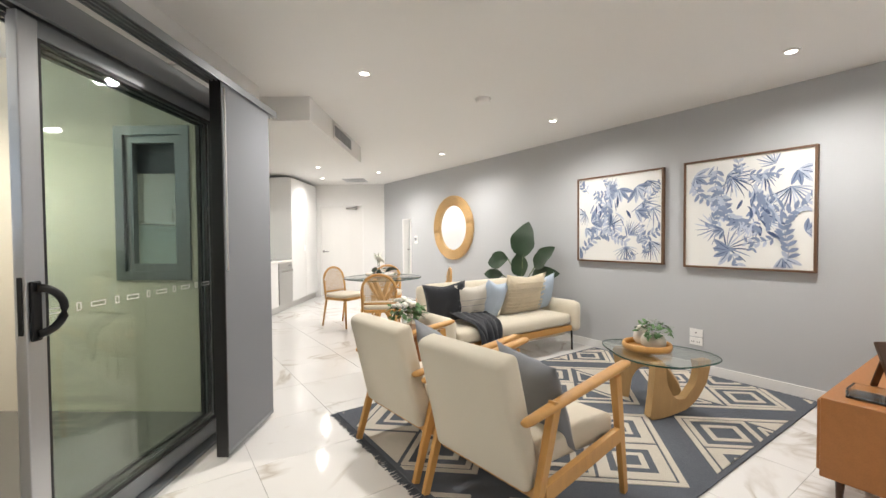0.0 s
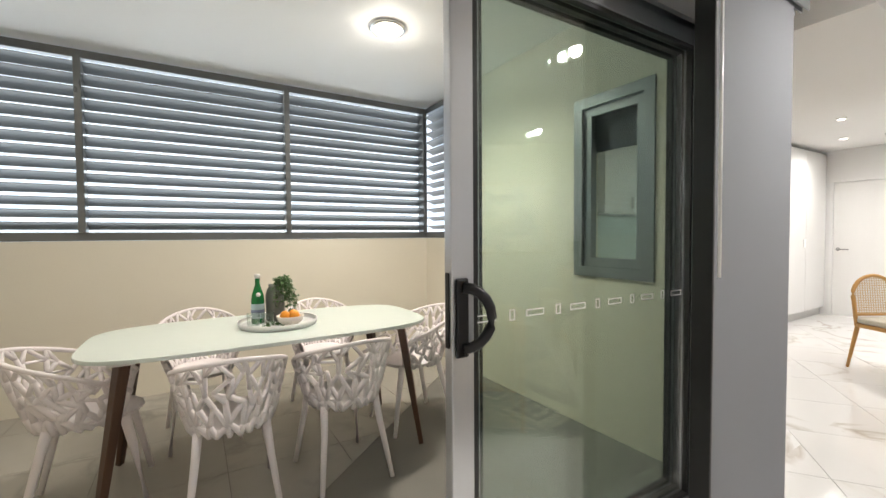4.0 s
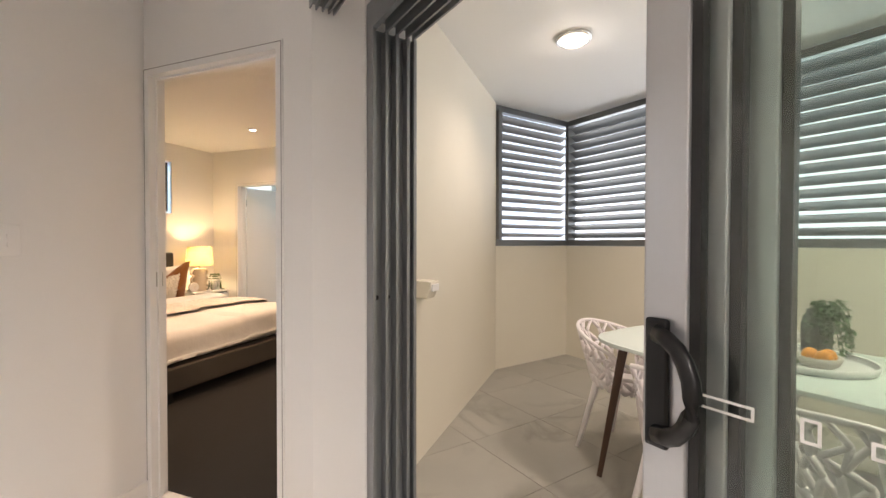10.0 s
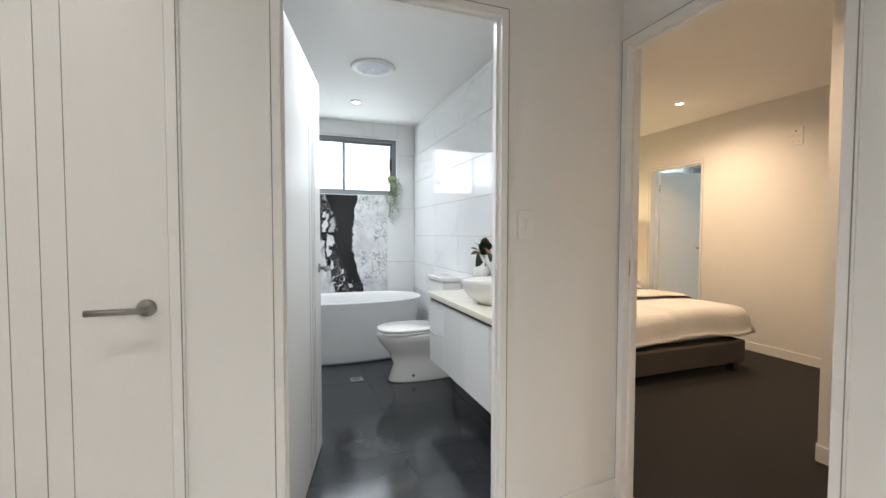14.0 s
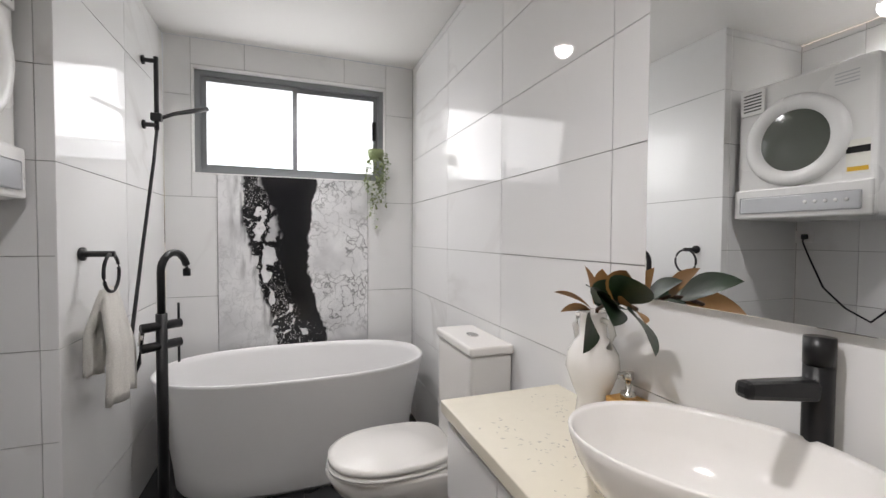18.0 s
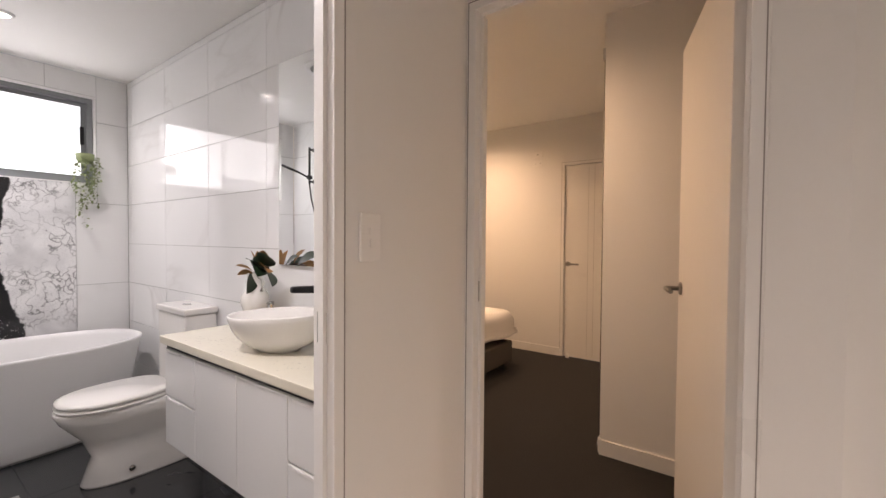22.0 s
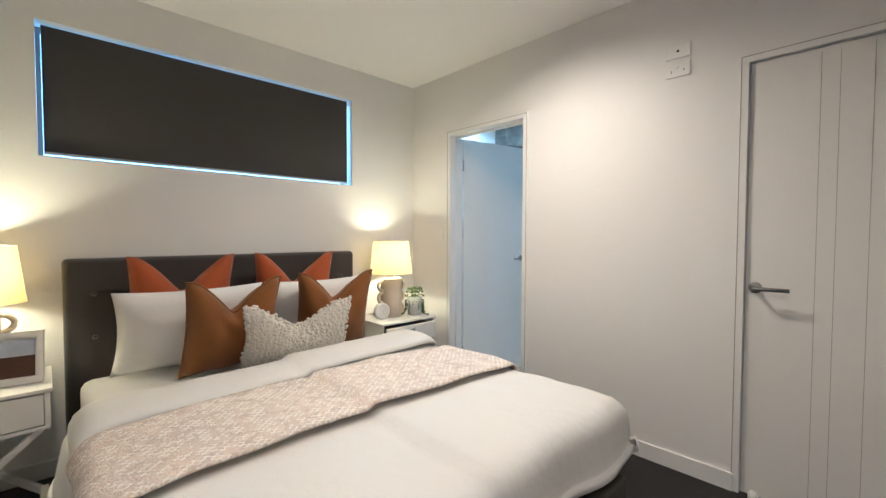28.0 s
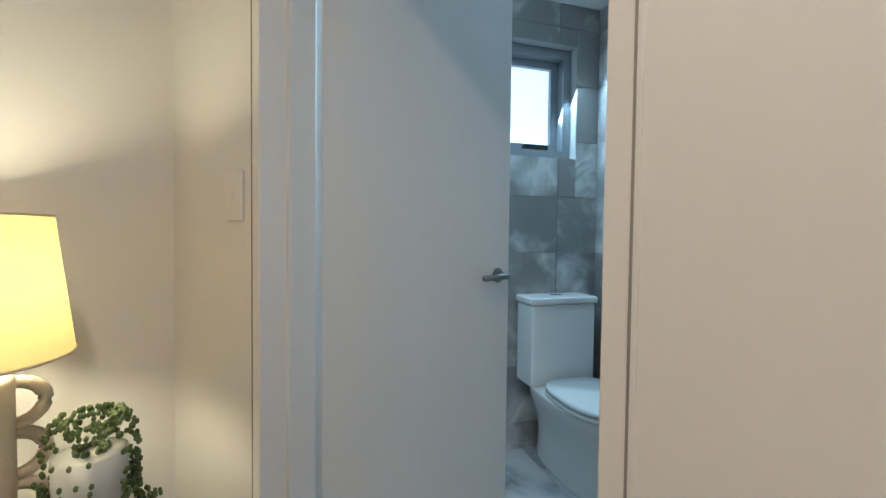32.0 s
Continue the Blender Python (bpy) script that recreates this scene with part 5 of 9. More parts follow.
def dining_chair():
    """Chair with a rounded cane back; it faces local -y."""
    ob = thing("dining_chair", pose(0, 0, -9), "oak dining chair with cane back and cream seat", "chair", "chairs round the glass table")
    smooth(part("seat", slab_bm(0.45, 0.44, 0.05, 0.09, 0.018), CREAM, ob, "cream padded seat")).location.z = 0.43
    part("seat_frame", slab_bm(0.46, 0.45, 0.035, 0.095, 0.006), OAK, ob).location.z = 0.395
    for s in (-1, 1):
        part("front_leg", tube_bm([(s * 0.19, -0.18, 0.40), (s * 0.2, -0.2, 0.0)], [0.018, 0.012], 8), OAK, ob)
        part("back_leg", tube_bm([(s * 0.19, 0.19, 0.42), (s * 0.2, 0.27, 0.0)], [0.018, 0.012], 8), OAK, ob)
    bow = [(-0.195, 0.2, 0.40), (-0.2, 0.225, 0.62)] + [(0.2 * math.cos(radians(a)), 0.235 + 0.02 * math.sin(radians(a)), 0.66 + 0.19 * math.sin(radians(a))) for a in range(180, -1, -15)] + [(0.2, 0.225, 0.62), (0.195, 0.2, 0.40)]
    part("back_bow", tube_bm(bow, 0.016, 8), OAK, ob, "rounded oak back frame")
    part("lower_rail", tube_bm([(-0.195, 0.205, 0.5), (0.195, 0.205, 0.5)], 0.012, 8), OAK, ob)
    cane = bmesh.new()

    def edge(x):
        return 0.66 + 0.185 * math.sqrt(max(0, 1 - (x / 0.2) ** 2))

    for i in range(17):
        x = -0.18 + 0.36 * i / 16
        cane = join(cane, bar_bm((x, 0.21, 0.5), (x * 0.98, 0.244, edge(x)), 0.006, 0.003, bevel=0))
    for i in range(15):
        z = 0.515 + 0.31 * i / 14
        hw = 0.19 if z < 0.66 else 0.19 * math.sqrt(max(0, 1 - ((z - 0.66) / 0.19) ** 2))
        y = 0.213 + 0.034 * (z - 0.5) / 0.33
        cane = join(cane, bar_bm((-hw, y, z), (hw, y, z), 0.004, 0.006, bevel=0))
    part("cane_panel", cane, CANE, ob, "open woven cane panel")
    return ob


dc = dining_chair()
for x, y, rz in ((4.10, -2.76, -66), (2.91, -2.74, 60), (3.10, -3.63, 152), (3.96, -3.36, -121)):
    copy_thing(dc, pose(x, y, 0, 0, 0, rz))
for o in (*dc.children_recursive, dc):
    bpy.data.objects.remove(o)
bowl = thing("orchid_basket", pose(3.45, -3.0, 0.747), "white orchid in a woven bowl on the table", "plant")
part("bowl", lathe_bm([(0.10, 0), (0.19, 0.02), (0.20, 0.05), (0.17, 0.055), (0.16, 0.04)], 28), BISQUE, bowl)
part("leaves", moved(spray_bm(14, 5, 0.10, 0.05, 0.16, droop=0.5), pose(0, 0, 0.05)), LEAF, bowl, "dark strap leaves")
for k in range(2):
    part("stem", tube_bm([(0.03 * k, 0, 0.05), (0.05 * k - 0.02, 0.02, 0.25), (0.12 * k - 0.06, 0.05, 0.33)], 0.004, 5), STEM, bowl)
for k in range(9):
    part("flower", moved(lathe_bm([(0.004, 0), (0.035, 0.006), (0.04, 0.014), (0.01, 0.018)], 8), pose(-0.08 + 0.022 * k, 0.03 * math.sin(k), 0.22 + 0.02 * (k % 5), 60, 0, 40 * k)), PETAL, bowl, "white orchid flower")

# ---- entry and kitchen ----
def downlight(x, y, z, group):
    ob = thing("downlight", pose(x, y, z), "round white recessed downlight, switched on", "downlight", group)
    part("trim_ring", lathe_bm([(0.033, 0.0), (0.033, -0.012), (0.05, -0.006), (0.052, 0.0)], 24, cap=False), TRIM, ob)
    part("lens", lathe_bm([(0.0, -0.0105), (0.033, -0.0105), (0.033, -0.008), (0.0, -0.008)], 24, cap=False), LAMP_ON, ob, "glowing lens")
    return ob


for x, y, z, w in LIVING_LAMPS:
    downlight(x, y, z, "living room downlights")
sm = thing("smoke_alarm", pose(1.03, -2.81, CEIL), "round white smoke alarm on the ceiling", "smoke alarm")
part("body", lathe_bm([(0.045, -0.035), (0.06, -0.028), (0.065, -0.012), (0.07, 0.0)], 28), TRIM, sm)
vent = thing("air_vent", UV0, "slatted air conditioning vent in the ceiling box", "vent")
part("vent_frame", ring_bm([(2.66, 2.315), (3.36, 2.315), (3.36, 2.43), (2.66, 2.43)], [(2.63, 2.29), (3.39, 2.29), (3.39, 2.455), (2.63, 2.455)], -0.430, -0.4205), TRIM, vent)
part("backing", box_bm(2.66, -0.4235, 2.315, 3.36, -0.4205, 2.43), SLOT, vent)
for k in range(22):
    part("slat", box_bm(2.672 + k * 0.031, -0.431, 2.318, 2.682 + k * 0.031, -0.4237, 2.427), ALU_LIGHT, vent)
cv = thing("ceiling_vent", skew(6.9, 0.35, CEIL), "square ceiling air vent near the entry", "vent")
for k in range(5):
    part("slat", ring_bm([(-0.2 + 0.035 * k, -0.2 + 0.035 * k), (0.2 - 0.035 * k, -0.2 + 0.035 * k), (0.2 - 0.035 * k, 0.2 - 0.035 * k), (-0.2 + 0.035 * k, 0.2 - 0.035 * k)], [(-0.22 + 0.035 * k, -0.22 + 0.035 * k), (0.22 - 0.035 * k, -0.22 + 0.035 * k), (0.22 - 0.035 * k, 0.22 - 0.035 * k), (-0.22 + 0.035 * k, 0.22 - 0.035 * k)], 0, 0.012), ALU_LIGHT, cv).matrix_basis = pose(0, 0, 0, -90)


def lever(parent, m, mt=NICKEL, both=False):
    """A round rose and a straight lever; local -y is the room, the lever runs to -x."""
    r = part("rose", moved(lathe_bm([(0.0, 0.0), (0.026, 0.0), (0.026, 0.006), (0.022, 0.009), (0.0, 0.009)], 20, cap=False), m @ pose(0, 0, 0, 90)), mt, parent, "round satin steel rose")
    part("lever", moved(tube_bm([(0, -0.005, 0), (0, -0.05, 0), (-0.012, -0.057, 0), (-0.13, -0.057, 0)], 0.0095, 8), m), mt, parent, "straight satin steel lever")


def door_leaf(name, m, w, h, label, grooves=True, handle_x=None, sides=(-1,), mt=DOOR_WHITE, lever_z=1.0):
    """A flush door, hinged at local x = 0, running to +x, its body between y = 0 and 0.036."""
    ob = tagged(thing(name, m, label, "door"), kind="structure")
    part("leaf", box_bm(0.002, 0.0, 0.008, w - 0.003, 0.036, h, 0.002), mt, ob)
    if grooves:
        # each groove is a thin dark strip on the face, its shade put into colour
        for gx in grooves:
            for sd, y in ((-1, -0.0006), (1, 0.0366)):
                if sd in sides:
                    part("groove", box_bm(gx - 0.0008, y - 0.0006, 0.05, gx + 0.0008, y + 0.0006, h - 0.02), SHADE_LINE, ob, "fine dark strip painted as groove shade")
    hx = handle_x or w - 0.065
    for sd in sides:
        lever(ob, pose(hx, 0.0, lever_z) if sd < 0 else pose(hx, 0.036, lever_z) @ Matrix.Diagonal((1, -1, 1, 1)))
    for z in (0.25, h - 0.22):
        part("hinge", moved(lathe_bm([(0.006, -0.045), (0.006, 0.045)], 8), pose(-0.004, 0.0, z)), CHROME, ob, "steel butt hinge")
    return ob


def door_frame(name, m, w, h, depth, label, faces=(0, 1)):
    """A lining round an opening w wide and h high, local x along the wall, y through it; thin stops and outer lines
    painted as shade.
    """
    ob = tagged(thing(name, m, label, "door frame"), kind="structure")
    t = 0.032
    sg = 1 if depth > 0 else -1
    g = 0.005
    for x0, x1 in ((-t, g), (w - g, w + t)):
        part("jamb", box_bm(x0, -0.006 * sg, 0, x1, depth + 0.006 * sg, h - g, 0.002), TRIM, ob)
    part("head", box_bm(-t, -0.006 * sg, h - g, w + t, depth + 0.006 * sg, h + t, 0.002), TRIM, ob)
    ya, yb = depth * 0.5 - 0.006, depth * 0.5 + 0.012
    part("stop", join(box_bm(g, ya, 0, g + 0.011, yb, h - g), box_bm(w - g - 0.011, ya, 0, w - g, yb, h - g), box_bm(g + 0.011, ya, h - g - 0.011, w - g - 0.011, yb, h - g)), TRIM, ob)
    for f in faces:
        y0 = (-0.0075 if f == 0 else depth + 0.0045) if sg > 0 else (0.0045 if f == 0 else depth - 0.0075)
        part("shadow_line", join(box_bm(-t + 0.006, y0, 0, -t + 0.009, y0 + 0.003, h + t - 0.009), box_bm(w + t - 0.009, y0, 0, w + t - 0.006, y0 + 0.003, h + t - 0.009), box_bm(-t + 0.006, y0, h + t - 0.009, w + t - 0.006, y0 + 0.003, h + t - 0.006)), SHADE_LINE, ob, "thin grey line painted as a bead shadow")
    return ob


# entry door (in the skewed wall): local x along N
m_entry = pose(*uv(7.56, 0.37), 0, 0, 0, SKEW + 90)
door_frame("door_1_frame", m_entry, 0.92, 2.0, -0.10, "white entry door frame", ())
entry = door_leaf("door_1", m_entry @ pose(0.006, -0.06, 0), 0.908, 1.988, "closed white entry door with steel lever", None, 0.85, (1,))
part("closer", box_bm(0.10, 0.036, 1.92, 0.34, 0.075, 1.965, 0.006), CHROME, entry, "grey steel door closer")
part("closer_arm", bar_bm((0.2, 0.06, 1.97), (0.02, 0.10, 1.975), 0.02, 0.006), CHROME, entry)

def cabinet(name, m, w, d, h, label, doors=1, z0=0.0, handle="top", group="kitchen cabinets"):
    """A cabinet unit; local x along the run, front at y = 0, body to +y."""
    ob = thing(name, m, label, "cabinet", group)
    part("body", box_bm(0.001, 0.02, z0, w - 0.001, d, h, 0.001), CABINET, ob)
    for k in range(doors):
        a, b = w * k / doors + 0.002, w * (k + 1) / doors - 0.002
        dr = part("door", box_bm(a, 0.0, z0 + 0.002, b, 0.018, h - 0.002, 0.002), CABINET, ob)
        if handle == "top":
            part("handle", box_bm(a + 0.03, -0.022, h - 0.06, a + 0.045, -0.001, h - 0.16, 0.003), CHROME, dr, "slim steel bar handle")
        elif handle == "low":
            part("handle", box_bm(b - 0.045, -0.022, z0 + 0.05, b - 0.03, -0.001, z0 + 0.17, 0.003), CHROME, dr, "slim steel bar handle")
    return ob


for u, w, n in ((2.7, 0.9, 2), (3.6, 0.9, 2), (4.5, 0.97, 2)):
    cabinet("base_cabinet", skew(u, 1.36), w, 0.58, 0.86, "white gloss kitchen base cabinet", n, 0.12)
for u in (2.7, 3.6, 4.5):
    cabinet("wall_cabinet", skew(u, 1.58), 0.9, 0.36, 2.15, "white gloss wall cabinet over the bench", 2, 1.45, "low")
part_k = thing("kickboard", UV0, "brushed grey kickboard under the kitchen units", "kickboard")
part("board", box_bm(2.7, 1.41, 0.0, 7.54, 1.43, 0.118), STEEL, part_k)
top = thing("worktop", UV0, "pale stone kitchen worktop", "worktop")
part("slab", box_bm(2.7, 1.335, 0.86, 6.07, 1.945, 0.90, 0.004), CERAMIC, top)
sp = thing("splashback", UV0, "pale green glass splashback", "splashback")
part("panel", box_bm(2.7, 1.938, 0.902, 6.08, 1.948, 1.448), SPLASH, sp)
for u, w in ((6.09, 0.72), (6.812, 0.72)):
    cabinet("tall_cabinet", skew(u, 1.36), w, 0.58, 2.42, "tall white pantry cabinet beside the dishwasher", 1, 0.12, "none")
dw = thing("dishwasher", skew(5.48, 1.36), "stainless steel dishwasher under the bench", "dishwasher")
part("body", box_bm(0.004, 0.02, 0.12, 0.594, 0.56, 0.858), STEEL, dw)
part("door", box_bm(0.004, -0.012, 0.14, 0.594, 0.019, 0.74, 0.004), STEEL, dw)
part("control_panel", box_bm(0.004, -0.012, 0.744, 0.594, 0.019, 0.856, 0.004), STEEL, dw)
part("handle", box_bm(0.05, -0.045, 0.70, 0.55, -0.03, 0.72, 0.004), CHROME, dw)
for k in range(3):
    part("button", box_bm(0.40 + 0.05 * k, -0.0145, 0.79, 0.42 + 0.05 * k, -0.012, 0.81), BLACK, dw)
fb = thing("fruit_bowl", skew(5.15, 1.62, 0.90), "dark bowl of yellow fruit on the worktop", "bowl")
part("bowl", lathe_bm([(0.05, 0), (0.11, 0.05), (0.115, 0.06), (0.10, 0.055), (0.04, 0.01)], 24), WALNUT, fb)
YELLOW = mat("lemon_skin", (0.72, 0.42, 0.03), 0.45, var=0.1, bump=0.2, bscale=200)
for k in range(5):
    part("fruit", moved(lathe_bm([(0.004, -0.036), (0.024, -0.026), (0.033, 0), (0.024, 0.026), (0.004, 0.036)], 12), pose(0.05 * math.cos(k * 1.3), 0.05 * math.sin(k * 1.3), 0.07 + 0.015 * (k % 2), 70, 0, 50 * k)), YELLOW, fb, "yellow lemon")
pot("kitchen_plant", skew(5.3, 1.75, 0.90), [(0.04, 0), (0.055, 0.05), (0.05, 0.10), (0.04, 0.10)], BISQUE, "small leafy plant on the worktop", "plant", spray_bm(50, 31, 0.10, 0.16, 0.07), LEAF)
plate("light_switch", skew(6.75, 1.36, 1.1, 180), 0.075, 0.115, "white light switch on the tall cabinet side", "switch", [(0, 0, 0.012, 0.02, 0.003, TRIM)])

# ---- balcony ----
def louvre_run(u0, v0, u1, v1, name, label, posts, tilt=-26):
    """Fixed blades between posts from one plan point to another."""
    p, q = Vector(uv(u0, v0)), Vector(uv(u1, v1))
    ln = (q - p).length
    ang = math.degrees(math.atan2(q.y - p.y, q.x - p.x))
    ob = thing(name, pose(p.x, p.y, 0, 0, 0, ang), label, "louvre screen", "louvre screens round the balcony")
    part("top_rail", box_bm(0, -0.025, 2.555, ln, 0.045, 2.615, 0.003), LOUVRE, ob)
    part("bottom_rail", box_bm(0, -0.03, 1.222, ln, 0.05, 1.285, 0.003), LOUVRE, ob)
    for s in posts:
        part("post", box_bm(s - 0.022, -0.062, 1.285, s + 0.022, 0.062, 2.555, 0.003), LOUVRE, ob)
    edges = sorted({0.0, ln, *posts})
    blade = None
    pitch = 0.0895
    for a, b in zip(edges, edges[1:]):
        me = None
        for k in range(14):
            z = 1.335 + pitch * k
            if me is None:
                n = 6
                pts = [(-0.058 + 0.116 * i / n, 0.013 * math.sin(math.pi * i / n)) for i in range(n + 1)]
                prof = pts + [(y, z2 - 0.006 - 0.004 * math.sin(math.pi * i / n)) for i, (y, z2) in reversed(list(enumerate(pts)))]
                bm = bmesh.new()
                r0 = [bm.verts.new((a + 0.012, y, zz)) for y, zz in prof]
                r1 = [bm.verts.new((b - 0.012, y, zz)) for y, zz in prof]
                m_ = len(prof)
                bm.faces.new(r0), bm.faces.new(r1[::-1])
                for i in range(m_):
                    j = (i + 1) % m_
                    bm.faces.new((r0[i], r0[j], r1[j], r1[i]))
                bmesh.ops.recalc_face_normals(bm, faces=bm.faces[:])
                for vv in bm.verts:
                    y, zz = vv.co.y, vv.co.z
                    t = radians(tilt)
                    vv.co.y, vv.co.z = y * math.cos(t) - zz * math.sin(t), y * math.sin(t) + zz * math.cos(t)
                bo = part("blade", bm, LOUVRE, ob)
                bo.location = (0, 0.008, z)
                me = bo.data
            else:
                bo = new("blade", me)
                bo.parent, bo.location = ob, (0, 0.008, z)
    return ob


louvre_run(-2.82, 2.97, 1.50, 2.97, "louvre_screen", "long grey aluminium louvre screen above the parapet", [0.03, 1.44, 2.88, 4.29])
louvre_run(-2.84, 1.90, -2.84, 2.95, "louvre_screen", "short grey louvre screen beside the rendered wall", [0.03], -15)
louvre_run(1.52, 2.95, 1.52, 2.12, "louvre_screen", "short grey louvre screen at the kitchen wall", [0.80], -15)

# oyster lamp on the soffit
OYSTER = glow("oyster_glass", (1, 0.90, 0.72), 2.6)
for u, v in ((0.45, 1.55), (-1.53, 1.48)):
    lampo = thing("ceiling_lamp", skew(u, v, BALC_CEIL), "round oyster ceiling lamp with chrome rim, lit", "ceiling lamp", "balcony ceiling lamps")
    part("rim", lathe_bm([(0.115, 0.0), (0.12, -0.016), (0.112, -0.024), (0.098, -0.024), (0.095, 0.0)], 32, cap=False), CHROME, lampo)
    part("diffuser", lathe_bm([(0.0, -0.06), (0.04, -0.056), (0.075, -0.042), (0.098, -0.024)], 32, cap=False), OYSTER, lampo, "frosted glowing dome").visible_shadow = False

# added glowing sheet that stands in for the bright overcast distance beyond the louvres
OVERCAST_GLOW = glow("glowing_overcast_backdrop", (0.72, 0.85, 1.0), 0.36)
structure("backdrop", prism_bm(uvs((-7.2, 4.6), (-7.2, 8.0), (7.0, 8.0), (7.0, 2.3), (7.1, 2.3), (7.1, 8.1), (-7.3, 8.1), (-7.3, 4.6)), -0.44, 9.0), OVERCAST_GLOW, "glowing sheet standing in for overcast sky beyond the balcony", "backdrop")

# kitchen window in the balcony wall
kw = tagged(thing("window_kitchen", UV0, "grey aluminium awning window into the kitchen", "window"), kind="structure")
part("window_frame", moved(ring_bm([(0.39, 1.04), (0.82, 1.04), (0.82, 2.05), (0.39, 2.05)], [(0.325, 0.975), (0.885, 0.975), (0.885, 2.115), (0.325, 2.115)], -1.60, -1.485), pose(0, 0, 0, 0, 0, 90)), ALU, kw)
part("sash", moved(ring_bm([(0.445, 1.095), (0.765, 1.095), (0.765, 1.995), (0.445, 1.995)], [(0.39, 1.04), (0.82, 1.04), (0.82, 2.05), (0.39, 2.05)], -1.56, -1.51), pose(0, 0, 0, 0, 0, 90)), ALU, kw)
w_ = part("pane", moved(box_bm(0.445, -1.54, 1.095, 0.765, -1.535, 1.995), pose(0, 0, 0, 0, 0, 90)), PANE, kw)
w_.visible_shadow = False
kb = thing("kitchen_window_blind", UV0, "half-drawn dark roller blind in the kitchen window", "blind")
part("fabric", box_bm(1.60, 0.40, 1.78, 1.604, 0.81, 2.04), BLIND, kb)

# vent hood on the wall
hd = thing("wall_vent_cowl", pose(-0.70, 1.27, 0.99), "small cream wall vent cowl on the rendered wall", "vent cowl")
part("body", moved(prism_bm([(0, -0.05), (0.075, -0.05), (0.1, 0.02), (0.1, 0.045), (0, 0.05)], -0.06, 0.06, 0.004), pose(0, 0, 0, 90)), CREAM_WALL, hd)
part("flap", box_bm(0.098, -0.05, -0.01, 0.106, 0.05, 0.03, 0.003), TRIM, hd)

# outdoor table
OPAL = mat("white_tempered_glass", (0.66, 0.73, 0.69), 0.12, var=0.02, grain=0.01)
ot = thing("outdoor_table", skew(-0.30, 1.47), "white glass-topped outdoor table with walnut legs", "table")
tpts = []
for i in range(64):
    a = 2 * math.pi * i / 64
    c, s = math.cos(a), math.sin(a)
    e = 4.2
    tpts.append((0.85 * math.copysign(abs(c) ** (2 / e), c), 0.42 * math.copysign(abs(s) ** (2 / e), s)))
part("tabletop", prism_bm(tpts, 0.722, 0.742, 0.004), OPAL, ot, "milky white glass top with curved sides")
part("under_frame", ring_bm([(x * 0.70, y * 0.6) for x, y in tpts], [(x * 0.78, y * 0.74) for x, y in tpts], 0, 0.03), TRIM, ot).matrix_basis = pose(0, 0, 0.70, 90) @ Matrix.Diagonal((1, 1, -1, 1))
for sx in (-1, 1):
    for sy in (-1, 1):
        part("leg", bar_bm((sx * 0.66, sy * 0.27, 0.715), (sx * 0.76, sy * 0.33, 0.0), 0.062, 0.045, taper=0.6), WALNUT, ot)
        part("leg_bracket", box_bm(sx * 0.61, sy * 0.22, 0.70, sx * 0.71, sy * 0.32, 0.7215, 0.003), TRIM, ot, "white leg bracket")


PLASTIC = mat("white_polypropylene", (0.86, 0.80, 0.80), 0.38, var=0.02, grain=0.01)


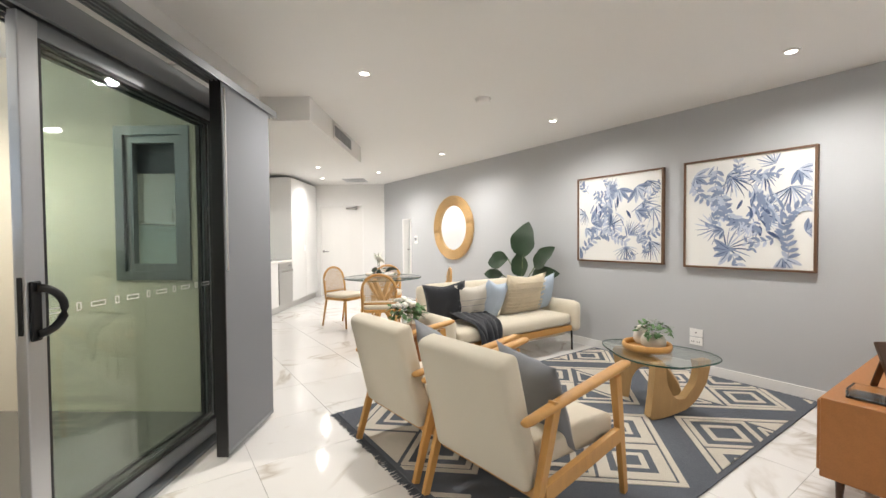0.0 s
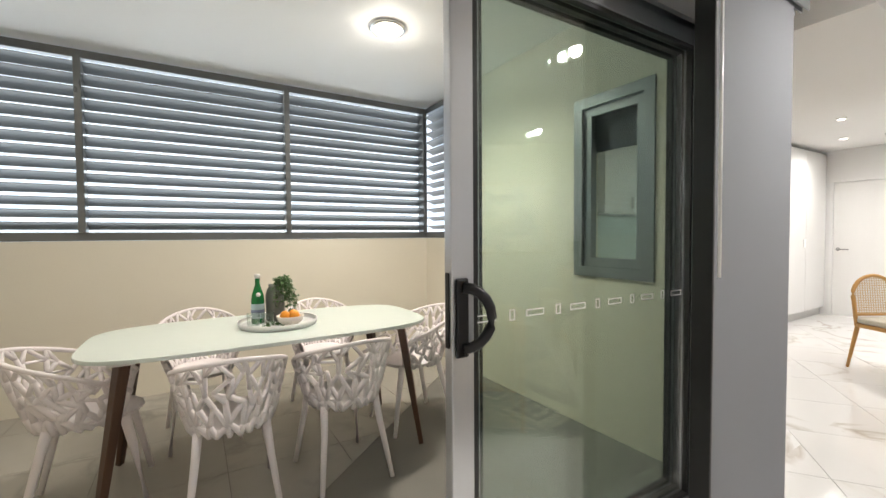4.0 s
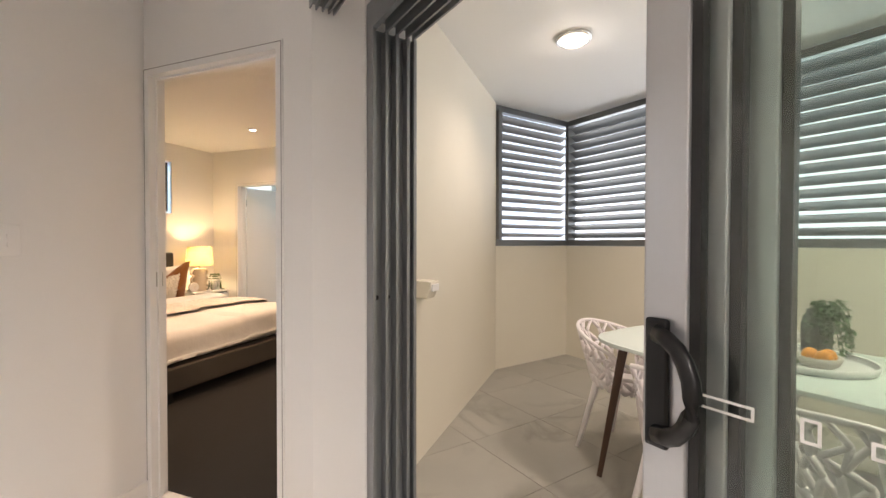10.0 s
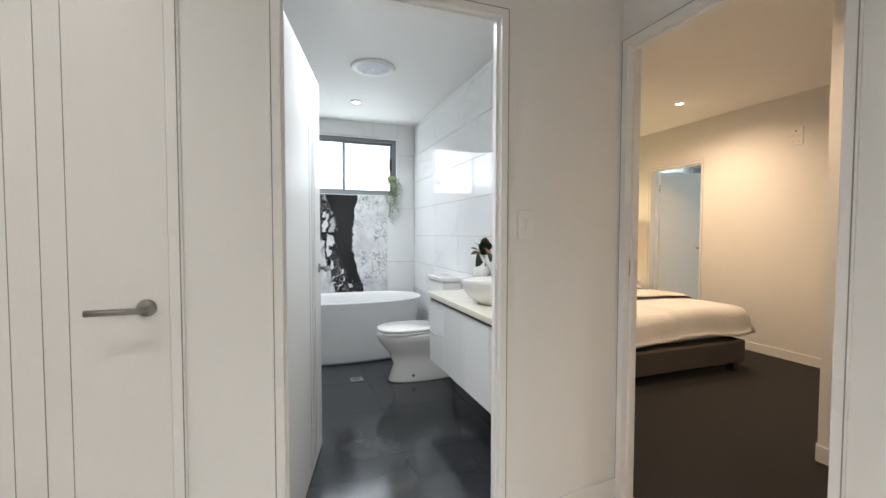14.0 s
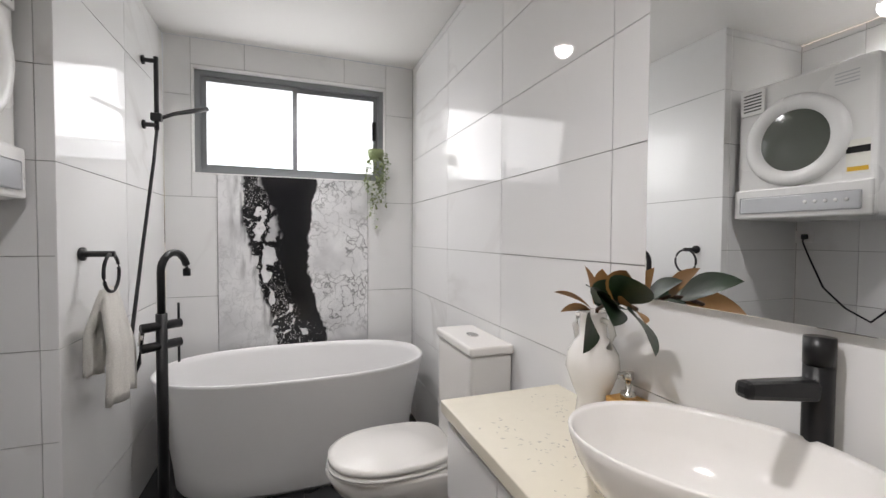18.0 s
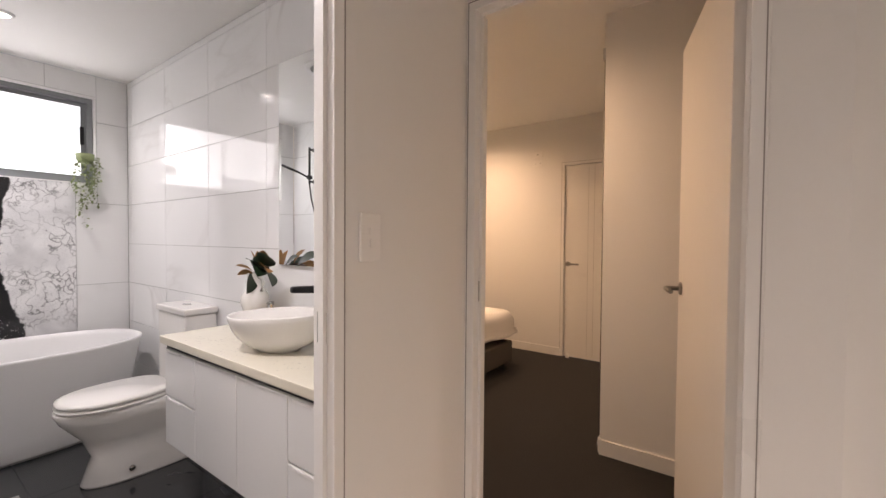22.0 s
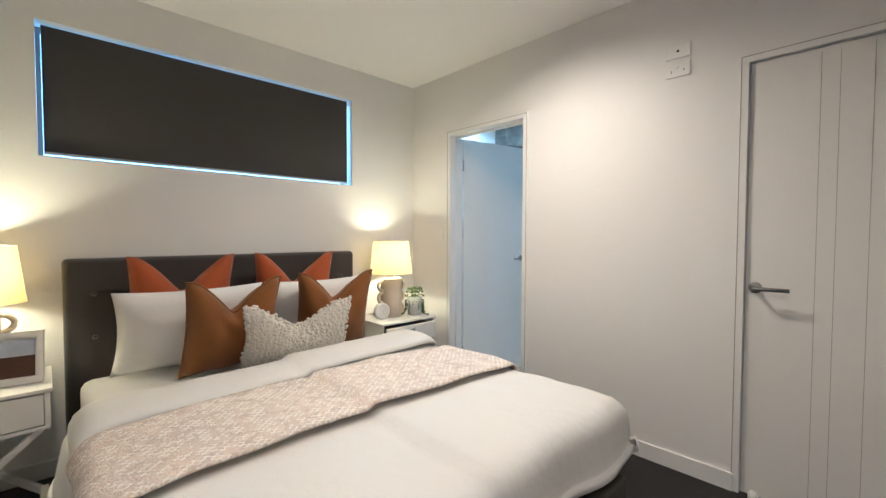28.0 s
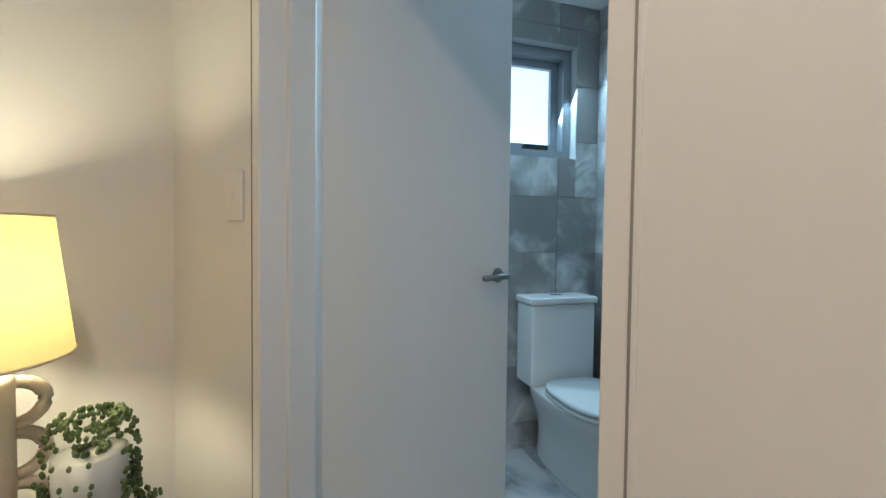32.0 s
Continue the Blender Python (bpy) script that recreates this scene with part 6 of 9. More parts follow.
def branch_chair():
    """Moulded chair whose shell is a web of branches; it faces local -y."""
    ob = thing("outdoor_chair", pose(0, 0, -9), "white moulded chair with branch-patterned shell", "chair", "branch chairs round the outdoor table")
    rnd = random.Random(12)

    def shell(a, h):
        """a: -1 to 1 round the back, h: 0 at the seat to 1 at the rim."""
        th = a * radians(128)
        top = 0.80 - 0.20 * abs(a) ** 1.7 - 0.02 * abs(a) ** 6
        r = 0.205 + 0.085 * h ** 0.75
        z = 0.455 + (top - 0.455) * h - 0.03 * (1 - h) ** 2
        return Vector((r * 1.0 * math.sin(th), r * 0.95 * math.cos(th) + 0.02 + 0.05 * h * math.cos(th), z))

    NA, NH = 19, 5
    grid = {}
    for i in range(NA + 1):
        for j in range(NH + 1):
            a = -1 + 2 * (i + (0.5 if j % 2 and 0 < i < NA else 0)) / NA
            jit = 0.05 if 0 < j < NH else 0.025
            grid[i, j] = (max(-1, min(1, a + (rnd.uniform(-jit, jit) if 0 < i < NA else 0))), min(1, max(0, j / NH + (rnd.uniform(-0.07, 0.07) if 0 < j < NH else 0))))
    web = bmesh.new()

    def twig(p, q, r0, r1):
        pts = []
        for k in range(4):
            t = k / 3
            pts.append(shell(p[0] + (q[0] - p[0]) * t, p[1] + (q[1] - p[1]) * t))
        return tube_bm(pts, [r0 + (r1 - r0) * k / 3 for k in range(4)], 6)

    for i in range(NA + 1):
        for j in range(NH):
            r0, r1 = 0.0158 - 0.0010 * j, 0.0150 - 0.0010 * j
            if rnd.random() < 0.92:
                web = join(web, twig(grid[i, j], grid[i, j + 1], r0, r1))
            other = i - 1 if j % 2 == 0 else i + 1
            if 0 <= other <= NA and rnd.random() < 0.72:
                web = join(web, twig(grid[i, j], grid[other, j + 1], r0, r1))
    for i in range(NA):
        for j in (1, 2, 3, 4):
            if rnd.random() < 0.22:
                web = join(web, twig(grid[i, j], grid[i + 1, j], 0.008, 0.007))
    tagged(part("branch_shell", web, PLASTIC, ob, "web of moulded white branches"), kind="stuff")
    rim = [shell(-1 + 2 * k / 36, 1.0) for k in range(37)]
    rim = [shell(-1, 0.0) + Vector((0, -0.03, 0)), shell(-1, 0.4) + Vector((0, -0.015, 0)), shell(-1, 0.8)] + rim + [shell(1, 0.8), shell(1, 0.4) + Vector((0, -0.015, 0)), shell(1, 0.0) + Vector((0, -0.03, 0))]
    part("rim", tube_bm(rim, 0.012, 8), PLASTIC, ob, "smooth rounded rim")
    seat = lathe_bm([(0.0, 0.425), (0.12, 0.428), (0.20, 0.445), (0.222, 0.452), (0.222, 0.44), (0.2, 0.425), (0.1, 0.41), (0.0, 0.41)], 32, cap=False)
    for v in seat.verts:
        v.co.y = v.co.y * 0.98 - 0.005
    part("seat", seat, PLASTIC, ob)
    for sx in (-1, 1):
        for y0, y1 in ((-0.15, -0.235), (0.14, 0.245)):
            part("leg", tube_bm([(sx * 0.165, y0, 0.44), (sx * 0.18, (y0 * 2 + y1) / 3, 0.30), (sx * 0.225, y1, 0.0)], [0.024, 0.020, 0.014], 10), PLASTIC, ob)
    return ob


bc = branch_chair()
for u, v, turn in ((-0.55, 1.125, 178), (-0.03, 1.125, 184), (-1.12, 1.50, 92), (0.56, 1.47, -88), (-0.66, 1.98, 4), (0.10, 1.99, -3)):
    copy_thing(bc, skew(u, v, 0, turn) @ Matrix.Diagonal((0.82, 0.92, 0.935, 1)))
for o in (*bc.children_recursive, bc):
    bpy.data.objects.remove(o)

# tray with bottle, vase, bowl and glasses
TRAYM = skew(-0.28, 1.47, 0.742)
tr = thing("serving_tray", TRAYM, "round white tray on the outdoor table", "tray")
part("base", lathe_bm([(0.0, 0.0), (0.20, 0.0), (0.205, 0.004), (0.20, 0.008), (0.0, 0.008)], 40, cap=False), TRIM, tr)
part("rim", lathe_bm([(0.198, 0.004), (0.205, 0.004), (0.213, 0.032), (0.205, 0.032)], 40, cap=False), TRIM, tr)
GREEN_GLASS = mat("green_bottle_glass", (0.012, 0.16, 0.04), 0.08, var=0.1)
PAPER_BLUE = mat("pale_blue_label", (0.42, 0.55, 0.58), 0.6, var=0.15, vscale=40)
bt = thing("water_bottle", TRAYM @ pose(-0.10, 0.06, 0.008) @ Matrix.Scale(0.9, 4), "green glass water bottle with pale label", "bottle")
smooth(part("body", lathe_bm([(0.036, 0), (0.039, 0.006), (0.039, 0.15), (0.034, 0.185), (0.018, 0.235), (0.0145, 0.25), (0.0145, 0.29)], 20), GREEN_GLASS, bt))
part("cap", lathe_bm([(0.0165, 0.286), (0.0165, 0.31), (0.015, 0.312)], 16), TRIM, bt, "silver-white screw cap")
part("label", lathe_bm([(0.0395, 0.035), (0.0397, 0.036), (0.0397, 0.125), (0.0395, 0.126)], 20, cap=False), PAPER_BLUE, bt, "pale blue paper label")
part("label_star", moved(lathe_bm([(0.0, 0), (0.014, 0), (0.014, 0.001), (0, 0.001)], 8, cap=False), pose(0, -0.0330, 0.185, 78)), TRIM, bt, "small white round neck label")
part("label_band", lathe_bm([(0.0398, 0.07), (0.04, 0.071), (0.04, 0.089), (0.0398, 0.09)], 20, cap=False), INK, bt, "blue unreadable band")
DARK_GLASS = mat("smoky_grey_glass", (0.09, 0.10, 0.085), 0.12, var=0.2)
JAR_GLASS = mat("grey_green_pottery", (0.20, 0.21, 0.19), 0.45, var=0.2, vscale=12)
gv = thing("glass_jar", TRAYM @ pose(-0.002, 0.09, 0.008), "grey jar holding bushy small-leaved greenery", "vase")
smooth(part("jar", lathe_bm([(0.042, 0), (0.052, 0.01), (0.054, 0.15), (0.044, 0.185), (0.034, 0.20), (0.036, 0.215)], 24), JAR_GLASS, gv))
fol, stems = bmesh.new(), bmesh.new()
rnd = random.Random(77)
for k in range(26):
    a, out = rnd.uniform(-2.6, 1.0), rnd.uniform(0.03, 0.085)
    top, fall = rnd.uniform(0.02, 0.085), rnd.uniform(0.05, 0.20)
    line = []
    for i in range(10):
        t = i / 9
        line.append(Vector((0.02 + out * math.cos(a) * t ** 0.7 + 0.02 * t, out * math.sin(a) * t ** 0.7 - 0.015 * t, 0.205 + top * math.sin(t * 2.2) - fall * t * t)))
    stems = join(stems, tube_bm(line, 0.0012, 4))
    for p in line[2:]:
        for _ in range(3):
            fol = join(fol, moved(leaf_bm(rnd.uniform(0.016, 0.028), rnd.uniform(0.012, 0.019), 0.3, 2), Matrix.Translation(p) @ pose(rnd.uniform(-0.008, 0.008), rnd.uniform(-0.008, 0.008), rnd.uniform(-0.006, 0.006), rnd.uniform(-60, 50), rnd.uniform(-40, 40), rnd.uniform(0, 360))))
tagged(part("foliage", fol, LEAF_LIGHT, gv, "small bright green leaves"), kind="stuff")
tagged(part("stems", stems, STEM, gv, "thin trailing stems"), kind="stuff")
ob_ = thing("orange_bowl", TRAYM @ pose(0.05, -0.075, 0.008), "white pottery bowl holding oranges", "bowl")
smooth(part("bowl", lathe_bm([(0.035, 0), (0.062, 0.02), (0.075, 0.052), (0.071, 0.052), (0.056, 0.022), (0.0, 0.008)], 28), BISQUE, ob_))
ORANGE = mat("orange_peel", (0.80, 0.30, 0.015), 0.45, var=0.08, bump=0.25, bscale=180)
for x, y in ((-0.028, 0.0), (0.022, 0.022), (0.02, -0.024)):
    part("orange", moved(lathe_bm([(0.006, -0.029), (0.02, -0.022), (0.03, 0), (0.02, 0.022), (0.006, 0.029)], 16), pose(x, y, 0.05)), ORANGE, ob_, "ripe orange")
for x, y in ((-0.135, -0.03), (-0.065, -0.055)):
    gl = thing("drinking_glass", TRAYM @ pose(x, y, 0.008), "short clear drinking glass on the tray", "glass", "glasses on the tray")
    part("glass", lathe_bm([(0.026, 0), (0.032, 0.003), (0.034, 0.075), (0.032, 0.075), (0.030, 0.008), (0.0, 0.006)], 20, cap=False), TABLE_GLASS, gl)
sp_ = thing("herb_sprig", TRAYM @ pose(-0.045, -0.085, 0.009), "green herb sprig lying on the tray", "sprig")
part("leaves", spray_bm(26, 55, 0.05, 0.02, 0.035), LEAF_LIGHT, sp_)

# ---- hall doors ----
door_frame("door_2_frame", pose(-1.737, -0.16, 0, 0, 0, -90), 0.80, 2.055, -0.062, "white bathroom door frame")
door_leaf("door_2", pose(-1.912, -0.957, 0, 0, 0, 167.6), 0.85, 2.045, "open white bathroom door with vertical grooves", (0.52, 0.58, 0.62, 0.66), None, (-1, 1), lever_z=1.03)
door_frame("door_3_frame", pose(-1.737, -1.266, 0, 0, 0, -90), 0.819, 2.055, -0.062, "white linen cupboard door frame", (0,))
door_leaf("door_3", pose(-1.749, -2.079, 0, 0, 0, 90), 0.807, 2.045, "closed white linen cupboard door with grooves", (0.25, 0.36, 0.43, 0.50, 0.56), 0.745, (-1,))
door_frame("door_4_frame", pose(-1.765, 0.475, 0), 0.78, 2.055, 0.07, "white bedroom door frame")
door_leaf("door_4", pose(-0.992, 0.556, 0, 0, 0, 105.5), 0.715, 2.045, "open white bedroom door with steel lever", None, None, (-1, 1), lever_z=1.06)
plate("light_switch", pose(-1.7435, -0.05, 1.258, 0, 0, -84), 0.075, 0.118, "white two-gang light switch in the hall", "switch", [(0, 0.015, 0.012, 0.02, 0.003, TRIM), (0, -0.015, 0.012, 0.02, 0.003, TRIM)])
for nm, x, y, z, rz in (("strike_plate", -1.772, -0.1645, 1.05, 0), ("strike_plate", -1.7605, 0.515, 1.07, 90)):
    s_ = thing(nm, pose(x, y, z, 0, 0, rz), "satin steel strike plate in the door jamb", "strike plate")
    part("plate", box_bm(-0.016, -0.004, -0.036, 0.016, -0.0005, 0.036, 0.001), CHROME, s_)
    part("keeper_hole", box_bm(-0.008, -0.0048, -0.022, 0.008, -0.004, 0.022), SLOT, s_)

# ---- tiled floors ----
tiled_floor("floor_living", ROOM, (0.15, -0.3), (1, 0), (0, 1), 0.6, 0.6, FLOOR_TILE, GROUT, "polished white marble-look floor tiles")
tiled_floor("floor_kitchen", uvs((1.72, -0.10), (7.56, 0.0), (7.56, 1.95), (1.72, 1.95)), (0.15, -0.3), (1, 0), (0, 1), 0.6, 0.6, FLOOR_TILE, GROUT, "polished white marble-look kitchen floor tiles", z=-0.0005)
tiled_floor("floor_bathroom", [(-4.9, -1.75), (-1.78, -1.75), (-1.78, 0.40), (-4.9, 0.40)], (-4.9, -0.35), (1, 0), (0, 1), 0.6, 0.6, DARK_TILE, DARK_GROUT, "charcoal bathroom floor tiles", z=-0.001)
tiled_floor("floor_balcony", [(-0.70, 0.7), uv(-1.24, 0.07), uv(1.5, 0.07), uv(1.5, 2.95), uv(-2.82, 2.95), (-0.70, 3.13)], (-0.7, 0.3), (DX, DY), (NX, NY), 0.6, 0.6, BALCONY_TILE, BALCONY_GROUT, "grey stone-look balcony tiles", z=-0.01)

# ---- bathroom ----
def tile_wall(parent, mt, a, b, rows, cols, out, gap=0.003, holes=(), t=0.008, shift=0.0):
    """Upright tiles on the face line a-b, standing t proud to the side out (+1 left, -1 right); rows and cols are edges in metres; holes: (s0, s1, z0, z1)."""
    a, b = Vector((*a, 0)), Vector((*b, 0))
    d = (b - a).normalized()
    nrm = Vector((-d.y, d.x, 0)) * out
    cache = {}
    m0 = Matrix(((d.x, nrm.x, 0, a.x), (d.y, nrm.y, 0, a.y), (0, 0, 1, 0), (0, 0, 0, 1)))
    for z0, z1 in zip(rows, rows[1:]):
        for s0, s1 in zip(cols, cols[1:]):
            pieces = [(s0, s1, z0, z1)]
            for h in holes:
                nxt = []
                for p in pieces:
                    if p[1] <= h[0] or p[0] >= h[1] or p[3] <= h[2] or p[2] >= h[3]:
                        nxt.append(p)
                        continue
                    if p[0] < h[0]:
                        nxt.append((p[0], h[0], p[2], p[3]))
                    if p[1] > h[1]:
                        nxt.append((h[1], p[1], p[2], p[3]))
                    m0s, m1s = max(p[0], h[0]), min(p[1], h[1])
                    if p[2] < h[2]:
                        nxt.append((m0s, m1s, p[2], h[2]))
                    if p[3] > h[3]:
                        nxt.append((m0s, m1s, h[3], p[3]))
                pieces = nxt
            for p in pieces:
                w, h_ = p[1] - p[0], p[3] - p[2]
                if w < 0.012 or h_ < 0.012:
                    continue
                key = (round(w, 4), round(h_, 4))
                if key not in cache:
                    bm = box_bm(gap / 2, 0.0005, gap / 2, w - gap / 2, t, h_ - gap / 2)
                    ob = part("tile", bm, mt, parent)
                    cache[key] = ob.data
                else:
                    ob = new("tile", cache[key])
                    ob.parent = parent
                ob.matrix_basis = m0 @ Matrix.Translation((p[0], 0, p[2]))


def obj(name):
    return bpy.data.objects[name]


def edges(a, b, step, first):
    out = [a]
    x = a + first
    while x < b - 0.01:
        out.append(x)
        x += step
    return out + [b]


for nm in ("wall_bath_bedroom", "wall_facade_bath", "wall_bath_shower", "wall_bath_niche"):
    obj(nm).data.materials[0] = TILE_GROUT
ROWS3 = edges(0.0, BATH_CEIL, 0.3, 0.3)
ROWS6 = edges(0.0, BATH_CEIL, 0.6, 0.3)
tile_wall(obj("wall_bath_bedroom"), BATH_TILE, (-4.9, 0.409), (-1.838, 0.409), ROWS3, edges(0, 3.06, 0.62, 0.09), -1)
tile_wall(obj("wall_facade_bath"), BATH_TILE, (-4.909, -1.10), (-4.909, 0.40), ROWS6, edges(0, 1.5, 0.6, 0.43), -1, holes=((0.14, 1.31, 1.64, 2.285), (0.275, 1.185, 0, 1.64)))
tile_wall(obj("wall_bath_shower"), BATH_TILE, (-4.9, -1.109), (-3.721, -1.109), ROWS6, edges(0, 1.179, 0.6, 0.58), 1)
tile_wall(obj("wall_bath_shower"), BATH_TILE, (-3.729, -1.75), (-3.729, -1.101), ROWS3, edges(0, 0.649, 0.6, 0.6), -1)
tile_wall(obj("wall_bath_niche"), BATH_TILE, (-3.72, -1.759), (-1.84, -1.759), ROWS3, edges(0, 1.88, 0.6, 0.3), 1)


def storm_marble():
    """Black and white stone: a dark river with pale islands, and grey threads beside it."""
    m = bpy.data.materials.new("black_white_marble")
    m.use_nodes = True
    nt = m.node_tree
    n, l = nt.nodes, nt.links
    b = n["Principled BSDF"]
    co = n.new("ShaderNodeTexCoord")
    sep = n.new("ShaderNodeSeparateXYZ")
    l.new(co.outputs["Object"], sep.inputs[0])

    def math_node(op, a, c=None, k=None):
        q = n.new("ShaderNodeMath")
        q.operation = op
        l.new(a, q.inputs[0])
        if c is not None:
            l.new(c, q.inputs[1])
        if k is not None:
            q.inputs[1].default_value = k
        return q.outputs[0]

    def noise_node(scale, detail, dist=0.0):
        q = n.new("ShaderNodeTexNoise")
        q.inputs["Scale"].default_value, q.inputs["Detail"].default_value, q.inputs["Distortion"].default_value = scale, detail, dist
        l.new(co.outputs["Object"], q.inputs[0])
        return q.outputs[0]

    def along(stops):
        """A width that changes up the slab, read from its height."""
        h = math_node("MULTIPLY", math_node("ADD", sep.outputs["Z"], k=0.56), k=1 / 1.12)
        return math_node("SUBTRACT", ramp(nt, h, [(p, (q + 0.5,) * 3) for p, q in stops]).outputs[0], k=0.5)

    def cells(scale, stretch, amount, feature):
        mp = n.new("ShaderNodeMapping")
        mp.inputs["Scale"].default_value = stretch
        l.new(co.outputs["Object"], mp.inputs[0])
        wn = n.new("ShaderNodeTexNoise")
        wn.inputs["Scale"].default_value, wn.inputs["Detail"].default_value = 7, 4
        l.new(co.outputs["Object"], wn.inputs[0])
        warp = n.new("ShaderNodeVectorMath")
        warp.operation = "MULTIPLY_ADD"
        warp.inputs[1].default_value = (amount,) * 3
        l.new(wn.outputs["Color"], warp.inputs[0]), l.new(mp.outputs[0], warp.inputs[2])
        v = n.new("ShaderNodeTexVoronoi")
        v.feature = feature
        v.inputs["Scale"].default_value = scale
        l.new(warp.outputs[0], v.inputs[0])
        return v

    n1 = noise_node(3.2, 6, 0.6)
    n3 = noise_node(14, 5, 0.3)
    x = math_node("ADD", sep.outputs["X"], math_node("MULTIPLY", math_node("SUBTRACT", n1, k=0.5), k=0.10))
    x = math_node("ADD", x, math_node("MULTIPLY", math_node("SUBTRACT", n3, k=0.5), k=0.07))
    left = along([(0.0, -0.09), (0.13, -0.13), (0.32, -0.19), (0.5, -0.25), (0.745, -0.31), (1.0, -0.30)])
    right = along([(0.0, 0.19), (0.13, 0.165), (0.32, 0.11), (0.5, 0.065), (0.745, 0.09), (1.0, 0.125)])
    inner = along([(0.0, 0.22), (0.15, 0.12), (0.3, -0.02), (0.5, -0.085), (0.745, -0.11), (1.0, -0.21)])
    past = math_node("SUBTRACT", x, left)
    short = math_node("SUBTRACT", right, x)
    river = math_node("MULTIPLY", ramp(nt, math_node("ADD", past, k=0.5), [(0.49, (0, 0, 0)), (0.505, (1, 1, 1))]).outputs[0],
                      ramp(nt, math_node("ADD", short, k=0.5), [(0.495, (0, 0, 0)), (0.505, (1, 1, 1))]).outputs[0])
    rim = cells(7, (1.5, 1, 0.8), 0.35, "DISTANCE_TO_EDGE")
    pick = cells(7, (1.5, 1, 0.8), 0.35, "F1")
    isle = ramp(nt, rim.outputs["Distance"], [(0.13, (0, 0, 0)), (0.17, (0.9, 0.9, 0.9)), (0.3, (1, 1, 1))])
    some = ramp(nt, pick.outputs["Color"], [(0.44, (0, 0, 0)), (0.46, (1, 1, 1))])
    small = cells(30, (1.3, 1, 0.8), 0.6, "DISTANCE_TO_EDGE")
    speck = ramp(nt, math_node("MULTIPLY", small.outputs["Distance"], n1), [(0.14, (0, 0, 0)), (0.17, (0.6, 0.6, 0.6))])
    pale = math_node("MAXIMUM", math_node("MULTIPLY", isle.outputs[0], some.outputs[0]), speck.outputs[0])
    side = ramp(nt, math_node("ADD", math_node("SUBTRACT", x, inner), k=0.5), [(0.47, (1, 1, 1)), (0.51, (0, 0, 0))])
    hole = math_node("MULTIPLY", pale, side.outputs[0])
    dark = math_node("ABSOLUTE", math_node("MULTIPLY", river, math_node("SUBTRACT", hole, k=1.0)))
    # grey smears along the outer bank and a net of threads beyond the river
    smear = ramp(nt, math_node("ADD", past, k=0.5), [(0.38, (0, 0, 0)), (0.47, (0.5, 0.5, 0.5)), (0.5, (0.9, 0.9, 0.9)), (0.52, (0, 0, 0))])
    streak = n.new("ShaderNodeTexNoise")
    streak.inputs["Scale"].default_value, streak.inputs["Detail"].default_value = 9, 6
    smp = n.new("ShaderNodeMapping")
    smp.inputs["Scale"].default_value, smp.inputs["Rotation"].default_value = (2.6, 1, 0.45), (0, 0.18, 0)
    l.new(co.outputs["Object"], smp.inputs[0]), l.new(smp.outputs[0], streak.inputs[0])
    bank = math_node("MULTIPLY", smear.outputs[0], ramp(nt, streak.outputs[0], [(0.46, (0, 0, 0)), (0.62, (1, 1, 1))]).outputs[0])
    net = cells(6, (1.5, 1, 0.7), 0.6, "DISTANCE_TO_EDGE")
    fine = ramp(nt, net.outputs["Distance"], [(0.0, (0.72, 0.72, 0.72)), (0.02, (0.5, 0.5, 0.5)), (0.055, (0.16, 0.16, 0.16)), (0.10, (0, 0, 0))])
    n2 = noise_node(2.6, 5, 0.4)
    gate = ramp(nt, n2, [(0.40, (0, 0, 0)), (0.54, (1, 1, 1))])
    far = ramp(nt, math_node("ADD", x, k=0.5), [(0.2, (0.25, 0.25, 0.25)), (0.55, (0.4, 0.4, 0.4)), (0.68, (1, 1, 1))])
    thread = math_node("MULTIPLY", math_node("MULTIPLY", fine.outputs[0], gate.outputs[0]), far.outputs[0])
    hair = ramp(nt, small.outputs["Distance"], [(0.0, (0.3, 0.3, 0.3)), (0.05, (0, 0, 0))])
    thread = math_node("MAXIMUM", thread, math_node("MULTIPLY", math_node("MULTIPLY", hair.outputs[0], gate.outputs[0]), far.outputs[0]))
    allv = math_node("MAXIMUM", math_node("MAXIMUM", dark, thread), bank)
    mix = n.new("ShaderNodeMix")
    mix.data_type = "RGBA"
    cl = ramp(nt, n1, [(0.3, (0.52, 0.52, 0.53)), (0.55, (0.78, 0.78, 0.78))])
    l.new(allv, mix.inputs[0]), l.new(cl.outputs[0], mix.inputs[6])
    mix.inputs[7].default_value = (0.012, 0.012, 0.014, 1)
    l.new(mix.outputs[2], b.inputs["Base Color"])
    b.inputs["Roughness"].default_value = 0.12
    return m


fm = tagged(link("feature_panel", box_bm(-0.453, -0.006, -0.56, 0.453, 0.006, 0.56, 0.001), storm_marble()), "black and white veined marble panel under the window", "stone panel", kind="structure")
fm.matrix_world = pose(-4.8965, -0.37, 1.078, 0, 0, 90)

# window
FROST = glow("frosted_bright_pane", (0.90, 0.97, 1.04), 1.5)
bw = tagged(thing("window_1", pose(-5.0, -0.375, 0), "grey aluminium sliding window with frosted panes", "window"), kind="structure")
def zr(y0, y1, z0, z1, t, d0, d1):
    return moved(ring_bm([(y0 + t, z0 + t), (y1 - t, z0 + t), (y1 - t, z1 - t), (y0 + t, z1 - t)], [(y0, z0), (y1, z0), (y1, z1), (y0, z1)], d0, d1), pose(0, 0, 0, 0, 0, 90))


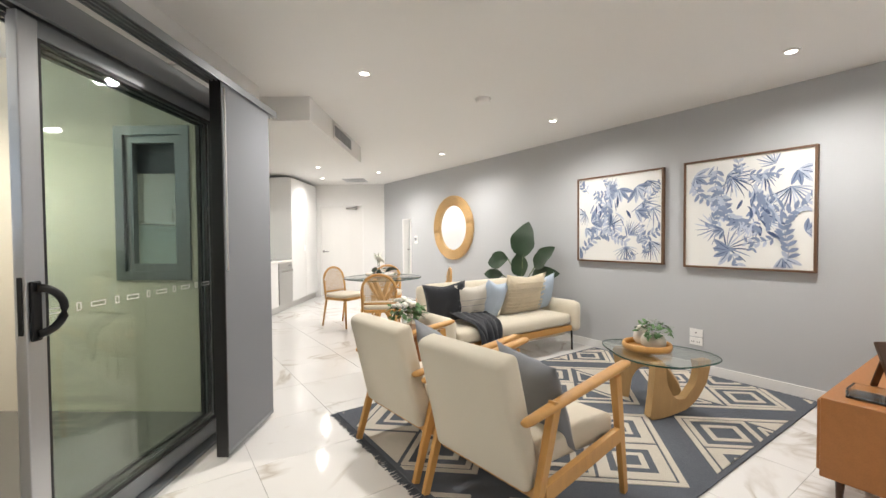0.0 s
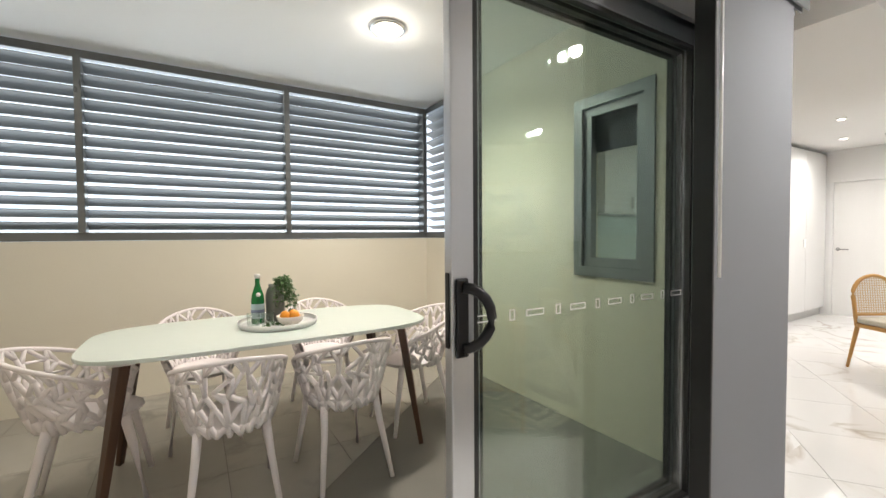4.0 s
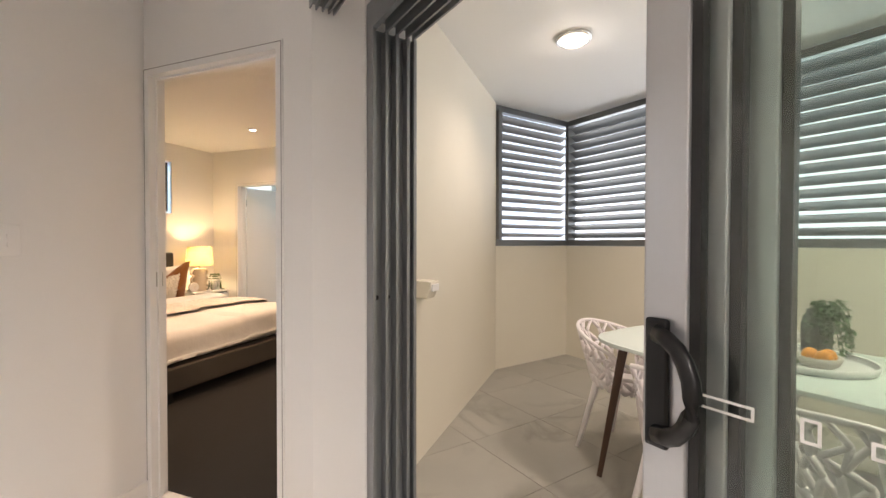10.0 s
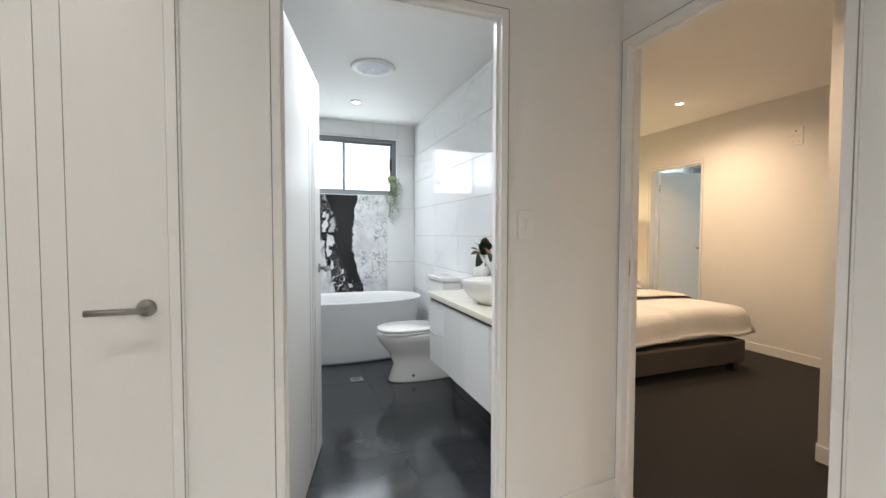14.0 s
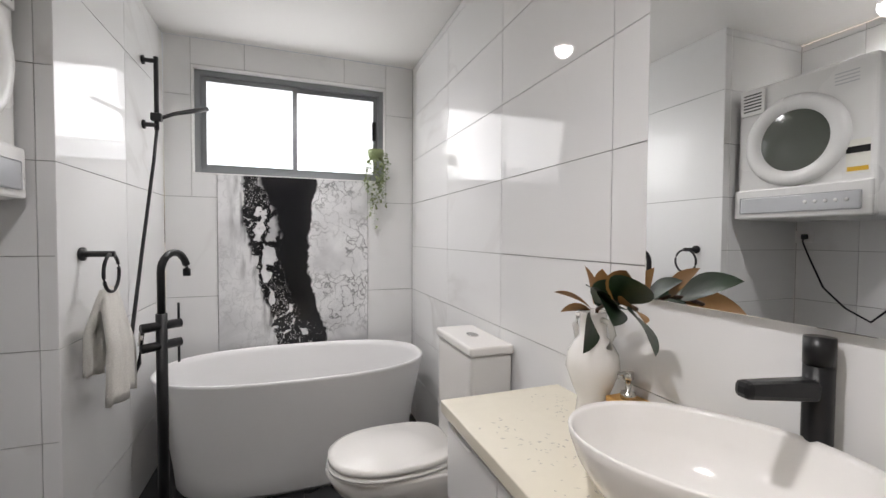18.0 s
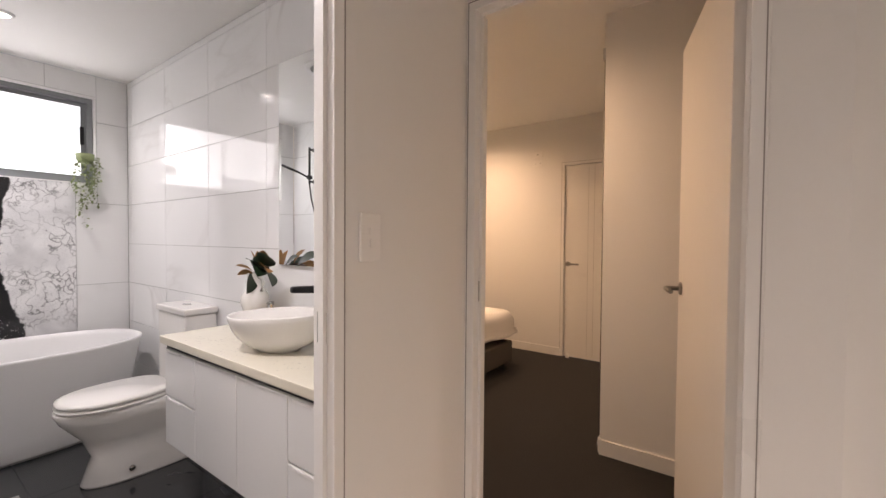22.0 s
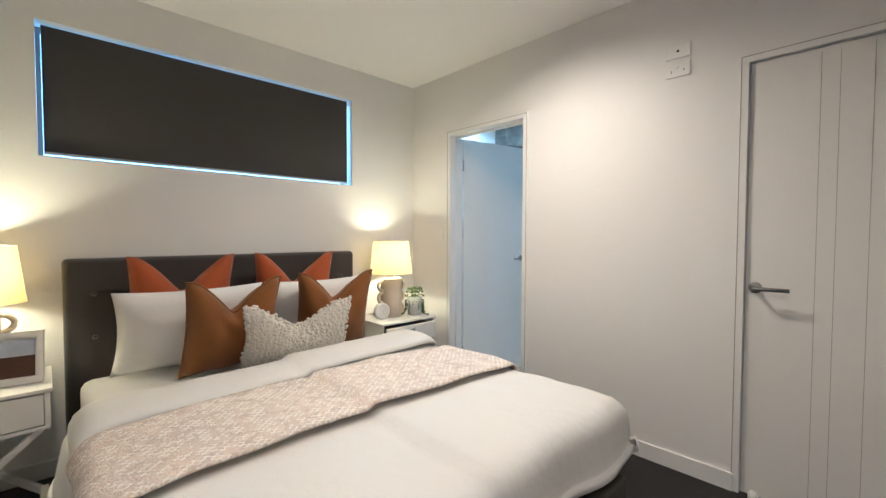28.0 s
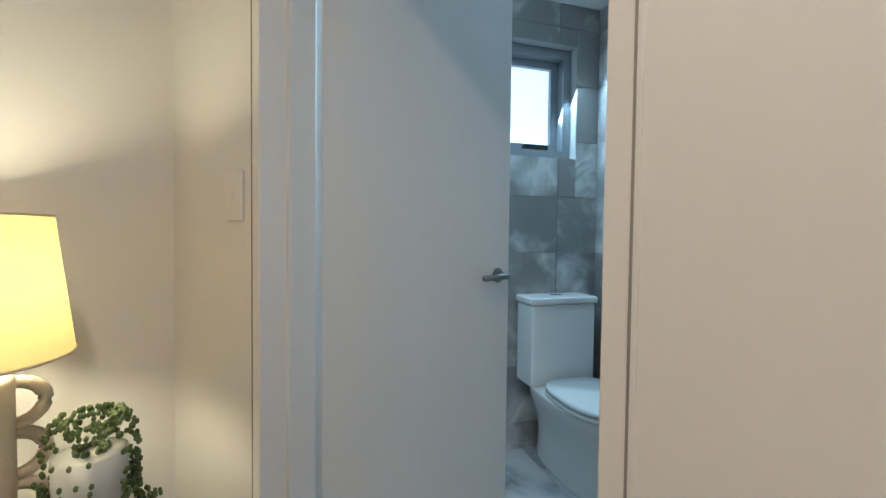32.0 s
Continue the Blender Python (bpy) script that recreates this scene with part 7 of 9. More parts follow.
part("window_frame", zr(-0.585, 0.585, 1.64, 2.285, 0.04, -0.035, 0.06), ALU, bw)
part("sash", zr(-0.545, 0.01, 1.68, 2.245, 0.028, -0.02, 0.0), ALU, bw)
part("sash", zr(-0.03, 0.545, 1.68, 2.245, 0.028, 0.005, 0.025), ALU, bw)
part("pane", box_bm(0.006, -0.517, 1.708, 0.012, -0.018, 2.217), FROST, bw, "frosted pane full of daylight")
part("pane", box_bm(-0.018, -0.002, 1.708, -0.012, 0.517, 2.217), FROST, bw, "frosted pane full of daylight")
part("latch", box_bm(0.036, 0.50, 1.93, 0.055, 0.525, 2.06, 0.004), BLACK, bw, "black sash latch")
part("reveal", zr(-0.584, 0.584, 1.641, 2.284, 0.006, -0.095, -0.0355), TRIM, bw, "white window reveal")
tp_ = thing("trailing_window_plant", pose(-4.872, 0.135, 1.80) @ Matrix.Scale(1.3, 4), "pale green string plant hanging from the window sill", "plant")
bm = bmesh.new()
rnd = random.Random(2)
for s in range(16):
    y0, x0 = rnd.uniform(-0.05, 0.05), rnd.uniform(0.0, 0.05)
    ln = rnd.uniform(0.16, 0.42)
    for k in range(int(ln / 0.012)):
        z = 0.02 - k * 0.012
        bm = join(bm, moved(leaf_bm(0.022, 0.015, 0.2, 2), pose(x0 + rnd.uniform(-0.008, 0.008), y0 + 0.012 * math.sin(k * 0.3 + s) + rnd.uniform(-0.008, 0.008), z, rnd.uniform(-60, 20), 0, rnd.uniform(0, 360))))
PALE_LEAF = mat("pale_green_bead_leaf", (0.24, 0.29, 0.14), 0.55, var=0.25, vscale=20)
part("strands", bm, PALE_LEAF, tp_)
part("pot", lathe_bm([(0.03, 0.0), (0.04, 0.02), (0.042, 0.05), (0.036, 0.05)], 16), PALE_LEAF, tp_).location = (0, 0, -0.01)

# freestanding tub
def tub_ring(t):
    """t: 0 at the floor to 1 at the rim."""
    k = 0.86 + 0.14 * t ** 1.4
    return 0.695 * k, 0.365 * (0.84 + 0.16 * t ** 1.4)


def oval(bm, a, b, z, n=56, e=2.5):
    out = []
    for i in range(n):
        q = 2 * math.pi * i / n
        c, s = math.cos(q), math.sin(q)
        out.append(bm.verts.new((b * math.copysign(abs(s) ** (2 / e), s), a * math.copysign(abs(c) ** (2 / e), c), z)))
    return out


tubm = bmesh.new()
rings = []
for t in (0.0, 0.04, 0.2, 0.4, 0.6, 0.8, 0.97):
    a, b = tub_ring(t)
    rings.append(oval(tubm, a - (0.012 if t == 0 else 0), b - (0.012 if t == 0 else 0), 0.58 * t))
a, b = tub_ring(1)
for da, z in ((0.002, 0.578), (-0.008, 0.582), (-0.018, 0.578), (-0.03, 0.55), (-0.06, 0.40), (-0.10, 0.2), (-0.16, 0.13), (-0.30, 0.11)):
    rings.append(oval(tubm, a + da, b + da * 0.9, z))
for p, q in zip(rings, rings[1:]):
    for i in range(56):
        j = (i + 1) % 56
        tubm.faces.new((p[i], p[j], q[j], q[i]))
tubm.faces.new(rings[0][::-1]), tubm.faces.new(rings[-1])
bmesh.ops.recalc_face_normals(tubm, faces=tubm.faces[:])
SOLID = mat("matt_white_solid_surface", (0.80, 0.795, 0.79), 0.35, var=0.02, grain=0.01)
tub = thing("bathtub", pose(-4.50, -0.36, 0.0), "white freestanding oval bathtub", "bathtub")
smooth(part("shell", tubm, SOLID, tub))
part("waste", lathe_bm([(0.0, 0.112), (0.03, 0.112), (0.033, 0.116), (0.0, 0.118)], 20, cap=False), CHROME, tub, "chrome plug waste")

# floor-standing mixer
fx = thing("bath_filler", pose(-4.03, -0.90, 0), "black floor-standing bath filler with hand shower hose", "tap")
part("base", lathe_bm([(0.055, 0.0), (0.055, 0.008), (0.03, 0.018), (0.024, 0.02)], 24), BLACK, fx)
part("column", tube_bm([(0, 0, 0.01), (0, 0, 0.95)], 0.021, 14), BLACK, fx)
dxs, dys = -0.9, 0.42
sp_pts = [(0, 0, 0.93), (0, 0, 1.10)] + [((0.075 - 0.075 * math.cos(radians(q))) * dxs, (0.075 - 0.075 * math.cos(radians(q))) * dys, 1.12 + 0.075 * math.sin(radians(q))) for q in range(0, 181, 15)] + [(0.15 * dxs, 0.15 * dys, 1.09)]
part("spout", tube_bm(sp_pts, 0.015, 12), BLACK, fx, "black swan-neck spout")
for z in (0.90, 0.82):
    part("mixer_body", tube_bm([(0.05, -0.055, z), (-0.05, 0.055, z)], 0.019, 12), BLACK, fx)
part("mixer_lever", tube_bm([(-0.045, 0.05, 0.90), (-0.045, 0.05, 0.985)], 0.005, 8), BLACK, fx)
part("mixer_lever", tube_bm([(-0.045, 0.05, 0.82), (-0.045, 0.05, 0.735)], 0.005, 8), BLACK, fx)
part("hose", tube_bm([(0.03, -0.06, 0.86), (0.03, -0.07, 0.76), (0.0, -0.10, 0.70), (-0.06, -0.13, 0.72), (-0.16, -0.15, 0.85), (-0.34, -0.16, 1.2), (-0.50, -0.15, 1.65), (-0.515, -0.14, 1.80)], 0.008, 8), BLACK, fx, "black flexible shower hose")
part("hose_union", tube_bm([(0.03, -0.06, 0.885), (0.03, -0.065, 0.83)], 0.010, 8), CHROME, fx, "chrome hose union")
sr = thing("shower_rail", pose(-4.545, -1.10, 0), "short black shower rail with hand shower", "shower")
for z in (1.825, 2.145):
    part("mount", moved(lathe_bm([(0.022, 0), (0.022, 0.01), (0.011, 0.012), (0.011, 0.062)], 14), pose(0, 0.0005, z, -90)), BLACK, sr)
part("rail", tube_bm([(0, 0.06, 1.80), (0, 0.06, 2.165)], 0.011, 10), BLACK, sr)
part("slider", moved(box_bm(-0.018, 0.035, 1.845, 0.018, 0.085, 1.885, 0.006), Matrix()), BLACK, sr)
part("hand_shower", tube_bm([(0.0, 0.075, 1.86), (-0.05, 0.12, 1.90), (-0.12, 0.20, 1.945), (-0.17, 0.26, 1.975)], [0.009, 0.010, 0.013, 0.013], 10), BLACK, sr, "slim black hand shower")
rg = thing("towel_ring", pose(-3.87, -1.10, 1.20), "black towel ring on the tiled wall", "towel ring")
part("mount", moved(lathe_bm([(0.024, 0), (0.024, 0.012), (0.011, 0.014), (0.011, 0.10)], 16), pose(0, 0.0005, 0, -90)), BLACK, rg)
part("ring", tube_bm([(0.03 * math.cos(2 * math.pi * k / 28) * 0 + 0.068 * math.sin(2 * math.pi * k / 28), 0.09, -0.068 + 0.068 * math.cos(2 * math.pi * k / 28)) for k in range(28)], 0.006, 8, True), BLACK, rg)
TOWEL = mat("white_terry", (0.80, 0.775, 0.72), 0.95, var=0.06, grain=0.2, gscale=240, bump=0.9, bscale=260)
tw = bmesh.new()
for (w0, w1, dz, dy, s) in ((0.055, 0.10, -0.40, 0.034, 1), (0.055, 0.105, -0.29, -0.034, -1)):
    rws = []
    for i in range(13):
        t = i / 12
        w = w0 + (w1 - w0) * min(1, t * 1.6)
        rws.append([tw.verts.new((w * (2 * j / 10 - 1) + 0.004 * math.sin(t * 7), 0.09 + dy * min(1, t * 2) + 0.010 * math.sin(j * 1.7 + s) * t, -0.128 + (dz + 0.012 * math.sin(j * 0.9)) * t + 0.012 * (1 - t) * math.cos(j - 5))) for j in range(11)])
    for p, q in zip(rws, rws[1:]):
        for j in range(10):
            tw.faces.new((p[j], p[j + 1], q[j + 1], q[j]))
towel = tagged(smooth(link("towel", tw, TOWEL)), "white hand towel hanging through the black ring", "towel")
towel.matrix_world = pose(-3.87, -1.10, 1.20)
sol = towel.modifiers.new("thick", "SOLIDIFY")
sol.thickness = 0.018


def toilet(m, label, sides):
    """Close-coupled toilet; its back at local y = 0, the bowl to -y."""
    ob = thing("toilet", m, label, "toilet")

    def egg(bm, w, l, y0, z, n=32):
        out = []
        for i in range(n):
            q = 2 * math.pi * i / n
            c, s = math.cos(q), math.sin(q)
            ww = w / 2 * c * (1.0 if s > 0 else (1 - 0.12 * s * s))
            e = 3.2 if s > 0 else 2.2
            out.append(bm.verts.new((math.copysign(abs(c) ** (2 / e), c) * w / 2, y0 - l / 2 + math.copysign(abs(s) ** (2 / e), s) * l / 2, z)))
        return out

    bm = bmesh.new()
    rr = [egg(bm, *a) for a in ((0.22, 0.56, -0.02, 0.0), (0.225, 0.565, -0.02, 0.01), (0.20, 0.52, -0.02, 0.14), (0.24, 0.56, -0.02, 0.24), (0.34, 0.64, -0.02, 0.34), (0.365, 0.665, -0.02, 0.39), (0.36, 0.66, -0.02, 0.405))]
    for p, q in zip(rr, rr[1:]):
        for i in range(32):
            j = (i + 1) % 32
            bm.faces.new((p[i], p[j], q[j], q[i]))
    bm.faces.new(rr[0][::-1]), bm.faces.new(rr[-1])
    bmesh.ops.recalc_face_normals(bm, faces=bm.faces[:])
    smooth(part("bowl", bm, CERAMIC, ob))
    for nm, z0, z1, g in (("seat", 0.407, 0.424, 0.0), ("lid", 0.426, 0.452, -0.004)):
        b2 = bmesh.new()
        rr = [egg(b2, 0.37 + g + o, 0.475 + g + o, -0.205, z) for o, z in ((-0.02, z0), (0, z0 + 0.004), (0, z1 - 0.006), (-0.02, z1))]
        for p, q in zip(rr, rr[1:]):
            for i in range(32):
                j = (i + 1) % 32
                b2.faces.new((p[i], p[j], q[j], q[i]))
        b2.faces.new(rr[0][::-1]), b2.faces.new(rr[-1])
        bmesh.ops.recalc_face_normals(b2, faces=b2.faces[:])
        smooth(part(nm, b2, CERAMIC, ob))
    part("cistern", box_bm(-0.185, -0.175, 0.40, 0.185, -0.004, 0.82, 0.012, 3), CERAMIC, ob)
    part("cistern_lid", box_bm(-0.195, -0.185, 0.822, 0.195, -0.002, 0.858, 0.010, 3), CERAMIC, ob)
    btn = part("flush_plate", slab_bm(0.07, 0.04, 0.004, 0.019, 0.001), CHROME, ob, "chrome dual flush button")
    btn.location = (0, -0.09, 0.858)
    part("side_cap", moved(lathe_bm([(0.0, 0), (0.014, 0), (0.014, 0.006), (0, 0.008)], 14, cap=False), pose(0.106, -0.40, 0.06, 0, 90)), CHROME, ob, "chrome fixing cap")
    return ob


toilet(pose(-3.64, 0.398, 0), "white close-coupled toilet with closed lid", 0)

# vanity
VT = mat("cream_engineered_stone", (0.72, 0.67, 0.555), 0.14, var=0.03, vscale=4, grain=0.03, gscale=30)
va = thing("vanity", pose(-3.155, 0.015, 0), "wall-hung white vanity cabinet with finger-pull drawers", "vanity")
part("body", box_bm(0.0, 0.02, 0.30, 1.30, 0.38, 0.762, 0.001), CABINET, va)
for k, (x0, x1) in enumerate(((0.002, 0.30), (0.304, 0.64), (0.644, 0.966), (0.97, 1.298))):
    if k in (0, 3):
        for z0, z1 in ((0.302, 0.52), (0.526, 0.742)):
            dr = part("drawer", box_bm(x0, 0.0, z0, x1, 0.019, z1, 0.003), CABINET, va)
            part("finger_pull", box_bm(x0 + 0.03, -0.003, z1 - 0.012, x0 + 0.16, 0.0, z1 - 0.002, 0.001), TRIM, dr)
    else:
        part("door", box_bm(x0, 0.0, 0.302, x1, 0.019, 0.742, 0.003), CABINET, va)
# near-black strip: the shade in the gap under the bench, put into colour
part("shadow_gap", box_bm(0.004, 0.008, 0.744, 1.296, 0.02, 0.76), SLOT, va)
vt = thing("stone_bench", pose(-3.17, 0.0, 0.765), "cream speckled stone vanity top", "worktop")
part("slab", box_bm(0, 0, 0, 1.33, 0.398, 0.035, 0.003), VT, vt)
SPECK = mat("grey_stone_fleck", (0.52, 0.49, 0.42), 0.2, var=0.2)
bm = bmesh.new()
rnd = random.Random(5)
for _ in range(150):
    cx, cy = rnd.choice(((0.28, 0.10), (0.42, 0.16), (0.15, 0.3), (0.9, 0.1), (0.55, 0.05)))
    x, y, a, ln = cx + rnd.gauss(0, 0.07), cy + rnd.gauss(0, 0.03), rnd.uniform(0, 6.28), rnd.uniform(0.004, 0.016)
    if not (0.01 < x < 1.32 and 0.01 < y < 0.39):
        continue
    d = Vector((math.cos(a), math.sin(a), 0))
    s = Vector((-d.y, d.x, 0)) * rnd.uniform(0.0006, 0.0016)
    p = Vector((x, y, 0.0354))
    vsx = [bm.verts.new(q) for q in (p - s, p + d * ln * 0.5 - s * 2, p + d * ln, p + d * ln * 0.5 + s * 2)]
    bm.faces.new(vsx)
tagged(part("flecks", bm, SPECK, vt, "scattered grey flecks"), kind="stuff")
ba = thing("basin", pose(-2.525, 0.193, 0.80, 0, 0, 24), "white oval vessel basin on the vanity", "basin")
bb = bmesh.new()
rr = []
for k, (f, z) in enumerate(((0.40, 0.0), (0.42, 0.008), (0.62, 0.026), (0.79, 0.056), (0.915, 0.094), (0.982, 0.130), (1.0, 0.147), (0.988, 0.152), (0.955, 0.143), (0.88, 0.102), (0.74, 0.062), (0.50, 0.034), (0.25, 0.022), (0.06, 0.018))):
    ring_ = []
    for i in range(48):
        q = 2 * math.pi * i / 48
        rad = 1 + 0.05 * math.cos(q)
        up = 0.010 * f * math.cos(q) * (z / 0.15)
        ring_.append(bb.verts.new((0.215 * f * rad * math.cos(q), 0.150 * f * math.sin(q), z + up)))
    rr.append(ring_)
for p, q in zip(rr, rr[1:]):
    for i in range(48):
        j = (i + 1) % 48
        bb.faces.new((p[i], p[j], q[j], q[i]))
bb.faces.new(rr[0][::-1]), bb.faces.new(rr[-1])
bmesh.ops.recalc_face_normals(bb, faces=bb.faces[:])
smooth(part("bowl", bb, CERAMIC, ba))
part("overflow_slot", box_bm(-0.02, 0.04, 0.0245, 0.03, 0.05, 0.0275, 0.001), BLACK, ba)
tp2 = thing("basin_mixer", pose(-2.465, 0.372, 0.80), "tall matt black basin mixer", "tap")
part("column", tube_bm([(0, 0, 0), (0, 0, 0.27)], 0.020, 20), BLACK, tp2)
part("lever_cap", tube_bm([(0, 0, 0.272), (0, 0, 0.315)], 0.0205, 20), BLACK, tp2)
part("spout", bar_bm((0, -0.015, 0.235), (-0.02, -0.145, 0.243), 0.036, 0.034, taper=0.8, bevel=0.009), BLACK, tp2)
# mirror over the vanity, to the door wall
mi = thing("vanity_mirror", pose(-2.82, 0.40, 0), "large frameless mirror above the vanity", "mirror")
part("glass", box_bm(0, -0.014, 1.125, 0.70, -0.0005, 2.09, 0.0015), MIRROR, mi)
# vase with magnolia leaves
vz = thing("magnolia_vase", pose(-2.915, 0.318, 0.80), "white two-handled vase with magnolia branches", "vase")
smooth(part("vase", lathe_bm([(0.040, 0), (0.042, 0.01), (0.036, 0.06), (0.052, 0.10), (0.066, 0.14), (0.062, 0.175), (0.045, 0.205), (0.033, 0.22), (0.033, 0.275), (0.038, 0.282), (0.03, 0.282), (0.028, 0.23)], 32), CERAMIC, vz))
for s in (-1, 1):
    part("vase_handle", tube_bm([(s * 0.03, 0, 0.265), (s * 0.06, 0, 0.262), (s * 0.07, 0, 0.235), (s * 0.058, 0, 0.20)], 0.008, 8), CERAMIC, vz)
part("branch", tube_bm([(0, 0, 0.2), (0.02, -0.005, 0.29), (0.09, -0.015, 0.325), (0.13, -0.03, 0.325), (0.17, -0.03, 0.315)], 0.005, 6), WALNUT, vz)
# leaves: where each starts, where it points, its length and width
for (bx, by, bz), aim, ln, w, mt in (
    ((-0.01, 0, 0.285), (-0.9, -0.1, 0.45), 0.15, 0.045, LEAF_RUST), ((0, -0.01, 0.285), (-0.55, -0.4, 0.05), 0.09, 0.055, LEAF_RUST), ((0.0, 0, 0.30), (-0.1, 0.1, 1), 0.12, 0.05, LEAF_RUST),
    ((0.02, 0, 0.30), (0.25, 0.1, 0.9), 0.12, 0.06, LEAF_RUST), ((0.03, -0.01, 0.30), (0.6, 0.1, 0.55), 0.15, 0.075, LEAF), ((0.04, -0.02, 0.31), (0.9, -0.15, 0.25), 0.17, 0.08, LEAF),
    ((0.02, -0.02, 0.28), (0.55, -0.35, -0.75), 0.13, 0.07, LEAF), ((0.08, -0.02, 0.32), (0.75, -0.3, -0.1), 0.15, 0.08, LEAF), ((0.12, -0.02, 0.325), (0.5, 0.0, 0.75), 0.12, 0.06, LEAF_RUST),
    ((0.15, -0.03, 0.325), (0.8, -0.1, 0.5), 0.17, 0.085, LEAF), ((0.17, -0.03, 0.32), (0.9, -0.2, 0.05), 0.15, 0.06, LEAF_RUST), ((0.20, -0.03, 0.31), (0.9, -0.1, -0.35), 0.16, 0.075, LEAF), ((0.10, -0.03, 0.32), (0.2, -0.5, 0.5), 0.10, 0.055, LEAF),
):
    tip = Vector(aim).normalized()
    side = tip.cross(Vector((0.1, 0.6, 0.8))).normalized()
    up = side.cross(tip)
    part("leaf", moved(leaf_bm(ln * 0.84, w * 1.1, 0.25, 8, 0.2), Matrix(((side.x, tip.x, up.x, bx * 0.72), (side.y, tip.y, up.y, by), (side.z, tip.z, up.z, bz), (0, 0, 0, 1)))), mt, vz)
so = thing("soap_dispenser", pose(-2.83, 0.352, 0.80), "bamboo soap dispenser with steel pump", "dispenser")
part("body", box_bm(-0.036, -0.036, 0, 0.036, 0.036, 0.085, 0.003), OAK, so)
part("collar", lathe_bm([(0.017, 0.085), (0.017, 0.10), (0.007, 0.102), (0.007, 0.13), (0.012, 0.132), (0.012, 0.148)], 16), CHROME, so)
part("nozzle", tube_bm([(0, 0, 0.14), (-0.035, -0.01, 0.138)], 0.005, 8), CHROME, so)
orc = thing("white_orchid", pose(-1.955, 0.335, 0.80), "white orchid in a small pot on the vanity", "plant")
smooth(part("pot", lathe_bm([(0.035, 0), (0.044, 0.02), (0.046, 0.08), (0.04, 0.08)], 20), CERAMIC, orc))
SPRAY = [(0, 0, 0.07), (0.02, 0.01, 0.30), (0.0, 0.01, 0.44), (-0.05, -0.01, 0.50), (-0.10, -0.03, 0.47), (-0.14, -0.05, 0.39), (-0.15, -0.055, 0.30)]
part("stem", tube_bm(SPRAY, 0.0035, 6), STEM, orc)
for k in range(4):
    part("leaf", moved(leaf_bm(0.15, 0.05, 0.5, 6), pose(0, 0, 0.08, 25, 0, 40 + 85 * k)), LEAF, orc, "dark strap leaf")
LIP = mat("yellow_orchid_lip", (0.75, 0.48, 0.08), 0.6, var=0.2, vscale=60)
rnd = random.Random(44)


def petal_bm(length, width, cup):
    """A broad rounded petal from the origin along +y."""
    bm = bmesh.new()
    rows = []
    for i in range(6):
        t = i / 5
        w = width / 2 * math.sqrt(max(0.02, 1 - (2 * t - 1.1) ** 2 / 1.3))
        rows.append([bm.verts.new((w * a, length * t - 0.12 * length * abs(a) * t, cup * length * (t * t - 0.5 * a * a * t))) for a in (-1, -0.5, 0, 0.5, 1)])
    for a, b in zip(rows, rows[1:]):
        for j in range(4):
            bm.faces.new((a[j], a[j + 1], b[j + 1], b[j]))
    for f in bm.faces:
        f.smooth = True
    return bm


for k in range(17):
    t = 2.6 + 3.2 * k / 16
    a, b = Vector(SPRAY[int(t)]), Vector(SPRAY[min(6, int(t) + 1)])
    at = a.lerp(b, t - int(t)) + Vector((rnd.uniform(-0.05, 0.05), rnd.uniform(-0.06, 0.0), rnd.uniform(-0.06, 0.03)))
    fl_ = bmesh.new()
    for j, (ang, ln, wd) in enumerate(((0, 0.034, 0.026), (75, 0.036, 0.040), (145, 0.034, 0.025), (215, 0.034, 0.025), (285, 0.036, 0.040))):
        fl_ = join(fl_, moved(petal_bm(ln * 0.84, wd * 0.84, 0.25), pose(0, 0, 0, 8, 0, ang)))
    fm_ = pose(at.x, at.y, at.z, 78 + rnd.uniform(-25, 25), rnd.uniform(-20, 20), rnd.uniform(-55, 25))
    fo = part("flower", moved(fl_, fm_), PETAL, orc, "white orchid flower")
    part("lip", moved(lathe_bm([(0.002, 0), (0.006, 0.004), (0.005, 0.010), (0.001, 0.013)], 8), fm_), LIP, fo, "yellow orchid lip")
for k in range(4):
    part("bud", moved(lathe_bm([(0.001, -0.010), (0.007, -0.004), (0.008, 0.003), (0.001, 0.010)], 8), pose(-0.115 + 0.018 * (k % 2), -0.065, 0.295 - 0.016 * k)), STEM, orc, "green orchid bud")
bk_ = thing("towel_basket", pose(-1.975, 0.19, 0.80), "low black basket holding a rolled towel", "basket")
for x0, y0, x1, y1 in ((-0.13, -0.09, 0.13, -0.084), (-0.13, 0.084, 0.13, 0.09), (-0.13, -0.084, -0.124, 0.084), (0.124, -0.084, 0.13, 0.084)):
    part("side", box_bm(x0, y0, 0.0, x1, y1, 0.085, 0.002), BLACK, bk_)
part("base", box_bm(-0.124, -0.084, 0.0, 0.124, 0.084, 0.006), BLACK, bk_)
rt = thing("rolled_towel", pose(-1.985, 0.19, 0.87, 0, 0, -25), "white towel rolled up on the black basket", "towel")
spiral = [((0.012 + 0.0048 * k / 6) * math.cos(k * 0.52), (0.012 + 0.0048 * k / 6) * math.sin(k * 0.52)) for k in range(48)]
rw = bmesh.new()
ra, rb_ = [rw.verts.new((-0.13, x, 0.052 + z)) for x, z in spiral], [rw.verts.new((0.13, x, 0.052 + z)) for x, z in spiral]
for k in range(47):
    rw.faces.new((ra[k], ra[k + 1], rb_[k + 1], rb_[k]))
sol = smooth(part("roll", rw, TOWEL, rt)).modifiers.new("thick", "SOLIDIFY")
sol.thickness = 0.009
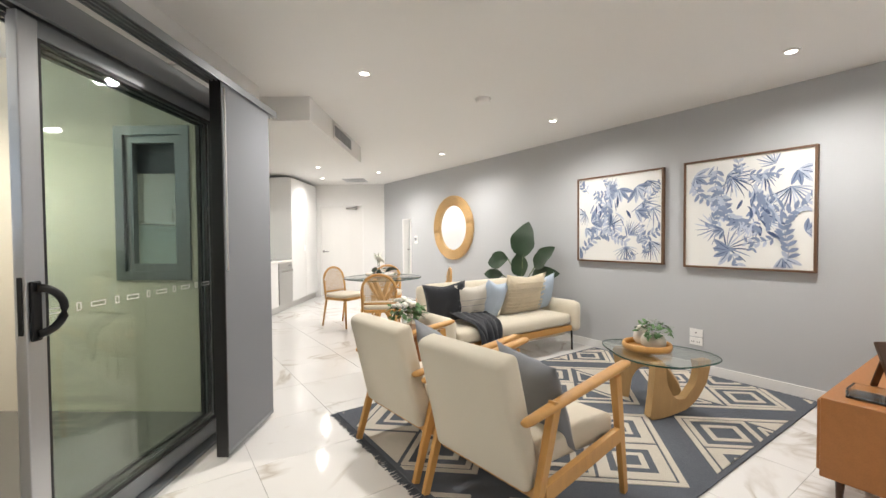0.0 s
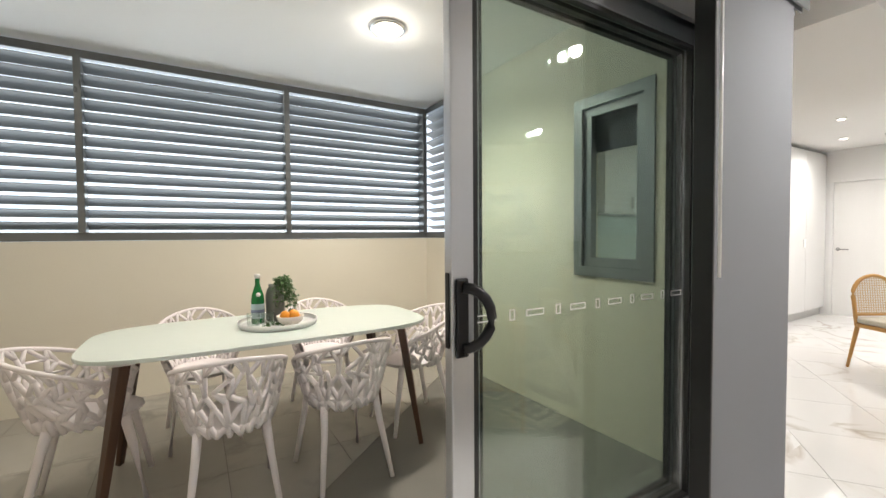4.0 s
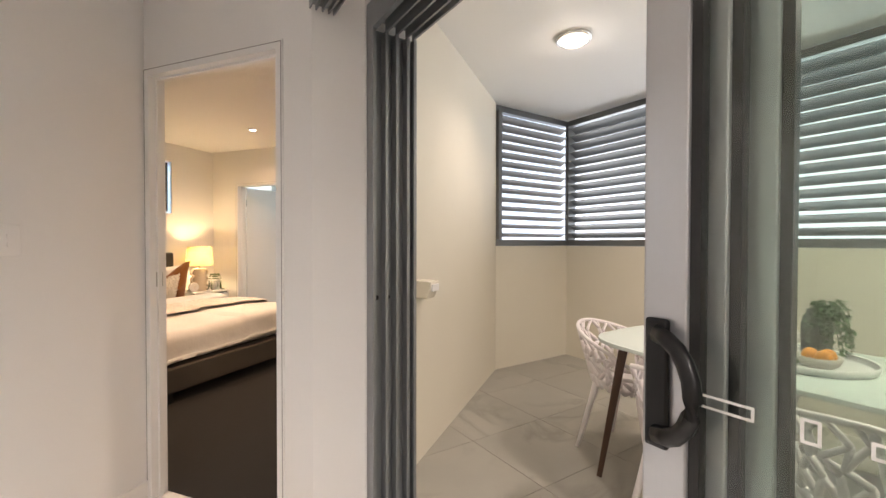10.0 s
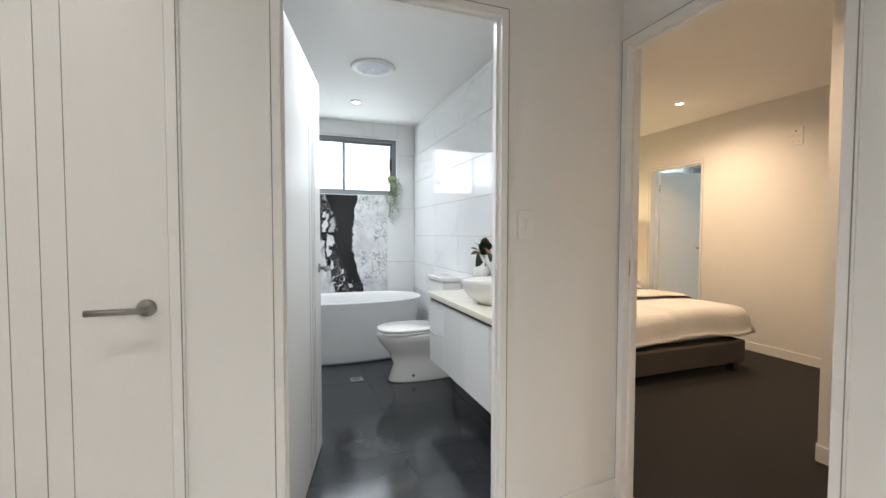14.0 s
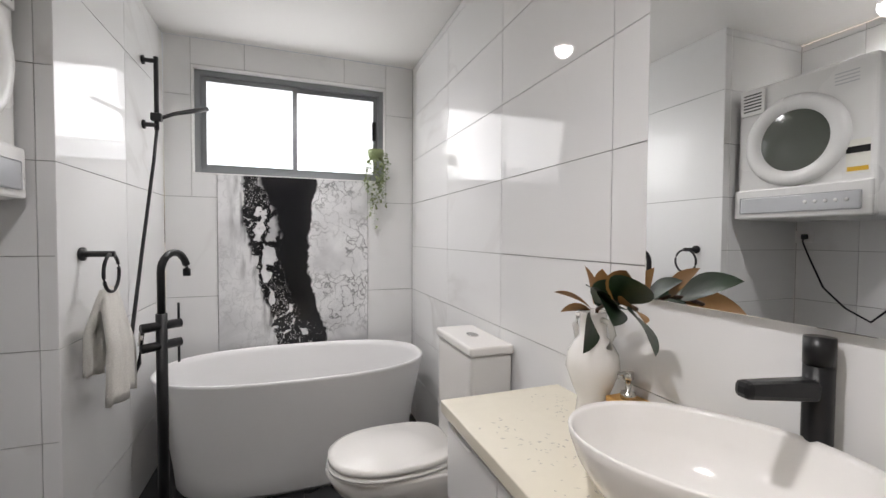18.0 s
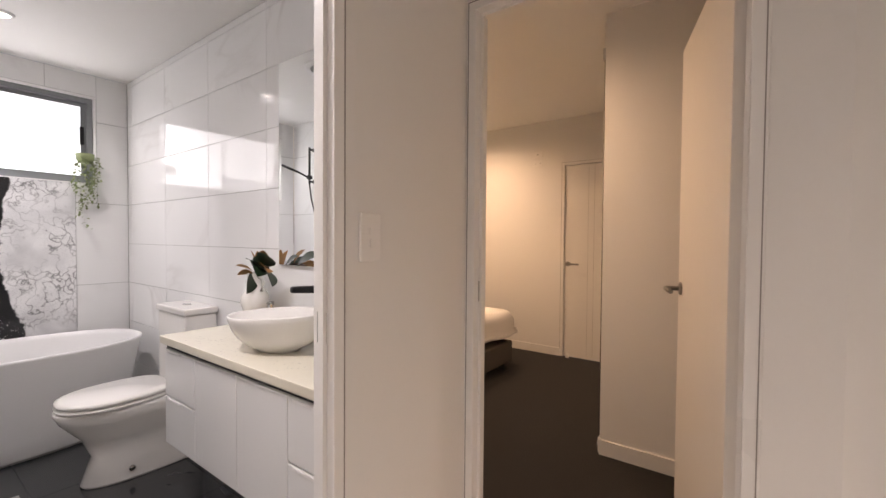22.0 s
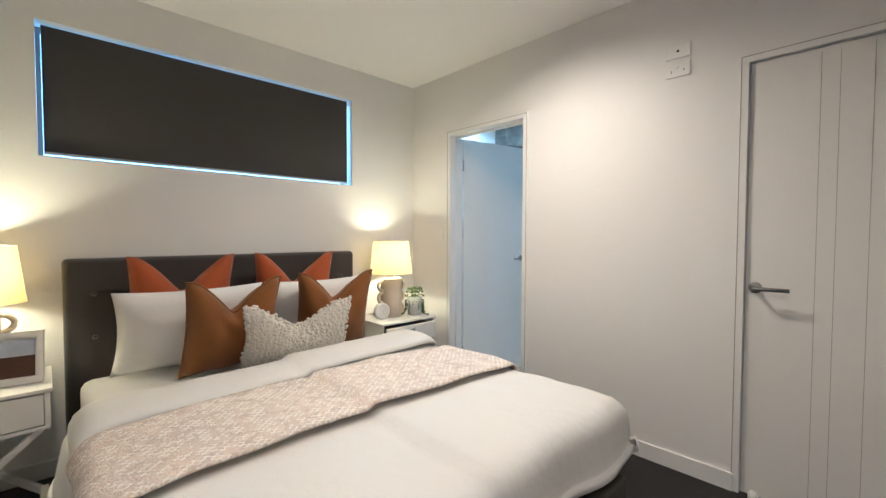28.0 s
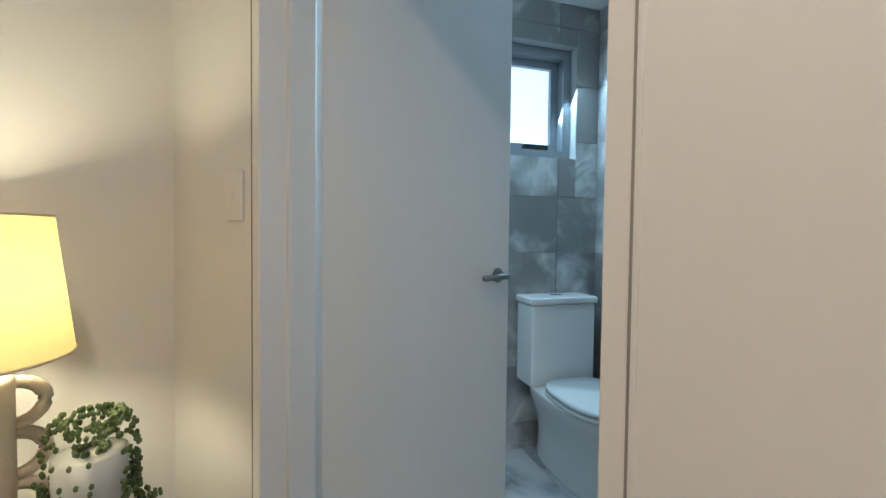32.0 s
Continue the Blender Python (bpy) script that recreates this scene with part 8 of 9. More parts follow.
# dryer in the niche
APPL = mat("white_appliance_enamel", (0.80, 0.795, 0.78), 0.28, var=0.02, grain=0.01)
dr = thing("clothes_dryer", pose(-3.40, -1.18, 1.37), "white wall-mounted clothes dryer with round door", "dryer")
part("body", box_bm(-0.295, -0.54, 0.0, 0.295, 0.0, 0.71, 0.018, 3), APPL, dr)
part("panel", moved(box_bm(-0.295, 0, 0, 0.295, 0.022, 0.155, 0.008), pose(0, -0.002, 0.004)), APPL, dr)
part("control_strip", box_bm(-0.26, 0.0205, 0.03, 0.26, 0.026, 0.115, 0.006), ALU_LIGHT, dr, "grey control strip")
for k in range(5):
    part("button", moved(lathe_bm([(0.0, 0), (0.009, 0), (0.008, 0.004), (0, 0.004)], 12, cap=False), pose(0.05 + 0.04 * k, 0.0262, 0.075, -90)), TRIM, dr)
part("door", moved(lathe_bm([(0.225, 0.0), (0.225, 0.02), (0.205, 0.035), (0.165, 0.03), (0.15, 0.012)], 40, cap=False), pose(-0.015, 0.0, 0.385, -90)), APPL, dr, "round white porthole door")
part("door_glass", moved(lathe_bm([(0.0, 0.026), (0.08, 0.024), (0.155, 0.012)], 36, cap=False), pose(-0.015, 0.0, 0.385, -90)), DARK_GLASS, dr, "dark porthole glass")
part("grille", moved(box_bm(-0.06, 0.0, -0.065, 0.06, 0.012, 0.065, 0.004), pose(-0.215, 0.0, 0.625)), APPL, dr)
for k in range(6):
    part("grille_hole", box_bm(-0.26, 0.0122, 0.582 + 0.017 * k, -0.17, 0.0128, 0.589 + 0.017 * k), SLOT, dr)
part("sticker", box_bm(0.19, 0.0005, 0.19, 0.275, 0.0015, 0.34), PETAL, dr, "energy label with plain bars")
part("sticker_band", box_bm(0.19, 0.0016, 0.28, 0.275, 0.002, 0.31), BLACK, dr)
part("sticker_band", box_bm(0.195, 0.0016, 0.20, 0.27, 0.002, 0.22), YELLOW, dr)
for k in range(4):
    part("print_line", box_bm(0.14, 0.0005, 0.60 + 0.016 * k, 0.23, 0.0012, 0.605 + 0.016 * k), ALU_LIGHT, dr)
part("cable", tube_bm([(0.28, -0.3, 0.04), (0.325, -0.32, -0.02), (0.31, -0.38, -0.20), (0.20, -0.42, -0.42), (0.10, -0.44, -0.53), (-0.02, -0.47, -0.48), (-0.14, -0.50, -0.38), (-0.22, -0.52, -0.22), (-0.27, -0.54, -0.12), (-0.265, -0.545, -0.08)], 0.005, 6), BLACK, dr, "black power cable")
part("wall_bracket", box_bm(-0.28, -0.57, 0.60, 0.28, -0.54, 0.66), ALU_LIGHT, dr)
plate("power_outlet", pose(-3.685, -1.75, 1.28), 0.115, 0.072, "white outlet under the dryer", "outlet", [(0.02, 0, 0.03, 0.03, 0.025, BLACK)])
for x, y, z, w in BATH_LAMPS:
    downlight(x, y, z, "bathroom downlights")
ef = thing("exhaust_fan", pose(-3.38, -0.35, BATH_CEIL), "round white exhaust fan grille on the bathroom ceiling", "fan")
part("ring", lathe_bm([(0.12, -0.012), (0.15, -0.014), (0.165, 0.0), (0.11, 0.0)], 36, cap=False), TRIM, ef)
part("backing", lathe_bm([(0.0, -0.004), (0.12, -0.004), (0.12, -0.002), (0, -0.002)], 28, cap=False), GREY_CLOTH, ef)
for k in range(9):
    x = -0.10 + 0.025 * k
    h = math.sqrt(0.0144 - x * x)
    part("slat", box_bm(x - 0.004, -h, -0.014, x + 0.004, h, -0.005), ALU_LIGHT, ef)
part("hub", box_bm(-0.02, -0.008, -0.018, 0.02, 0.008, -0.013, 0.002), TRIM, ef)
dn = thing("floor_drain", pose(-3.75, -0.43, -0.001), "square steel floor drain in the tiles", "drain")
part("grate", ring_bm([(-0.035, -0.035), (0.035, -0.035), (0.035, 0.035), (-0.035, 0.035)], [(-0.05, -0.05), (0.05, -0.05), (0.05, 0.05), (-0.05, 0.05)], 0, 0.004), CHROME, dn).matrix_basis = pose(0, 0, 0.0005, 90) @ Matrix.Diagonal((1, 1, 1, 1))
for k in range(5):
    part("bar", box_bm(-0.034, -0.032 + 0.014 * k, 0.0005, 0.034, -0.025 + 0.014 * k, 0.003), CHROME, dn)

# ---- bedroom ----
SHEET = mat("white_cotton", (0.71, 0.70, 0.685), 0.85, var=0.02, vscale=3, grain=0.02, gscale=300, bump=0.25, bscale=26)
LINEN = mat("white_pillow_cotton", (0.75, 0.74, 0.725), 0.85, var=0.02, grain=0.02, gscale=300, bump=0.2, bscale=30)
DARK_UPH = mat("charcoal_velour", (0.030, 0.026, 0.024), 0.75, var=0.25, vscale=5, grain=0.1, gscale=200, bump=0.2, bscale=300, sheen=0.35)
BASE_UPH = mat("grey_brown_bed_fabric", (0.075, 0.066, 0.056), 0.9, var=0.12, grain=0.15, gscale=400, bump=0.4, bscale=420)
RUST = mat("rust_velvet", (0.33, 0.07, 0.014), 0.85, var=0.2, vscale=6, grain=0.06, gscale=200, bump=0.15, bscale=60, sheen=0.12)
OCHRE = mat("ochre_velvet", (0.18, 0.065, 0.009), 0.85, var=0.2, vscale=6, grain=0.06, gscale=200, bump=0.15, bscale=60, sheen=0.12)
BOUCLE = mat("cream_boucle", (0.72, 0.69, 0.62), 0.95, var=0.08, vscale=12, grain=0.15, gscale=140, bump=1.0, bscale=120)
LAMP_BASE = mat("sand_pottery", (0.64, 0.55, 0.43), 0.8, var=0.06, grain=0.05, gscale=120, bump=0.15, bscale=150)
WHITE_FURN = mat("white_satin_lacquer", (0.74, 0.72, 0.68), 0.35, var=0.03, grain=0.01)
CY = 2.05
bed = thing("bed", pose(-4.97, CY, 0), "queen bed with buttoned charcoal headboard and grey base", "bed")
part("headboard", box_bm(0.0, -0.818, 0.06, 0.10, 0.818, 1.12, 0.025, 4), DARK_UPH, bed, "charcoal upholstered headboard")
for z in (0.72, 0.94):
    for k in range(6):
        part("button", moved(lathe_bm([(0.0, 0), (0.012, 0.001), (0.009, 0.006), (0, 0.008)], 10, cap=False), pose(0.0995, -0.70 + 0.28 * k, z, 0, 90)), DARK_UPH, bed)
part("base", box_bm(0.10, -0.80, 0.085, 2.18, 0.80, 0.285, 0.018, 3), BASE_UPH, bed, "grey-brown upholstered base")
for x in (0.25, 2.11):
    for y in (-0.73, 0.73):
        part("leg", box_bm(x - 0.035, y - 0.035, 0.004, x + 0.035, y + 0.035, 0.09, 0.003), BLACK_PLASTIC, bed, "short black block leg")
mt_ = part("mattress", box_bm(0.115, -0.765, 0.286, 2.08, 0.765, 0.52, 0.05, 4), SHEET, bed, "mattress in a white fitted sheet")
smooth(mt_)


FAR_SPREAD = 0.07  # the bedding lies further out on the window side


def drape(u, s, top, half, foot, r, drop):
    """Map cloth lengths u (to the foot) and s (across) onto the bed: flat, over a rounded edge, then down."""
    def fold(e):
        if e <= 0:
            return e, 0.0
        q = r * math.pi / 2
        if e < q:
            return r * math.sin(e / r), r * (1 - math.cos(e / r))
        return r + 0.10 * (e - q), r + (e - q)
    if s > 0:
        half += FAR_SPREAD
        top += 0.02
    ex, zx = fold(u - foot)
    es, zs = fold(abs(s) - half)
    x = foot + ex if u > foot else u
    y = math.copysign(half + es, s) if abs(s) > half else s
    return x, y, top - min(drop, zx + zs)


def cloth(name, u0, u1, sw, top, half, foot, mt, label, cat, nu=44, ns=60, amp=0.008, lift=0.0, thick=0.02, drop=0.33):
    bm = bmesh.new()
    rows = []
    for i in range(nu + 1):
        row = []
        for j in range(ns + 1):
            u, s = u0 + (u1 - u0) * i / nu, -sw + (2 * sw + FAR_SPREAD) * j / ns
            x, y, z = drape(u, s, top, half, foot, 0.09, drop)
            w = noise.noise(Vector((u * 2.3, s * 2.3, lift))) + 0.5 * noise.noise(Vector((u * 6, s * 6, 3)))
            hang = max(0, abs(s) - half) + max(0, u - foot)
            z += amp * w + 0.02 * (1 - min(1, (s / half) ** 2)) * 0.8
            side = 0.028 * math.sin(u * 11 + 2 * math.sin(u * 3)) * min(1, hang / 0.25)
            y += math.copysign(side, s) if abs(s) > half else 0
            if u > foot:
                x += 0.010 * math.sin(s * 12) * min(1, (u - foot) / 0.25)
            row.append(bm.verts.new((x - 4.97, y + CY, z + lift)))
        rows.append(row)
    for a, b in zip(rows, rows[1:]):
        for j in range(ns):
            bm.faces.new((a[j], a[j + 1], b[j + 1], b[j]))
    ob = tagged(smooth(link(name, bm, mt)), label, cat)
    m = ob.modifiers.new("thick", "SOLIDIFY")
    m.thickness, m.offset = thick, 1
    return ob


cloth("duvet", 0.78, 2.41, 1.04, 0.545, 0.745, 2.05, SHEET, "thick white duvet spread over the bed", "duvet", amp=0.012, thick=0.03, drop=0.205)
# turned-back edge of the duvet
bm = bmesh.new()
rows = []
for j in range(61):
    s = -1.08 + (2.16 + FAR_SPREAD) * j / 60
    _, y, z = drape(0.9, s, 0.565, 0.735, 3, 0.09, 0.30)
    row = []
    for k in range(14):
        a = 2 * math.pi * k / 14
        rr_ = 0.052 + 0.006 * noise.noise(Vector((s * 4, k * 0.5, 0)))
        skew_x = 0.10 * (s / 1.0) * -0.5
        row.append(bm.verts.new((-4.97 + 0.86 + skew_x + rr_ * 3.0 * math.cos(a), y + CY, z + 0.012 + 0.72 * rr_ * math.sin(a))))
    rows.append(row)
for a, b in zip(rows, rows[1:]):
    for k in range(14):
        bm.faces.new((a[k], a[(k + 1) % 14], b[(k + 1) % 14], b[k]))
bm.faces.new(rows[0]), bm.faces.new(rows[-1][::-1])
bmesh.ops.recalc_face_normals(bm, faces=bm.faces[:])
tagged(smooth(link("duvet_fold", bm, SHEET)), "rolled-back white duvet edge near the pillows", "duvet")


def throw_mat():
    """Blush woven cloth with a loose diamond lattice and dark flecks."""
    m = mat("blush_woven_throw", (0.74, 0.64, 0.57), 0.95, var=0.22, vscale=9, grain=0.22, gscale=150, bump=0.8, bscale=130)
    nt = m.node_tree
    n, l = nt.nodes, nt.links
    b = n["Principled BSDF"]
    src = b.inputs["Base Color"].links[0].from_socket
    co = n.new("ShaderNodeTexCoord")
    last = src
    for turn, tone, fac, scale in ((38, (0.60, 0.50, 0.46, 1), 0.55, 5.0), (-38, (0.60, 0.50, 0.46, 1), 0.55, 5.0), (35, (0.92, 0.88, 0.82, 1), 0.85, 17.0), (-41, (0.92, 0.88, 0.82, 1), 0.85, 15.0)):
        mp = n.new("ShaderNodeMapping")
        mp.inputs["Rotation"].default_value = (0, 0, radians(turn))
        l.new(co.outputs["Object"], mp.inputs[0])
        wv = n.new("ShaderNodeTexWave")
        wv.inputs["Scale"].default_value, wv.inputs["Distortion"].default_value, wv.inputs["Detail Scale"].default_value = scale, 1.6, 3.0
        l.new(mp.outputs[0], wv.inputs[0])
        gate = n.new("ShaderNodeTexNoise")
        gate.inputs["Scale"].default_value, gate.inputs["Detail"].default_value = 34 if scale > 10 else 12, 2
        l.new(co.outputs["Object"], gate.inputs[0])
        on = ramp(nt, wv.outputs["Fac"], [(0.72, (0, 0, 0)), (0.86, (fac,) * 3)])
        some = ramp(nt, gate.outputs[0], [(0.46, (0, 0, 0)), (0.54, (1, 1, 1))])
        both = n.new("ShaderNodeMath")
        both.operation = "MULTIPLY"
        l.new(on.outputs[0], both.inputs[0]), l.new(some.outputs[0], both.inputs[1])
        mx = n.new("ShaderNodeMix")
        mx.data_type = "RGBA"
        l.new(both.outputs[0], mx.inputs[0]), l.new(last, mx.inputs[6])
        mx.inputs[7].default_value = tone
        last = mx.outputs[2]
    l.new(last, b.inputs["Base Color"])
    return m


THROW = throw_mat()
tw_ = cloth("bed_throw", 1.08, 1.57, 1.16, 0.545, 0.735, 3, THROW, "blush woven throw with tassels across the bed", "throw", 20, 80, 0.016, 0.039, 0.010, 0.36)
for v in tw_.data.vertices:
    v.co.x += 0.02 * math.sin((v.co.y - CY) * 3)
for k, x in enumerate((1.14, 1.53)):
    for s in (-1, 1):
        ts = thing("tassel", pose(-4.97 + x + (0.04 if s < 0 else -0.04), CY + (0.945 if s > 0 else -0.875), 0.235), "blush tassel on a throw corner", "tassel", "throw tassels")
        part("knot", lathe_bm([(0.006, 0.0), (0.014, -0.008), (0.016, -0.02), (0.010, -0.03)], 10), THROW, ts)
        part("strands", lathe_bm([(0.011, -0.028), (0.02, -0.06), (0.026, -0.10), (0.02, -0.105)], 14), THROW, ts)


def pillow(x, y, z, w, h, d, mt, label, lean, turn=0, chop=0.0, roll=0, name="cushion"):
    """A cushion on the bed leaning back towards the headboard."""
    ob = tagged(smooth(link(name, pillow_bm(w, h, d, chop, 18, 0.03), mt)), label, "cushion" if name == "cushion" else "pillow", "cushions on the bed")
    ob.matrix_world = pose(x, y, z, 0, 0, 90 + turn) @ pose(0, 0, 0, lean, roll, 0)
    return ob


for y, lb in ((1.73, "white cotton pillow beside the ochre cushion"), (2.42, "white cotton pillow behind the ochre cushion")):
    pillow(-4.63, y, 0.755, 0.66, 0.45, 0.17, LINEN, lb, 20, 0, 0, 0, "pillow")
for y, lb, t in ((1.72, "rust velvet cushion with chopped top", 3), (2.35, "rust velvet cushion leaning on the headboard", -3)):
    pillow(-4.765, y, 0.87, 0.50, 0.52, 0.21, RUST, lb, 10, t, 0.17)
for y, x, lb, t in ((1.87, -4.42, "ochre velvet cushion with piped edge", 6), (2.47, -4.46, "ochre velvet cushion at the bed side", -8)):
    ob = pillow(x, y, 0.78, 0.45, 0.48, 0.23, OCHRE, lb, 15, t, 0.15)
    rim = []
    for k in range(72):
        q = k / 18
        e, f = int(q), 2 * (q - int(q)) - 1
        a, b = ((f, -1), (1, f), (-f, 1), (-1, -f))[e]
        kk = 1 + 0.03 * (a * b) ** 2
        px, pz = a * 0.225 * kk * (1 - 0.05 * (1 - b * b) * abs(a) ** 3), b * 0.24 * kk * (1 - 0.05 * (1 - a * a) * abs(b) ** 3)
        c = max(0, 1 - math.sqrt(a * a + 0.015) / 0.86) / 0.86
        rim.append((px - 0.015 * math.sin(a * math.pi) * max(0, b) ** 2, 0, pz - 0.165 * c ** 1.15 * max(0, (b + 0.35) / 1.35) ** 1.3))
    part("piping", tube_bm(rim, 0.006, 6, True), OCHRE, ob, "ochre velvet piping")
bo = pillow(-4.28, 2.16, 0.715, 0.56, 0.36, 0.16, BOUCLE, "fluffy cream boucle cushion in front", 18, -6, 0.15)
tf = bmesh.new()
rnd = random.Random(8)
me = bo.data
for p in me.polygons:
    for _ in range(2):
        c = p.center + Vector((rnd.uniform(-0.012, 0.012), 0, rnd.uniform(-0.009, 0.009)))
        b2 = bmesh.new()
        bmesh.ops.create_icosphere(b2, subdivisions=1, radius=rnd.uniform(0.007, 0.012), matrix=Matrix.Translation(c + p.normal * 0.003))
        tf = join(tf, b2)
tagged(part("loops", tf, BOUCLE, bo, "soft cream wool loops"), kind="stuff")
smooth(bo.children[0])


def bedside(m, label, ajar):
    """Drawer box on crossed legs; its front at local x = 0 facing +x, the body to -x."""
    ob = thing("bedside_table", m, label, "bedside table", "bedside tables")
    w, d = 0.51, 0.40
    part("top", box_bm(-d - 0.005, -w / 2 - 0.008, 0.585, 0.008, w / 2 + 0.008, 0.602, 0.003), WHITE_FURN, ob)
    part("case", join(box_bm(-d, -w / 2, 0.43, -0.001, -w / 2 + 0.018, 0.584), box_bm(-d, w / 2 - 0.018, 0.43, -0.001, w / 2, 0.584), box_bm(-d, -w / 2 + 0.018, 0.43, -0.001, w / 2 - 0.018, 0.445), box_bm(-d, -w / 2 + 0.018, 0.445, -d + 0.012, w / 2 - 0.018, 0.584)), WHITE_FURN, ob)
    dr = part("drawer", box_bm(ajar - 0.018, -w / 2 + 0.021, 0.449, ajar, w / 2 - 0.021, 0.566 if ajar else 0.58, 0.002), WHITE_FURN, ob)
    part("drawer_box", box_bm(-d + 0.03, -w / 2 + 0.03, 0.452, ajar - 0.019, w / 2 - 0.03, 0.55), SLOT, ob)
    part("knob", box_bm(ajar, -0.022, 0.495, ajar + 0.006, 0.022, 0.539, 0.003), CHROME, ob, "square recessed steel pull")
    part("knob_inset", lathe_bm([(0.0, 0.0), (0.012, 0.0), (0.013, 0.004), (0, 0.004)], 16, cap=False), SLOT, ob).matrix_basis = pose(ajar + 0.0062, 0, 0.517, 0, 90)
    for x in (-0.03, -d + 0.03):
        part("cross_leg", bar_bm((x, -w / 2 + 0.03, 0.43), (x, w / 2 - 0.03, 0.005), 0.032, 0.03), WHITE_FURN, ob)
        part("cross_leg", bar_bm((x - 0.001, w / 2 - 0.03, 0.43), (x - 0.001, -w / 2 + 0.03, 0.005), 0.028, 0.026), WHITE_FURN, ob)
    for y in (-w / 2 + 0.03, w / 2 - 0.03):
        part("foot_rail", bar_bm((-0.03, y, 0.022), (-d + 0.03, y, 0.022), 0.03, 0.028), WHITE_FURN, ob)
    return ob


bedside(pose(-4.562, 3.163, 0.0), "white cross-legged bedside table with drawer ajar", 0.035)
bedside(pose(-4.50, 0.925, 0.0), "white cross-legged bedside table beside the bed", 0.0)


def shade_mat():
    m = bpy.data.materials.new("lit_linen_shade")
    m.use_nodes = True
    nt = m.node_tree
    n, l = nt.nodes, nt.links
    tr, df, mx = n.new("ShaderNodeBsdfTranslucent"), n.new("ShaderNodeBsdfDiffuse"), n.new("ShaderNodeMixShader")
    tr.inputs[0].default_value = (0.55, 0.44, 0.18, 1)
    df.inputs[0].default_value = (0.62, 0.56, 0.40, 1)
    mx.inputs[0].default_value = 0.6
    l.new(tr.outputs[0], mx.inputs[1]), l.new(df.outputs[0], mx.inputs[2]), l.new(mx.outputs[0], n["Material Output"].inputs[0])
    return m


SHADE = shade_mat()
WARM_BULB = glow("warm_bulb", (1, 0.72, 0.35), 25)


def table_lamp(x, y, label):
    ob = thing("table_lamp", pose(x, y, 0.602), label, "lamp", "bedside lamps")
    smooth(part("base", lathe_bm([(0.078, 0), (0.082, 0.006), (0.082, 0.295), (0.076, 0.302), (0.02, 0.305)], 28), LAMP_BASE, ob, "ribbed sand pottery cylinder"))
    for s in (-1, 1):
        for k in range(3):
            z = 0.055 + 0.095 * k
            part("loop", tube_bm([(0, s * (0.076 + 0.046 * math.sin(math.pi * q / 12)), z - 0.040 * math.cos(math.pi * q / 12)) for q in range(13)], 0.0125, 8), LAMP_BASE, ob, "curved pottery loop")
    part("neck", tube_bm([(0, 0, 0.30), (0, 0, 0.40)], 0.009, 8), CHROME, ob)
    sh = bmesh.new()
    n_ = 40
    a = [sh.verts.new((0.165 * math.cos(2 * math.pi * i / n_), 0.165 * math.sin(2 * math.pi * i / n_), 0.34)) for i in range(n_)]
    b = [sh.verts.new((0.138 * math.cos(2 * math.pi * i / n_), 0.138 * math.sin(2 * math.pi * i / n_), 0.59)) for i in range(n_)]
    for i in range(n_):
        sh.faces.new((a[i], a[(i + 1) % n_], b[(i + 1) % n_], b[i]))
    smooth(part("shade", sh, SHADE, ob, "tapered cream drum shade, lit"))
    for z, r in ((0.34, 0.1655), (0.59, 0.1385)):
        part("shade_rim", tube_bm([(r * math.cos(2 * math.pi * i / 36), r * math.sin(2 * math.pi * i / 36), z) for i in range(36)], 0.0022, 5, True), LAMP_BASE, ob)
    part("bulb", lathe_bm([(0.012, 0.40), (0.028, 0.43), (0.03, 0.46), (0.018, 0.485), (0.004, 0.49)], 14), WARM_BULB, ob, "glowing bulb")
    return ob


table_lamp(-4.775, 3.145, "pottery table lamp with looped sides, lit")
table_lamp(-4.79, 0.948, "pottery table lamp with looped sides, lit")
ck_ = thing("clock", pose(-4.71, 3.01, 0.602) @ Matrix.Scale(1.1, 4), "small round white pottery desk clock", "clock")
part("disc", moved(lathe_bm([(0.052, -0.016), (0.057, -0.010), (0.057, 0.010), (0.050, 0.018), (0.044, 0.014)], 32), pose(0, 0, 0.057) @ pose(0, 0, 0, 0, 90, -12)), CERAMIC, ck_)
for a, ln in ((35, 0.026), (-60, 0.034)):
    part("hand_pointer", moved(box_bm(-0.0015, 0, 0.0145, 0.0015, ln, 0.0155), pose(0, 0, 0.057) @ pose(0, 0, 0, 0, 90, -12) @ pose(0, 0, 0, 0, 0, a)), LAMP_BASE, ck_)
BEAD_LEAF = mat("bead_leaf", (0.075, 0.11, 0.032), 0.5, var=0.35, vscale=30, grain=0.1, gscale=60)
pp = thing("string_plant", pose(-4.69, 3.315, 0.602) @ Matrix.Scale(1.12, 4), "trailing bead plant in a pale pot", "plant")
smooth(part("pot", lathe_bm([(0.042, 0), (0.05, 0.01), (0.052, 0.13), (0.046, 0.13)], 24), mat("grey_pot", (0.42, 0.43, 0.42), 0.5, var=0.1), pp))
bm = bmesh.new()
rnd = random.Random(6)
